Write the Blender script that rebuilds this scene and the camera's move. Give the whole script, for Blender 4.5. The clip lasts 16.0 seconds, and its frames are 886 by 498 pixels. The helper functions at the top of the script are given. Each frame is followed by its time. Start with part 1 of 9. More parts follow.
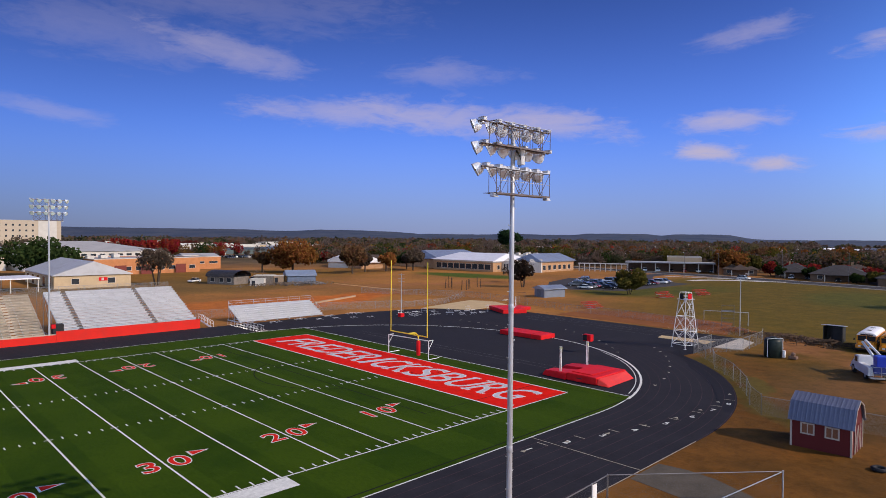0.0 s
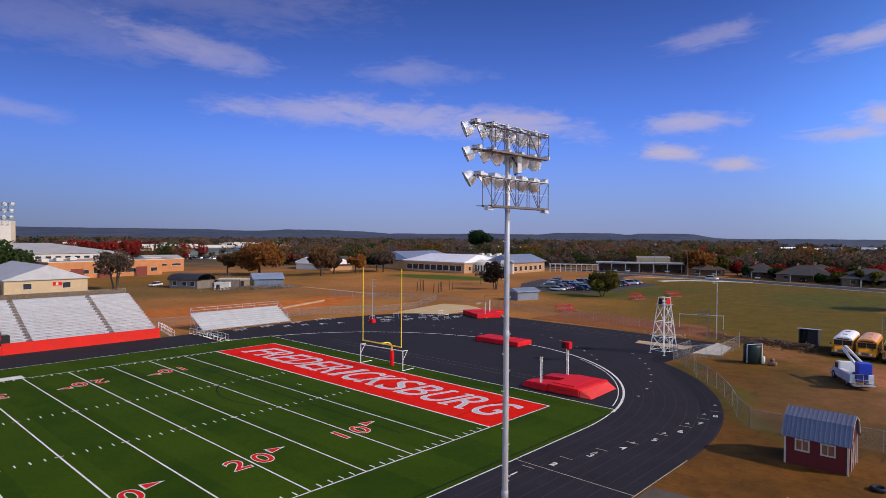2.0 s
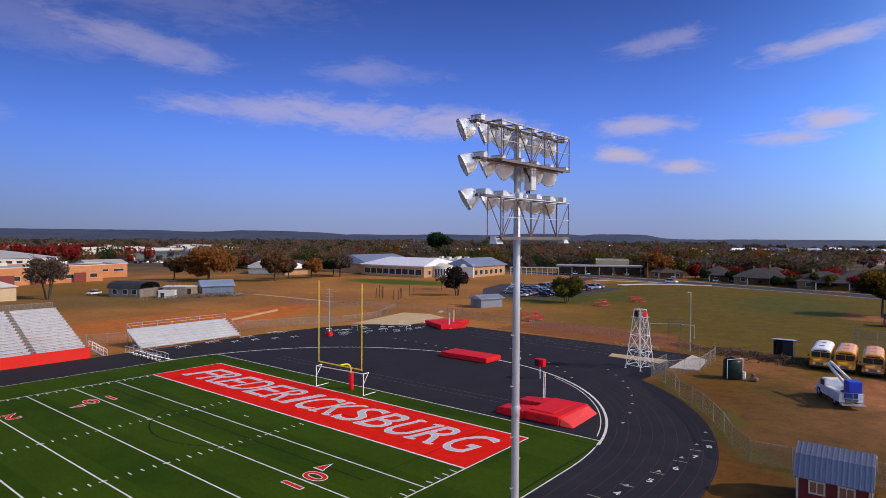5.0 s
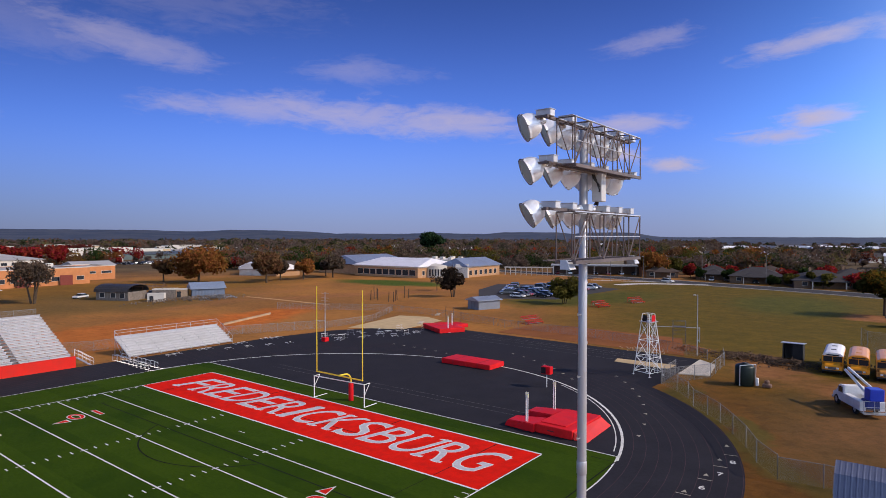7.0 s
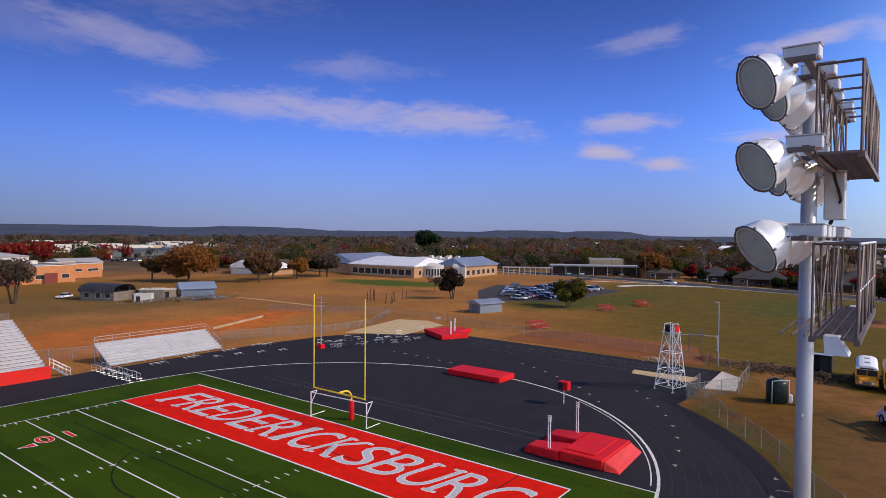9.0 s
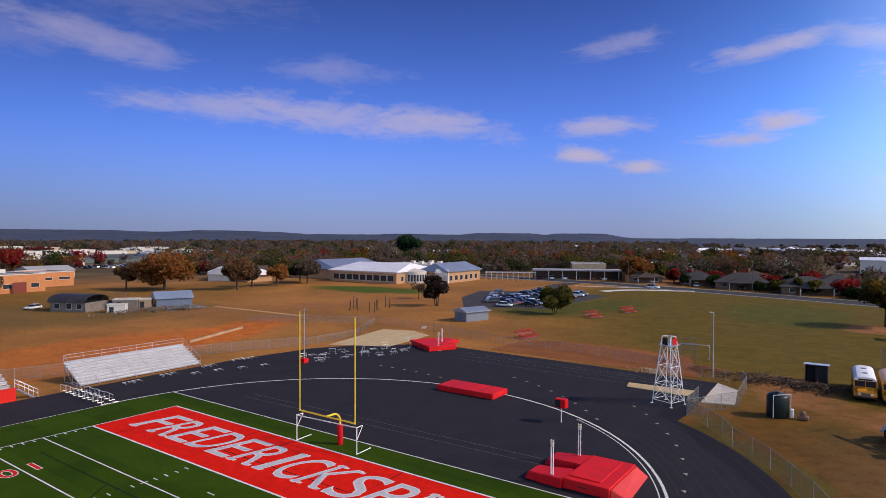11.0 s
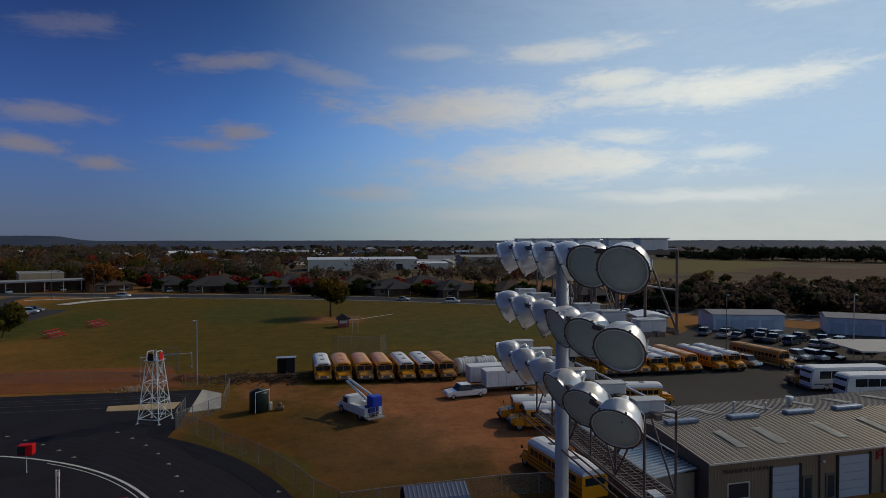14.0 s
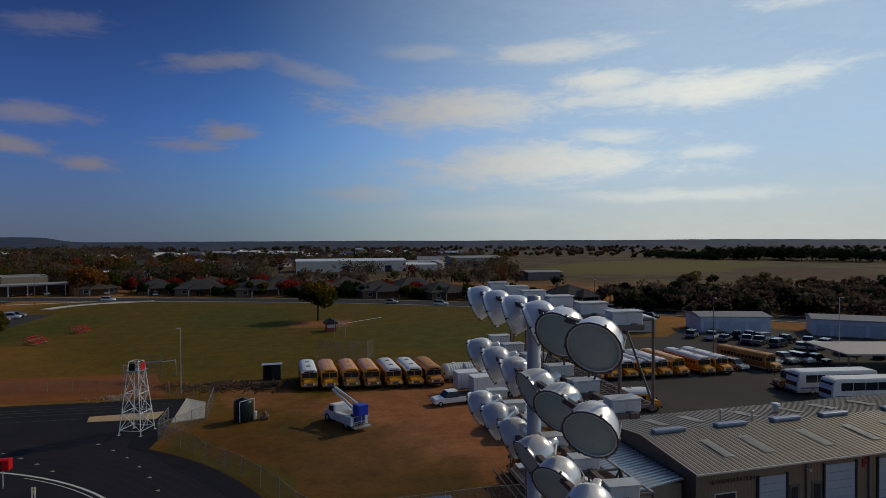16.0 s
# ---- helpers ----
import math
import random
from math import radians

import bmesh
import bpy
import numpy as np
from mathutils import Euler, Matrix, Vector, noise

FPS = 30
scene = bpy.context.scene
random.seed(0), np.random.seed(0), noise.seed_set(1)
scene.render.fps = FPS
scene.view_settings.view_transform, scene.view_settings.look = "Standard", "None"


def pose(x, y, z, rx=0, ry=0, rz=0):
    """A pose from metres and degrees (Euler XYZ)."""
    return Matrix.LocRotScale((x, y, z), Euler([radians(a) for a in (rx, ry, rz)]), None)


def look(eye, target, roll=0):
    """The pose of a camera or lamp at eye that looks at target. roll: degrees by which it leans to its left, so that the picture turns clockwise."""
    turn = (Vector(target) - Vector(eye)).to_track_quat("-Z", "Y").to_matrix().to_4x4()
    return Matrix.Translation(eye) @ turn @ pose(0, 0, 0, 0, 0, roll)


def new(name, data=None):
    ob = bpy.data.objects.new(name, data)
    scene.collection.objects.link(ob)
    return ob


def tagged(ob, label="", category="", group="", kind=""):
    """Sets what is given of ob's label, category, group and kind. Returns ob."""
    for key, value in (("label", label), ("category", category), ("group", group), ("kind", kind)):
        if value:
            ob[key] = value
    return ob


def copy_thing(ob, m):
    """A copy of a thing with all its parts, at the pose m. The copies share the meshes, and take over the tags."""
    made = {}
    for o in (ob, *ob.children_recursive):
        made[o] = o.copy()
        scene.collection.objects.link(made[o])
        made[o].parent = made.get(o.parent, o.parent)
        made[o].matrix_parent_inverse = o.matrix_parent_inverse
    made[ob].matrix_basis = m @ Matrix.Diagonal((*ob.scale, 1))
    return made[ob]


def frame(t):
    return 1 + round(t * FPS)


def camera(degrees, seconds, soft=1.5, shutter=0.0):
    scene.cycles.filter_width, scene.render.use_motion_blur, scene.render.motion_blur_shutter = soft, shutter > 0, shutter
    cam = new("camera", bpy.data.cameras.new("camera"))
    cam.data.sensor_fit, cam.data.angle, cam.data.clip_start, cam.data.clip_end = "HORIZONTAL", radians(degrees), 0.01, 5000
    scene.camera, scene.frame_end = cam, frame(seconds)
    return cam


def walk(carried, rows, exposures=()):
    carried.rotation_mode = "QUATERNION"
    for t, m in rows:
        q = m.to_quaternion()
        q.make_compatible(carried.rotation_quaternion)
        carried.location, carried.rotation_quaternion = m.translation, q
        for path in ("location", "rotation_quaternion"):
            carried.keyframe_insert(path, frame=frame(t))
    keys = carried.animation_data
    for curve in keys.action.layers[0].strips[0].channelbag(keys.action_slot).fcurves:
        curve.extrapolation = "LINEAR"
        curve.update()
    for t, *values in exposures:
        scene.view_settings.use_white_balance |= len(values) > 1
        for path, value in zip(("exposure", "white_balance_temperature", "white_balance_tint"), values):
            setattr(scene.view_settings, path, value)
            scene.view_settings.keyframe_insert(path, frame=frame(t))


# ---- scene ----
cam = camera(71.7, 16.0, soft=0.75)
PATH = [
    (0, (-42.836, -35.196, 15.656), (-41.44, -33.764, 15.615), 0.5),
    (0.5, (-42.594, -34.611, 15.841), (-41.191, -33.186, 15.8), 0.5),
    (1, (-42.195, -34.016, 16.07), (-40.793, -32.591, 16.028), 0.5),
    (1.5, (-41.72, -33.281, 16.235), (-40.306, -31.867, 16.194), 0.4),
    (2, (-41.036, -32.412, 16.358), (-39.57, -31.052, 16.316), 0.4),
    (2.5, (-40.266, -31.642, 16.596), (-38.743, -30.347, 16.554), 0.3),
    (3, (-39.464, -30.747, 16.836), (-37.926, -29.469, 16.791), 0.2),
    (3.5, (-38.643, -29.74, 17.02), (-37.096, -28.474, 16.976), 0.1),
    (4, (-37.818, -28.838, 17.159), (-36.265, -27.579, 17.119), 0.3),
    (6.5, (-35.84, -25.279, 17.877), (-34.273, -24.038, 17.836), 0.1),
    (7, (-35.3, -24.376, 17.983), (-33.724, -23.145, 17.94), 0.1),
    (7.5, (-34.505, -23.208, 18.146), (-32.922, -21.987, 18.098), 0.2),
    (8, (-33.43, -21.752, 18.222), (-31.844, -20.534, 18.171), 0.2),
    (8.5, (-32.44, -20.379, 18.348), (-30.852, -19.163, 18.297), 0.4),
    (11, (-30.028, -16.439, 19.518), (-28.399, -15.281, 19.477), 0.2),
    (11.5, (-30.021, -15.821, 19.645), (-28.241, -14.911, 19.607), 0.4),
    (12, (-30.093, -15.237, 19.805), (-28.19, -14.623, 19.768), 0.5),
    (12.5, (-30.254, -14.84, 19.981), (-28.283, -14.502, 19.947), 0.5),
    (13, (-30.431, -14.745, 20.139), (-28.431, -14.724, 20.109), 0.3),
    (13.5, (-30.458, -14.693, 20.343), (-28.478, -14.972, 20.311), 0.1),
    (14, (-30.471, -14.662, 20.527), (-28.512, -15.062, 20.496), -0.0),
    (14.5, (-30.376, -14.821, 20.726), (-28.42, -15.236, 20.7), -0.1),
    (15, (-30.253, -14.956, 20.89), (-28.299, -15.38, 20.862), -0.3),
    (15.5, (-30.099, -15.094, 21.089), (-28.146, -15.523, 21.059), -0.3),
    (16, (-29.955, -15.133, 21.282), (-28.002, -15.567, 21.251), -0.2),
]
walk(cam, [(t, look(eye, target, roll)) for t, eye, target, roll in PATH],
     exposures=[(0, -0.54, 6900, 19), (11.0, -0.57, 6900, 20), (12.0, -0.78, 6900, 15), (12.5, -1.08, 6950, 11), (13.0, -1.46, 7050, 8), (13.6, -1.78, 7100, 6), (14.4, -1.90, 7150, 6), (16, -1.90, 7150, 6)])

# ---- world and sun ----
SUN_EL, SUN_AZ = 33.0, -65.0          # azimuth from +x, counter-clockwise


class Nodes:
    """Short hand for building a node tree."""

    def __init__(self, tree, fresh=True):
        self.tree = tree
        if fresh:
            tree.nodes.clear()

    def add(self, kind, **sets):
        n = self.tree.nodes.new(kind)
        for k, v in sets.items():
            if k == "operation":
                n.operation = v
            elif k == "blend":
                n.blend_type = v
            elif k == "data":
                n.data_type = v
            elif k == "interp":
                n.interpolation_type = v
        return n

    def put(self, socket, v):
        if isinstance(v, bpy.types.NodeSocket):
            self.tree.links.new(v, socket)
        elif v is not None:
            socket.default_value = v

    def math(self, op, a, b=None, c=None, clamp=False):
        n = self.add("ShaderNodeMath", operation=op)
        n.use_clamp = clamp
        for i, v in enumerate((a, b, c)):
            self.put(n.inputs[i], v)
        return n.outputs[0]

    def smooth(self, v, lo, hi, to0=0.0, to1=1.0):
        n = self.add("ShaderNodeMapRange", interp="SMOOTHSTEP")
        for i, x in enumerate((v, lo, hi, to0, to1)):
            self.put(n.inputs[i], x)
        return n.outputs[0]

    def noise(self, vec, scale, detail=4.0, rough=0.55, dist=0.0):
        n = self.add("ShaderNodeTexNoise")
        self.put(n.inputs["Vector"], vec)
        n.inputs["Scale"].default_value, n.inputs["Detail"].default_value = scale, detail
        n.inputs["Roughness"].default_value, n.inputs["Distortion"].default_value = rough, dist
        return n.outputs[0]

    def mix(self, fac, a, b, blend="MIX"):
        n = self.add("ShaderNodeMix", data="RGBA", blend=blend)
        self.put(n.inputs[0], fac), self.put(n.inputs[6], a), self.put(n.inputs[7], b)
        return n.outputs[2]

    def xyz(self, vec):
        n = self.add("ShaderNodeSeparateXYZ")
        self.put(n.inputs[0], vec)
        return n.outputs

    def join(self, x, y, z):
        n = self.add("ShaderNodeCombineXYZ")
        for i, v in enumerate((x, y, z)):
            self.put(n.inputs[i], v)
        return n.outputs[0]

    def scaled(self, vec, sx, sy, sz, rz=0.0):
        n = self.add("ShaderNodeMapping")
        self.put(n.inputs[0], vec)
        n.inputs["Rotation"].default_value = (0, 0, radians(rz))
        n.inputs["Scale"].default_value = (sx, sy, sz)
        return n.outputs[0]


def rgb(r, g, b):
    return (r, g, b, 1.0)


world = bpy.data.worlds.new("sky")
scene.world = world
world.use_nodes = True
N = Nodes(world.node_tree)
sky = N.add("ShaderNodeTexSky")
sky.sky_type, sky.sun_disc = "NISHITA", False
sky.sun_elevation, sky.sun_rotation = radians(SUN_EL), radians(90 - SUN_AZ)
sky.air_density, sky.dust_density, sky.ozone_density, sky.altitude = 1.0, 0.3, 3.0, 500
tex = N.add("ShaderNodeTexCoord")
dx, dy, dz = N.xyz(tex.outputs["Generated"])
az = N.math("MULTIPLY", N.math("ARCTAN2", dy, dx), 57.29578)
el = N.math("MULTIPLY", N.math("ARCSINE", dz), 57.29578)
warp = N.noise(N.join(N.math("MULTIPLY", az, 0.14), N.math("MULTIPLY", el, 0.42), 0.0), 1.0, 6.0, 0.6, 0.6)
warp = N.math("SUBTRACT", warp, 0.5)
fine = N.noise(N.join(N.math("MULTIPLY", az, 0.45), N.math("MULTIPLY", el, 1.6), 3.0), 1.0, 5.0, 0.65, 0.8)
# Streaks of cloud: azimuth, elevation, half width, half height, slope, density.
CLOUDS = [
    (55.4, 11.2, 8.5, 1.3, 0.00, 0.55), (47.2, 10.9, 11.8, 1.5, -0.06, 0.66), (37.4, 10.5, 8.5, 1.5, -0.12, 0.72),
    (66.0, 15.8, 8.0, 1.4, -0.18, 0.42), (74.0, 16.2, 10.0, 2.4, -0.05, 0.18), (79.2, 9.7, 5.0, 0.8, -0.15, 0.28),
    (45.7, 14.9, 6.5, 1.1, -0.05, 0.28), (64.2, 19.5, 15.8, 2.2, 0.00, 0.16),
    (21.5, 10.0, 4.6, 1.0, 0.00, 0.75), (22.6, 7.4, 3.0, 0.8, -0.10, 0.95), (17.8, 6.2, 2.8, 0.7, 0.00, 0.85),
    (19.3, 16.7, 4.2, 1.0, 0.10, 0.40), (6.9, 9.5, 2.8, 0.9, 0.00, 0.90), (9.6, 8.1, 3.3, 0.8, 0.00, 0.95),
    (6.4, 15.4, 5.0, 0.9, 0.15, 0.70), (-14.0, 11.9, 12.5, 2.1, 0.02, 1.0), (-21.0, 6.9, 15.5, 2.2, 0.02, 1.0),
    (-4.5, 4.3, 5.1, 0.9, 0.00, 0.60), (-35.5, 12.6, 11.0, 1.7, 0.03, 1.00), (-27.0, 14.1, 5.0, 1.1, 0.00, 0.95), (-22.5, 16.7, 8.0, 1.1, 0.04, 0.75),
    (-28.5, 9.0, 4.5, 0.9, -0.05, 0.80), (-35.0, 7.4, 4.5, 0.8, 0.00, 0.70), (-0.4, 14.9, 6.6, 0.9, -0.20, 0.50), (-11.0, 16.9, 4.5, 0.7, 0.00, 0.45),
    (-33.5, 3.8, 12.0, 0.7, 0.00, 0.60), (-14.0, 2.3, 10.0, 0.9, 0.00, 0.40), (-44.0, 18.6, 5.0, 0.8, 0.00, 0.70),
]
cover = None
for a0, e0, w, h, slope, dens in CLOUDS:
    u = N.math("SUBTRACT", az, a0)
    v = N.math("SUBTRACT", N.math("SUBTRACT", el, e0), N.math("MULTIPLY", u, -slope))
    u, v = N.math("DIVIDE", u, w), N.math("DIVIDE", v, h)
    r = N.math("SQRT", N.math("ADD", N.math("MULTIPLY", u, u), N.math("MULTIPLY", v, v)))
    r = N.math("ADD", r, N.math("ADD", N.math("MULTIPLY", warp, 2.0), N.math("MULTIPLY", N.math("SUBTRACT", fine, 0.5), 1.5)))
    m = N.math("MULTIPLY", N.smooth(r, 1.25, 0.1), dens)
    cover = m if cover is None else N.math("MAXIMUM", cover, m)
cover = N.math("MULTIPLY", cover, N.smooth(fine, 0.2, 0.75, 0.68, 1.0))
# Thin high veil that thickens towards the sun's side.
veil = N.math("MULTIPLY", N.smooth(az, 8.0, -36.0), N.smooth(el, 0.0, 30.0, 1.0, 0.80))
veil = N.math("MULTIPLY", veil, N.smooth(N.math("ADD", fine, warp), 0.1, 0.9, 0.84, 0.96))
low = N.math("MULTIPLY", N.smooth(el, 10.5, -2.0), 0.80)
high = N.smooth(el, 26.0, 55.0, 1.0, 0.2)
deep = N.mix(1.0, sky.outputs[0], rgb(0.50, 0.82, 1.82), "MULTIPLY")      # the deep blue of clear dry air
deep = N.mix(1.0, deep, N.smooth(el, 6.0, 26.0, 1.08, 0.56), "MULTIPLY")
deep = N.mix(low, deep, rgb(2.45, 2.95, 5.05))
deep = N.mix(1.0, deep, N.smooth(az, 88.0, 40.0, 0.72, 1.18), "MULTIPLY")
deep = N.mix(N.smooth(az, 21.0, -10.0), deep, N.mix(1.0, deep, rgb(1.60, 1.78, 1.38), "MULTIPLY"))
haze = N.mix(N.smooth(el, 0.5, 8.0), rgb(17.5, 19.2, 20.5), rgb(14.0, 19.0, 25.5))   # sunlit thin veil, whiter low down
deep = N.mix(N.math("MULTIPLY", veil, high), deep, haze)
bright = N.smooth(az, 10.0, -38.0)                                        # thin cloud glows towards the sun
day = N.mix(N.math("MULTIPLY", cover, high), deep, N.mix(bright, rgb(6.6, 6.2, 7.8), rgb(25.5, 26.6, 27.0)))
bg = N.add("ShaderNodeBackground")
N.put(bg.inputs[0], day)
bg.inputs[1].default_value = 0.112
out = N.add("ShaderNodeOutputWorld")
N.put(out.inputs[0], bg.outputs[0])

sun = new("sun", bpy.data.lights.new("sun", "SUN"))
sun.data.energy, sun.data.angle, sun.data.color = 5.0, radians(0.55), (1.0, 0.86, 0.66)
sa, se = radians(SUN_AZ), radians(SUN_EL)
sun.matrix_world = look((60 * math.cos(sa) * math.cos(se), 60 * math.sin(sa) * math.cos(se), 60 * math.sin(se)), (0, 0, 0))


# ---- materials ----
def surface(name, col, rough=0.7, metal=0.0, var=0.25, scale=1.5, bump=0.0, bump_scale=20.0, dirt=None, dirt_scale=0.4,
            dirt_amount=0.4, per_piece=0.0, stretch=(1, 1, 1), alpha=None, transmission=0.0, coat=0.0, translucent=0.0, spec=0.3):
    """A painted, cast, woven or grown surface: base colour varied at two scales, stains, fine relief."""
    m = bpy.data.materials.new(name)
    m.use_nodes = True
    n = Nodes(m.node_tree)
    tc = n.add("ShaderNodeTexCoord")
    vec = n.scaled(tc.outputs["Object"], *stretch)
    b = n.add("ShaderNodeBsdfPrincipled")
    o = n.add("ShaderNodeOutputMaterial")
    n.put(o.inputs[0], b.outputs[0])
    k = n.math("ADD", n.math("MULTIPLY", n.noise(vec, scale, 5.0), 0.6), n.math("MULTIPLY", n.noise(vec, scale * 9, 3.0), 0.4))
    lo = rgb(*[c * (1 - var) for c in col])
    hi = rgb(*[min(1.0, c * (1 + var)) for c in col])
    c = n.mix(n.smooth(k, 0.3, 0.7), lo, hi)
    if dirt:
        d = n.smooth(n.noise(vec, dirt_scale, 6.0, 0.65, 0.5), 0.48, 0.72)
        c = n.mix(n.math("MULTIPLY", d, dirt_amount), c, rgb(*dirt))
    if per_piece:
        info = n.add("ShaderNodeObjectInfo")
        hs = n.add("ShaderNodeHueSaturation")
        n.put(hs.inputs["Value"], n.smooth(info.outputs["Random"], 0, 1, 1 - per_piece, 1 + per_piece))
        n.put(hs.inputs["Color"], c)
        c = hs.outputs[0]
    n.put(b.inputs["Base Color"], c)
    n.put(b.inputs["Roughness"], n.smooth(k, 0.2, 0.8, max(0.02, rough - 0.08), min(1.0, rough + 0.08)))
    b.inputs["Metallic"].default_value = metal
    b.inputs["Transmission Weight"].default_value = transmission
    b.inputs["Coat Weight"].default_value = coat
    b.inputs["Specular IOR Level"].default_value = spec
    if alpha is not None:
        n.put(b.inputs["Alpha"], alpha)
    if bump:
        bp = n.add("ShaderNodeBump")
        bp.inputs["Strength"].default_value, bp.inputs["Distance"].default_value = bump, 0.02
        n.put(bp.inputs["Height"], n.noise(vec, bump_scale, 4.0))
        n.put(b.inputs["Normal"], bp.outputs[0])
    if translucent:
        tr = n.add("ShaderNodeBsdfTranslucent")
        n.put(tr.inputs[0], c)
        mx = n.add("ShaderNodeMixShader")
        mx.inputs[0].default_value = translucent
        n.put(mx.inputs[1], b.outputs[0]), n.put(mx.inputs[2], tr.outputs[0])
        n.put(o.inputs[0], mx.outputs[0])
    return m


def leaf_mat(name, col, spread=0.24, ruffle=0.55):
    """Leaves: every leaf clump a little different."""
    m = bpy.data.materials.new(name)
    m.use_nodes = True
    n = Nodes(m.node_tree)
    g = n.add("ShaderNodeNewGeometry")
    info = n.add("ShaderNodeObjectInfo")
    b = n.add("ShaderNodeBsdfDiffuse")
    t = n.add("ShaderNodeBsdfTranslucent")
    hs = n.add("ShaderNodeHueSaturation")
    r = g.outputs["Random Per Island"]
    n.put(hs.inputs["Hue"], n.smooth(r, 0, 1, 0.485, 0.515))
    v = n.math("MULTIPLY", n.smooth(n.math("FRACT", n.math("MULTIPLY", r, 7.31)), 0, 1, 1 - spread, 1 + spread),
               n.smooth(info.outputs["Random"], 0, 1, 0.85, 1.15))
    n.put(hs.inputs["Value"], v)
    hs.inputs["Color"].default_value = rgb(*col)
    n.put(b.inputs[0], hs.outputs[0]), n.put(t.inputs[0], hs.outputs[0])
    lean = n.add("ShaderNodeVectorMath", operation="ADD")
    half = n.add("ShaderNodeVectorMath", operation="SCALE")
    n.put(half.inputs[0], g.outputs["Normal"])
    half.inputs["Scale"].default_value = ruffle
    n.put(lean.inputs[0], half.outputs[0])
    lean.inputs[1].default_value = (0.15, -0.3, 0.75)
    unit = n.add("ShaderNodeVectorMath", operation="NORMALIZE")
    n.put(unit.inputs[0], lean.outputs[0])
    n.put(b.inputs["Normal"], unit.outputs[0])
    mx = n.add("ShaderNodeMixShader")
    mx.inputs[0].default_value = 0.3
    n.put(mx.inputs[1], b.outputs[0]), n.put(mx.inputs[2], t.outputs[0])
    o = n.add("ShaderNodeOutputMaterial")
    n.put(o.inputs[0], mx.outputs[0])
    return m


def ribbed(name, col, pitch, axis=0, rough=0.45, metal=0.6, depth=0.5, dirt=(0.2, 0.15, 0.1), dirt_amount=0.25):
    """Sheet metal with ribs across the given axis of the object."""
    m = surface(name, col, rough, metal, var=0.08, scale=0.4, dirt=dirt, dirt_amount=dirt_amount, dirt_scale=0.25)
    n = Nodes(m.node_tree, fresh=False)
    b = [q for q in n.tree.nodes if q.type == "BSDF_PRINCIPLED"][0]
    tc = n.add("ShaderNodeTexCoord")
    x = n.xyz(tc.outputs["Object"])[axis]
    w = n.math("SINE", n.math("MULTIPLY", x, 6.2832 / pitch))
    bp = n.add("ShaderNodeBump")
    bp.inputs["Strength"].default_value, bp.inputs["Distance"].default_value = depth, pitch * 0.25
    n.put(bp.inputs["Height"], n.smooth(w, 0.2, 0.9))
    n.put(b.inputs["Normal"], bp.outputs[0])
    return m


def mesh_wire(name, col, pitch=0.06, open_share=0.80):
    """Woven wire: the gaps between the wires are open."""
    m = surface(name, col, 0.5, 0.7, var=0.1)
    n = Nodes(m.node_tree, fresh=False)
    b = [q for q in n.tree.nodes if q.type == "BSDF_PRINCIPLED"][0]
    tc = n.add("ShaderNodeTexCoord")
    x, y, z = n.xyz(tc.outputs["UV"])
    a = n.math("PINGPONG", n.math("ADD", x, y), pitch / 2)
    c = n.math("PINGPONG", n.math("SUBTRACT", x, y), pitch / 2)
    wire = n.math("LESS_THAN", n.math("MINIMUM", a, c), pitch / 2 * (1 - math.sqrt(open_share)))
    n.put(b.inputs["Alpha"], wire)
    return m


M_WHITE = surface("field_paint_white", (0.62, 0.63, 0.60), 0.85, spec=0.06, var=0.18, scale=3, bump=0.2, bump_scale=80)
M_RED_PAINT = surface("end_zone_red", (0.70, 0.014, 0.005), 0.85, spec=0.06, var=0.16, scale=1.2, bump=0.2, bump_scale=90, dirt=(0.48, 0.009, 0.004), dirt_amount=0.45, dirt_scale=0.35)
M_SILVER_PAINT = surface("letter_grey", (0.47, 0.47, 0.50), 0.85, spec=0.06, var=0.15, scale=2)
M_NUM_RED = surface("number_red", (0.62, 0.02, 0.012), 0.85, spec=0.06, var=0.15, scale=2)
M_BLACK_LINE = surface("soccer_line_black", (0.012, 0.014, 0.012), 0.9, spec=0.06, var=0.2)
M_LANE = surface("lane_paint", (0.060, 0.038, 0.044), 0.8, spec=0.06, var=0.35, scale=0.6)
M_MARK = surface("track_mark_paint", (0.36, 0.33, 0.26), 0.8, spec=0.06, var=0.3, scale=3)
M_STEEL = surface("galvanized_steel", (0.52, 0.54, 0.56), 0.38, 0.65, var=0.12, scale=2, dirt=(0.3, 0.29, 0.28), dirt_amount=0.3)
M_POLE = surface("pole_steel", (0.45, 0.46, 0.49), 0.42, 0.35, var=0.10, scale=1.0, stretch=(1, 1, 0.2), dirt=(0.38, 0.37, 0.36), dirt_amount=0.35)
M_DARK_STEEL = surface("dark_steel", (0.16, 0.155, 0.16), 0.5, 0.6, var=0.2)
M_RUST = surface("rusty_steel", (0.20, 0.12, 0.085), 0.75, 0.3, var=0.3, scale=4)
M_ALU = surface("aluminium_plank", (0.66, 0.665, 0.68), 0.35, 0.35, var=0.10, scale=2, stretch=(0.3, 1, 1), dirt=(0.42, 0.41, 0.40), dirt_amount=0.3)
M_TAN_PLANK = surface("weathered_plank", (0.47, 0.40, 0.31), 0.75, var=0.2, scale=1, stretch=(0.2, 1, 1), dirt=(0.28, 0.23, 0.18), dirt_amount=0.5)
M_RED_WALL = surface("red_painted_wall", (0.62, 0.014, 0.006), 0.6, var=0.07, scale=0.6, dirt=(0.42, 0.03, 0.02), dirt_amount=0.4)
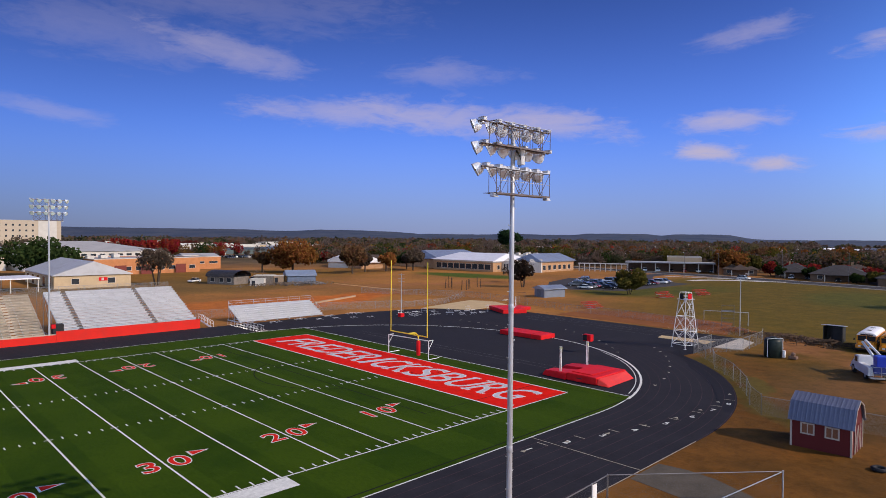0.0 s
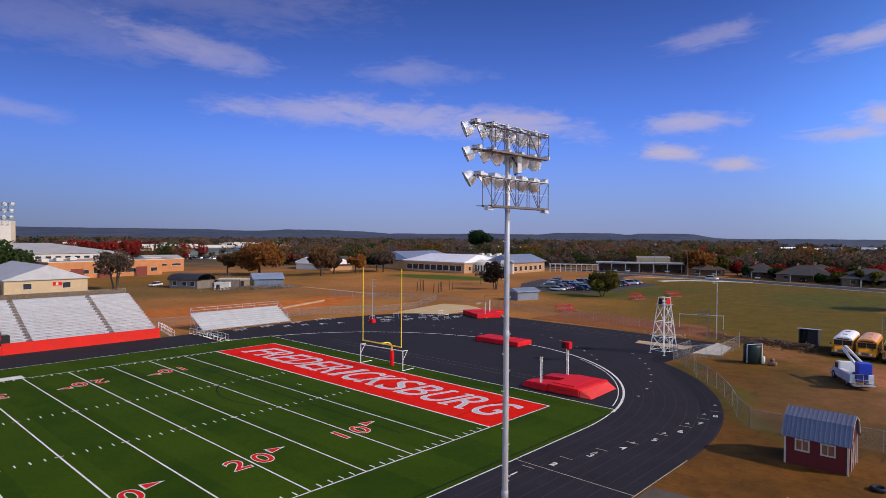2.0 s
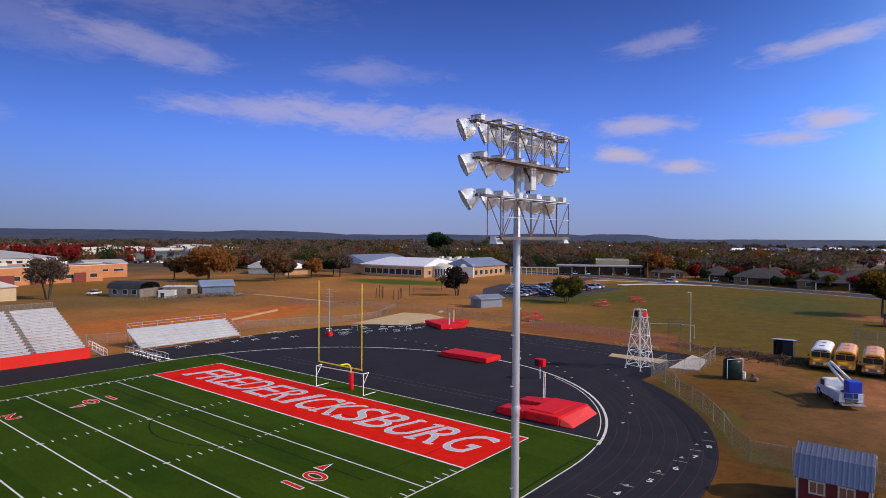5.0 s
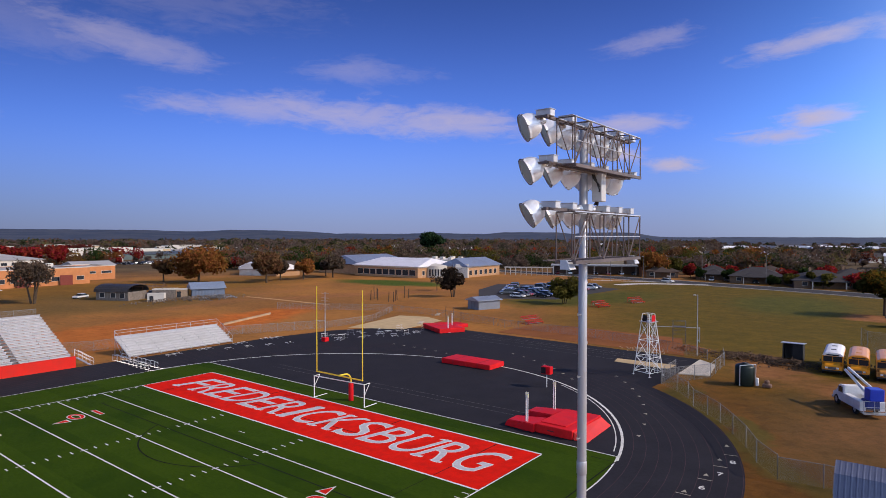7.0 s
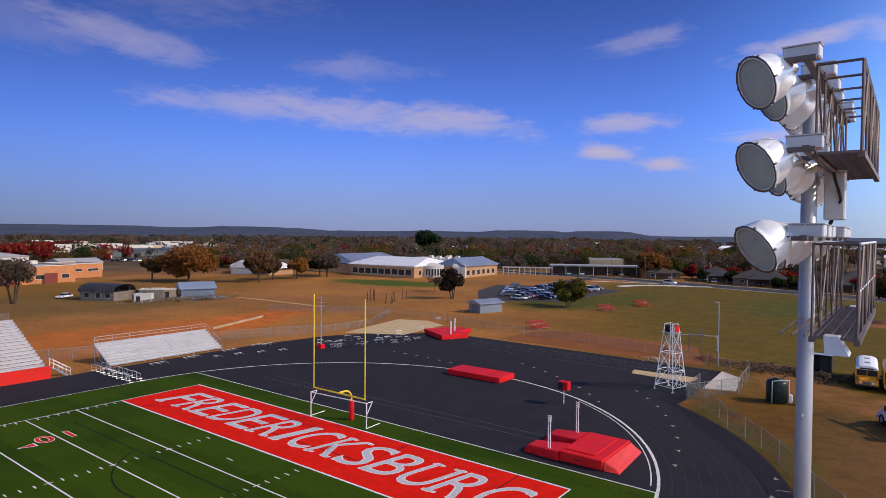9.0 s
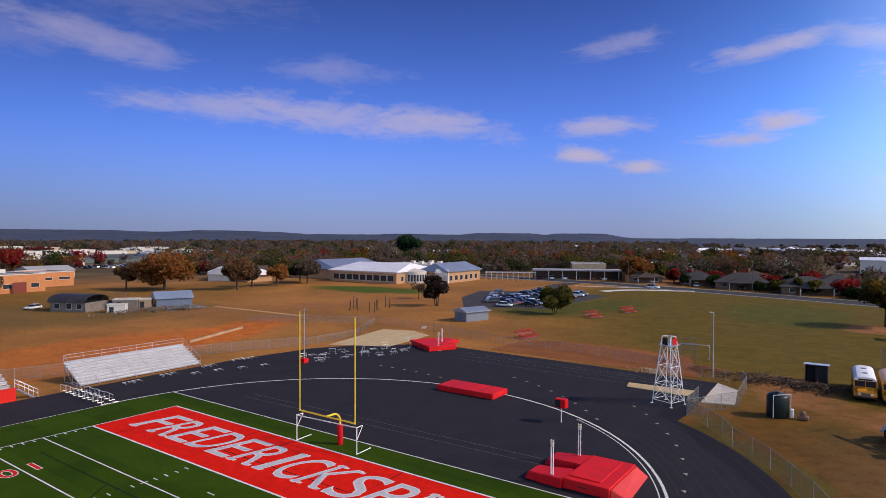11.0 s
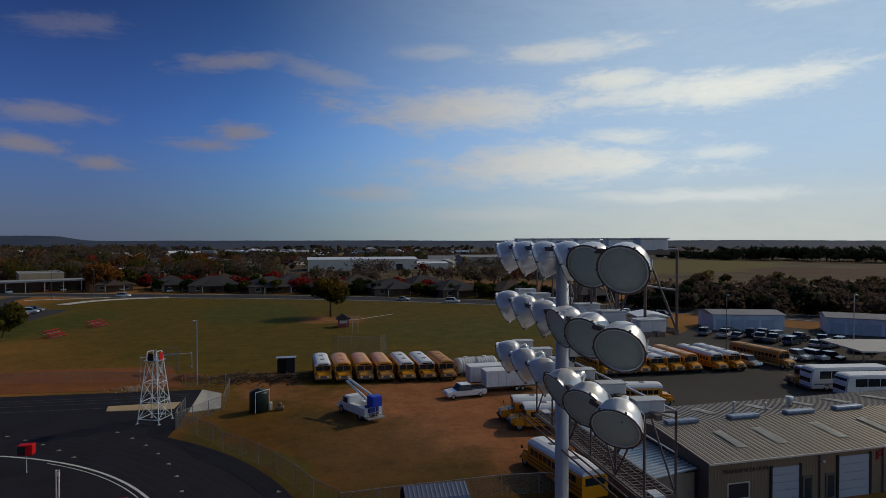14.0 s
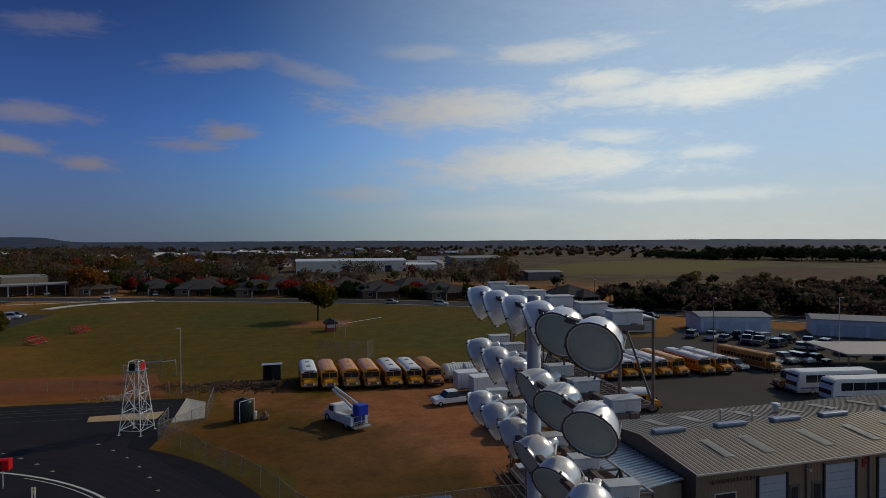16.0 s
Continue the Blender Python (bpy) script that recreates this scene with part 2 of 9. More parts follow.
M_YELLOW = surface("goal_yellow", (0.82, 0.62, 0.045), 0.42, var=0.06, coat=0.2)
M_RED_PAD = surface("red_vinyl", (0.60, 0.012, 0.016), 0.5, spec=0.12, var=0.12, scale=1.2, bump=0.3, bump_scale=2.5, dirt=(0.40, 0.02, 0.03), dirt_amount=0.4)
# Lit copy of the red vinyl: sunlight put into a lighter colour.
M_RED_VINYL_LIT = surface("lit_red_vinyl", (0.66, 0.016, 0.018), 0.55, spec=0.12, var=0.14, scale=0.8, bump=0.35, bump_scale=2.0)
M_WHITE_METAL = surface("white_enamel", (0.78, 0.78, 0.77), 0.4, 0.0, var=0.06, dirt=(0.5, 0.48, 0.45), dirt_amount=0.25)
M_BLACK = surface("black_rubber", (0.018, 0.018, 0.02), 0.75, var=0.3)
M_GLASS_DARK = surface("window_glass", (0.02, 0.026, 0.032), 0.08, 0.0, var=0.1)
M_CONCRETE = surface("concrete", (0.46, 0.43, 0.38), 0.85, spec=0.06, var=0.14, scale=0.8, bump=0.2, dirt=(0.3, 0.27, 0.23), dirt_amount=0.4)


# ---- helpers for shapes ----
def box(bm, x0, y0, z0, x1, y1, z1):
    v = [bm.verts.new(p) for p in ((x0, y0, z0), (x1, y0, z0), (x1, y1, z0), (x0, y1, z0), (x0, y0, z1), (x1, y0, z1), (x1, y1, z1), (x0, y1, z1))]
    for f in ((0, 3, 2, 1), (4, 5, 6, 7), (0, 1, 5, 4), (1, 2, 6, 5), (2, 3, 7, 6), (3, 0, 4, 7)):
        bm.faces.new([v[i] for i in f])
    return v


def soft_box(bm, x0, y0, z0, x1, y1, z1, r=0.03, seg=2):
    t = bmesh.new()
    box(t, x0, y0, z0, x1, y1, z1)
    bmesh.ops.bevel(t, geom=list(t.edges), offset=r, segments=seg, affect="EDGES", profile=0.6)
    me = bpy.data.meshes.new("t")
    t.to_mesh(me), t.free()
    bm.from_mesh(me)
    bpy.data.meshes.remove(me)


def rod(bm, p, q, r, n=6, r2=None, caps=True):
    p, q = Vector(p), Vector(q)
    r2 = r if r2 is None else r2
    d = (q - p).normalized()
    a = d.orthogonal().normalized()
    b = d.cross(a)
    rings = []
    for c, rr in ((p, r), (q, r2)):
        rings.append([bm.verts.new(c + (a * math.cos(2 * math.pi * i / n) + b * math.sin(2 * math.pi * i / n)) * rr) for i in range(n)])
    for i in range(n):
        bm.faces.new((rings[0][i], rings[0][(i + 1) % n], rings[1][(i + 1) % n], rings[1][i]))
    if caps:
        bm.faces.new(rings[0][::-1]), bm.faces.new(rings[1])


def pipe(bm, pts, r, n=8):
    for p, q in zip(pts[:-1], pts[1:]):
        rod(bm, p, q, r, n)


def sheet(bm, pts, z):
    bm.faces.new([bm.verts.new((x, y, z)) for x, y in pts])


def slab(bm, pts, z0, z1):
    a = [bm.verts.new((x, y, z0)) for x, y in pts]
    b = [bm.verts.new((x, y, z1)) for x, y in pts]
    n = len(pts)
    bm.faces.new(a[::-1]), bm.faces.new(b)
    for i in range(n):
        bm.faces.new((a[i], a[(i + 1) % n], b[(i + 1) % n], b[i]))


def lathe(bm, prof, n=16, m=None):
    """Turns a profile of (radius, z) round the z axis, then moves it by m."""
    m = m or Matrix()
    rings = [[bm.verts.new(m @ Vector((r * math.cos(2 * math.pi * i / n), r * math.sin(2 * math.pi * i / n), z))) for i in range(n)] for r, z in prof]
    for a, b in zip(rings[:-1], rings[1:]):
        for i in range(n):
            bm.faces.new((a[i], a[(i + 1) % n], b[(i + 1) % n], b[i]))
    return rings


def band(bm, line, w, z, closed=False, side=0.0):
    """A flat band of width w along a line of (x, y)."""
    n = len(line)
    left, right = [], []
    for i, (x, y) in enumerate(line):
        x0, y0 = line[(i - 1) % n] if (closed or i) else line[0]
        x1, y1 = line[(i + 1) % n] if (closed or i < n - 1) else line[-1]
        d = Vector((x1 - x0, y1 - y0)).normalized()
        nx, ny = -d.y, d.x
        left.append(bm.verts.new((x + nx * w * (0.5 + side), y + ny * w * (0.5 + side), z)))
        right.append(bm.verts.new((x - nx * w * (0.5 - side), y - ny * w * (0.5 - side), z)))
    for i in range(n if closed else n - 1):
        j = (i + 1) % n
        bm.faces.new((right[i], right[j], left[j], left[i]))


def site(x, y):
    """Plan position on the ground east of the field: the sketch, turned and drawn in to fit the camera's view."""
    if (x < 60 and y > -6) or (x < 17 and y > -30):
        return x, y, 0.0
    u, v = x + 30.0, y + 15.0
    d, a = math.hypot(u, v), math.degrees(math.atan2(v, u))
    near = float(np.interp(d, (36, 48), (0, 1)))
    turn = float(np.interp(a, (-50, 3, 10, 20), (1.05, 1.0, 0.5, 0.0))) * near
    k = 1 + (float(np.interp(a, (-50, -20, 0, 12, 20), (0.950, 0.970, 0.988, 0.993, 1.0))) - 1) * near
    b = radians(a + turn)
    return -30.0 + d * k * math.cos(b), -15.0 + d * k * math.sin(b), turn


def plan(pts):
    return [site(x, y)[:2] for x, y in pts]


def sited(at):
    """The pose at, moved by site() to fit the camera's view."""
    p = at.translation
    x, y, turn = site(p.x, p.y)
    m = Matrix.Rotation(radians(turn), 4, "Z") @ at
    m.translation = (x, y, p.z)
    return m


def mesh_of(bm, name, smooth=False):
    bmesh.ops.recalc_face_normals(bm, faces=list(bm.faces))
    me = bpy.data.meshes.new(name)
    bm.to_mesh(me)
    bm.free()
    if smooth:
        for p in me.polygons:
            p.use_smooth = True
    return me


def part(name, bm, material, parent, label="", smooth=False, at=None):
    """One mesh object under a thing or under a part; at: its own place in the parent."""
    me = bm if isinstance(bm, bpy.types.Mesh) else mesh_of(bm, name, smooth)
    if material and not me.materials:
        me.materials.append(material)
    ob = new(name, me)
    ob.parent = parent
    if at is not None:
        ob.matrix_basis = at
    return tagged(ob, label) if label else ob


def thing(name, label, category, at=None, group="", kind=""):
    ob = new(name)
    ob.empty_display_size = 0.2
    if at is not None:
        ob.matrix_basis = sited(at)
    return tagged(ob, label, category, group, kind)


def solid(name, bm, material, label, category="", at=None, group="", kind="", smooth=False):
    ob = part(name, bm, material, None, smooth=smooth, at=at if at is None else sited(at))
    return tagged(ob, label, category, group, kind)


def text_mesh(body, size, shear=0.0, offset=0.0, lift=0.004, space=1.0, flip=False):
    cu = bpy.data.curves.new("lettering", "FONT")
    cu.body, cu.size, cu.shear, cu.offset, cu.extrude, cu.space_character = body, size, shear, offset, lift, space
    cu.align_x, cu.align_y = "CENTER", "CENTER"
    cu.resolution_u = 4
    ob = bpy.data.objects.new("lettering", cu)
    scene.collection.objects.link(ob)
    me = bpy.data.meshes.new_from_object(ob.evaluated_get(bpy.context.evaluated_depsgraph_get()))
    bpy.data.objects.remove(ob), bpy.data.curves.remove(cu)
    me.materials.clear()
    return me

# ---- ground ----
RIDGE = [(-180, 20), (-120, 12), (-60, 16), (-46, 15), (-38, 18), (-30, 14), (-24, 16), (-15, 12), (-6, 15), (2, 13), (12, 13), (17, 11), (18.6, 15), (19.4, 25), (20.3, 37), (20.9, 41), (22.6, 42), (23.6, 40), (24.2, 42),
         (25.0, 41), (25.5, 35), (26.2, 34), (26.7, 38), (27.6, 42), (30.0, 43), (32.4, 42), (33.2, 36), (34.0, 31), (36.5, 33), (38.5, 37), (40.5, 36), (41.4, 31), (44, 31), (46.5, 33), (48, 31),
         (50, 42), (53.5, 51), (57.5, 53), (59, 46), (61, 42), (64, 50), (77, 52), (82, 58), (100, 40), (140, 30), (180, 20)]


def ground_material():
    m = bpy.data.materials.new("dry_grass_and_earth")
    m.use_nodes = True
    n = Nodes(m.node_tree)
    g = n.add("ShaderNodeNewGeometry")
    pos = g.outputs["Position"]
    x, y, z = n.xyz(pos)
    big = n.noise(pos, 0.035, 6.0, 0.6, 0.4)
    mid = n.noise(pos, 0.25, 5.0, 0.65)
    fine_n = n.noise(pos, 3.0, 4.0, 0.7)
    # warped plan coordinates, so that the edges of the patches wander
    wx = n.math("ADD", x, n.math("MULTIPLY", n.math("SUBTRACT", n.noise(pos, 0.12, 5.0, 0.6), 0.5), 14.0))
    wy = n.math("ADD", y, n.math("MULTIPLY", n.math("SUBTRACT", n.noise(n.scaled(pos, 1, 1, 1, 90), 0.12, 5.0, 0.6), 0.5), 14.0))

    def oval(cx, cy, rx, ry, rot=0.0, soft=0.35):
        cx, cy, turn = site(cx, cy)
        c, s = math.cos(radians(rot + turn)), math.sin(radians(rot + turn))
        u, v = n.math("SUBTRACT", wx, cx), n.math("SUBTRACT", wy, cy)
        a = n.math("DIVIDE", n.math("ADD", n.math("MULTIPLY", u, c), n.math("MULTIPLY", v, s)), rx)
        b = n.math("DIVIDE", n.math("SUBTRACT", n.math("MULTIPLY", v, c), n.math("MULTIPLY", u, s)), ry)
        r = n.math("SQRT", n.math("ADD", n.math("MULTIPLY", a, a), n.math("MULTIPLY", b, b)))
        return n.smooth(r, 1 + soft, 1 - soft)

    tan_ = n.mix(n.smooth(big, 0.35, 0.65), rgb(0.290, 0.128, 0.036), rgb(0.420, 0.178, 0.044))
    olive = n.mix(n.smooth(mid, 0.3, 0.7), rgb(0.100, 0.072, 0.006), rgb(0.158, 0.100, 0.009))
    green = n.mix(n.smooth(mid, 0.3, 0.7), rgb(0.040, 0.070, 0.010), rgb(0.070, 0.098, 0.014))
    red_earth = n.mix(n.smooth(mid, 0.3, 0.7), rgb(0.30, 0.112, 0.045), rgb(0.42, 0.170, 0.072))
    orange = n.mix(n.smooth(mid, 0.3, 0.7), rgb(0.46, 0.115, 0.020), rgb(0.62, 0.175, 0.030))
    wood = n.mix(n.smooth(big, 0.35, 0.65), rgb(0.088, 0.062, 0.036), rgb(0.165, 0.115, 0.062))
    c = tan_
    yard = n.mix(n.smooth(mid, 0.3, 0.7), rgb(0.104, 0.047, 0.008), rgb(0.176, 0.071, 0.012))
    c = n.mix(oval(26, -26, 46, 26, 10, 0.3), c, yard)                        # trodden yard
    c = n.mix(oval(128, -28, 78, 72, 0, 0.3), c, olive)                       # playing field lawn
    c = n.mix(oval(182, 34, 42, 34, 60, 0.3), c, olive)
    c = n.mix(n.math("MULTIPLY", oval(150, 0, 26, 14, 10), 0.55), c, green)
    c = n.mix(n.math("MULTIPLY", oval(108, -50, 20, 22, 10), 0.35), c, green)
    c = n.mix(oval(130, 52, 30, 15, -16), c, n.mix(0.5, green, olive))                           # lawn by the car park
    c = n.mix(oval(137, 135, 26, 11, -84), c, n.mix(0.6, green, rgb(0.085, 0.120, 0.010)))                           # lawn before the school
    c = n.mix(n.math("MULTIPLY", oval(70, 190, 60, 30), 0.5), c, olive)
    c = n.mix(n.math("MULTIPLY", oval(30, 150, 50, 26, -20), 0.6), c, rgb(0.10, 0.085, 0.028))
    c = n.mix(oval(36, 88, 30, 8, 18), c, orange)                             # bare bank behind the stand
    c = n.mix(n.math("MULTIPLY", oval(16, 96, 26, 9, 10), 0.7), c, orange)
    c = n.mix(n.math("MULTIPLY", oval(95, 112, 34, 5, -22, 0.6), 0.55), c, red_earth)
    c = n.mix(n.math("MULTIPLY", oval(70, 130, 40, 4, 20, 0.6), 0.35), c, red_earth)
    c = n.mix(oval(50, -31, 9, 13, 0, 0.4), c, red_earth)                     # worn drive in the yard
    c = n.mix(oval(36, -33, 15, 7, 28, 0.4), c, red_earth)
    c = n.mix(n.math("MULTIPLY", oval(43, -30, 18, 8, -35, 0.5), 0.45), c, red_earth)
    c = n.mix(n.math("MULTIPLY", oval(59, -10, 9, 5, 20), 0.6), c, red_earth)
    c = n.mix(n.math("MULTIPLY", oval(30, -22, 16, 8, 20), 0.35), c, rgb(0.10, 0.08, 0.03))
    c = n.mix(n.math("MULTIPLY", oval(28, -10.0, 18, 2.2, 34), 0.8), c, rgb(0.105, 0.085, 0.016))
    c = n.mix(n.math("MULTIPLY", oval(131, -22, 7, 8, 0), 0.8), c, red_earth)  # ball diamond by the tree
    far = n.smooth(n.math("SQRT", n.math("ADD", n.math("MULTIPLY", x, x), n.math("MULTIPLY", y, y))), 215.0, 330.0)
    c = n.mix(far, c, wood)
    fields = n.math("MULTIPLY", n.smooth(n.noise(n.scaled(pos, 1, 2.6, 1, 20), 0.0022, 3.0, 0.5), 0.52, 0.58), n.smooth(x, 300.0, 700.0))
    c = n.mix(n.math("MULTIPLY", fields, 0.4), c, rgb(0.14, 0.10, 0.05))
    c = n.mix(n.math("MULTIPLY", oval(425, -310, 150, 72, -52, 0.15), 1.0), c, rgb(0.160, 0.130, 0.032))  # hay meadow
    c = n.mix(n.math("MULTIPLY", oval(310, -345, 75, 40, -35, 0.25), 0.8), c, rgb(0.120, 0.062, 0.036))  # ploughed field
    # Distance haze put into the ground's colour: blue-grey far out and on the ridges.
    far_haze = n.smooth(n.math("SQRT", n.math("ADD", n.math("MULTIPLY", x, x), n.math("MULTIPLY", y, y))), 760.0, 1900.0)
    c = n.mix(far_haze, c, n.mix(n.smooth(n.noise(pos, 0.006, 5.0, 0.7), 0.38, 0.62), rgb(0.046, 0.066, 0.112), rgb(0.078, 0.092, 0.128)))
    tuft = n.noise(pos, 0.8, 6.0, 0.75, 0.3)
    worn = n.noise(n.scaled(pos, 1, 0.3, 1, 35), 0.16, 6.0, 0.7, 0.6)
    c = n.mix(n.smooth(tuft, 0.42, 0.68, 0.0, 0.55), c, n.mix(1.0, c, rgb(0.52, 0.55, 0.50), "MULTIPLY"))
    c = n.mix(n.smooth(worn, 0.52, 0.74, 0.0, 0.5), c, n.mix(1.0, c, rgb(1.55, 1.35, 1.25), "MULTIPLY"))
    c = n.mix(n.smooth(fine_n, 0.25, 0.75, 0.0, 0.35), c, n.mix(0.5, c, rgb(0.02, 0.018, 0.01)))
    b = n.add("ShaderNodeBsdfPrincipled")
    n.put(b.inputs["Base Color"], c)
    b.inputs["Roughness"].default_value = 0.95
    b.inputs["Specular IOR Level"].default_value = 0.1
    bp = n.add("ShaderNodeBump")
    bp.inputs["Strength"].default_value, bp.inputs["Distance"].default_value = 0.5, 0.08
    n.put(bp.inputs["Height"], n.math("ADD", fine_n, n.math("MULTIPLY", mid, 2.0)))
    n.put(b.inputs["Normal"], bp.outputs[0])
    o = n.add("ShaderNodeOutputMaterial")
    n.put(o.inputs[0], b.outputs[0])
    return m


def make_ground():
    bm = bmesh.new()
    radii = [0, 30, 60, 90, 130, 180, 240, 330, 450, 700, 1100, 1700, 2400, 2900, 3200, 3500, 3800, 4050, 4250, 4400]
    seg = 1080
    rings = []
    for r in radii[1:]:
        ring = []
        for i in range(seg):
            a = 360 * i / seg - 180
            ridge = np.interp(a, [p[0] for p in RIDGE], [p[1] for p in RIDGE])
            k = min(1, max(0, (r - 2900) / 1150)) ** 1.3
            low = 9 * min(1, max(0, (r - 1700) / 1200)) * (0.5 + noise.noise((a * 0.12, 2.2, r * 0.002)))
            z = k * (ridge + 1.6 * noise.noise((a * 1.1, 0.7, 0)) + 1.2 * noise.noise((a * 4.7, 3.1, 0))) + low * (1 - k) - (0.3 if r > 4300 else 0) + (2.2 * noise.noise((a * 2.3, 8.2, r * 0.01)) if 1000 < r < 3300 else 0)
            ring.append(bm.verts.new((r * math.cos(radians(a)), r * math.sin(radians(a)), z)))
        rings.append(ring)
    c = bm.verts.new((0, 0, 0))
    for i in range(seg):
        bm.faces.new((c, rings[0][i], rings[0][(i + 1) % seg]))
    for a, b in zip(rings[:-1], rings[1:]):
        for i in range(seg):
            bm.faces.new((a[i], b[i], b[(i + 1) % seg], a[(i + 1) % seg]))
    return solid("ground", bm, ground_material(), "dry brown grass and bare earth with far wooded ridges, blue haze painted in", "ground", kind="structure", smooth=True)


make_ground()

M_ASPHALT = surface("track_asphalt", (0.026, 0.0255, 0.032), 0.85, spec=0.05, var=0.2, scale=0.35, bump=0.25, bump_scale=40, dirt=(0.030, 0.029, 0.033), dirt_amount=0.5, dirt_scale=0.12)
M_ROAD = surface("road_asphalt", (0.058, 0.056, 0.060), 0.9, spec=0.08, var=0.12, scale=0.2, dirt=(0.08, 0.075, 0.072), dirt_amount=0.5, dirt_scale=0.08)
M_LOT = surface("bus_yard_asphalt", (0.068, 0.062, 0.056), 0.9, spec=0.08, var=0.14, scale=0.15, dirt=(0.10, 0.086, 0.07), dirt_amount=0.6, dirt_scale=0.06)
M_SAND = surface("sand", (0.50, 0.37, 0.21), 0.95, spec=0.08, var=0.12, scale=0.5, bump=0.5, bump_scale=3)
M_GRAVEL_PATH = surface("worn_path", (0.095, 0.082, 0.066), 0.95, spec=0.08, var=0.2, scale=0.8)
M_RED_INFIELD = surface("infield_clay", (0.24, 0.088, 0.030), 0.95, spec=0.08, var=0.18, scale=0.2, bump=0.2, bump_scale=5)

# ---- running track ----
CX, CY, R_IN, LANES, LANE_W = 5.1, 24.9, 31.0, 8, 1.02
LANE_0 = R_IN + 0.95                    # the inner edge of lane one
R_OUT = LANE_0 + LANES * LANE_W + 0.1


def curve(r, a0=-90, a1=90, n=48, cx=CX):
    return [(cx + r * math.cos(radians(a0 + (a1 - a0) * i / n)), CY + r * math.sin(radians(a0 + (a1 - a0) * i / n))) for i in range(n + 1)]


def make_track():
    bm = bmesh.new()
    west = -110
    line = [(west, CY - R_OUT)] + [p for p in curve(R_OUT, -90, -37)] + [(40.2, 0.5), (57.9, 0.8), (58.7, 20), (59.2, 44), (53.5, 57.5), (43, 63.6)] + [(30, 65.9), (west, 65.9)]
    sheet(bm, line, 0.02)
    track = solid("track", bm, M_ASPHALT, "black rubberized running track with a paved apron inside the curve", "running track", kind="structure")
    for i in range(0, LANES + 1):
        bm = bmesh.new()
        r = LANE_0 + i * LANE_W
        band(bm, [(west, CY - r)] + curve(r) + [(west, CY + r)], 0.05, 0.026)
        part("lane_line", bm, M_LANE, track, "faded red lane line")
    bm = bmesh.new()
    band(bm, curve(R_IN, -78, 90), 0.24, 0.030)
    band(bm, curve(R_IN - 0.55, -74, -30), 0.10, 0.030)
    part("curb_line", bm, M_WHITE, track, "white line round the inside of the curve")
    bm = bmesh.new()
    band(bm, [(west, CY - R_OUT + 0.05), (4.0, CY - R_OUT + 0.05)], 0.08, 0.030)
    part("outer_line", bm, M_MARK, track)
    bm = bmesh.new()
    band(bm, [(-4.6, CY - R_IN), (-4.6, CY - R_OUT)], 0.08, 0.031)
    part("finish_line", bm, M_MARK, track)
    # runway lines of the jumps
    for x0 in (16.4, 17.75):
        bm = bmesh.new()
        band(bm, [(x0, 46), (x0 + 0.9, 6.8)], 0.06, 0.031)
        part("runway_line", bm, surface("runway_paint", (0.13, 0.125, 0.13), 0.8, spec=0.08, var=0.3), track)
    for y0 in (50.3, 52.8, 54.4, 55.6):
        bm = bmesh.new()
        band(bm, [(y0, 2), (y0 + 0.8, 40)], 0.06, 0.031)
        part("runway_line", bm, surface("straight_paint", (0.17, 0.165, 0.17), 0.8, spec=0.08, var=0.3), track)
    # lane numbers, staggered round the curve
    for i, (x, y) in enumerate(((-6.9, -7.55), (-3.5, -8.58), (-0.05, -9.60), (3.1, -10.62), (6.7, -11.58), (10.3, -12.24), (13.75, -12.62), (16.95, -12.81))):
        me = text_mesh(str(i + 1), 1.0, lift=0.002, offset=0.012)
        a = math.degrees(math.atan2(y - CY, x - CX)) + 90 if x > CX else 0
        part("lane_number", me, M_WHITE, track, at=pose(x, y, 0.034, 0, 0, a - 90))
        bm = bmesh.new()
        box(bm, -0.04, -0.5, 0, 0.04, 0.5, 0.004)
        r = math.hypot(max(x - CX, 0), y - CY)
        part("stagger_line", bm, M_MARK, track, at=pose(x + 1.7 * math.cos(radians(a)), y + 1.7 * math.sin(radians(a)), 0.03, 0, 0, a))
    # exchange zone marks: small triangles in the lanes
    tri = bmesh.new()
    slab(tri, [(-0.26, -0.20), (0.26, 0.0), (-0.26, 0.20)], 0, 0.004)
    me = mesh_of(tri, "exchange_mark")
    rnd = random.Random(4)
    for i in range(LANES):
        r = LANE_0 + (i + 0.5) * LANE_W
        for base, turn in ((-12.5, 0), (14, 180), (33, 180), (54, 0)):
            arc = base + i * 4.1
            if arc < 0:
                x, y, a = CX + arc, CY - r, 0
            else:
                a = math.degrees(arc / r)
                x, y = CX + r * math.cos(radians(a - 90)), CY + r * math.sin(radians(a - 90))
            part("exchange_mark", me, M_MARK, track, at=pose(x, y, 0.031, 0, 0, a + turn))
    return track


make_track()

# ---- football field ----
W, Q, HASH = 48.77, 4.572, 18.29        # width; five yards; hash marks


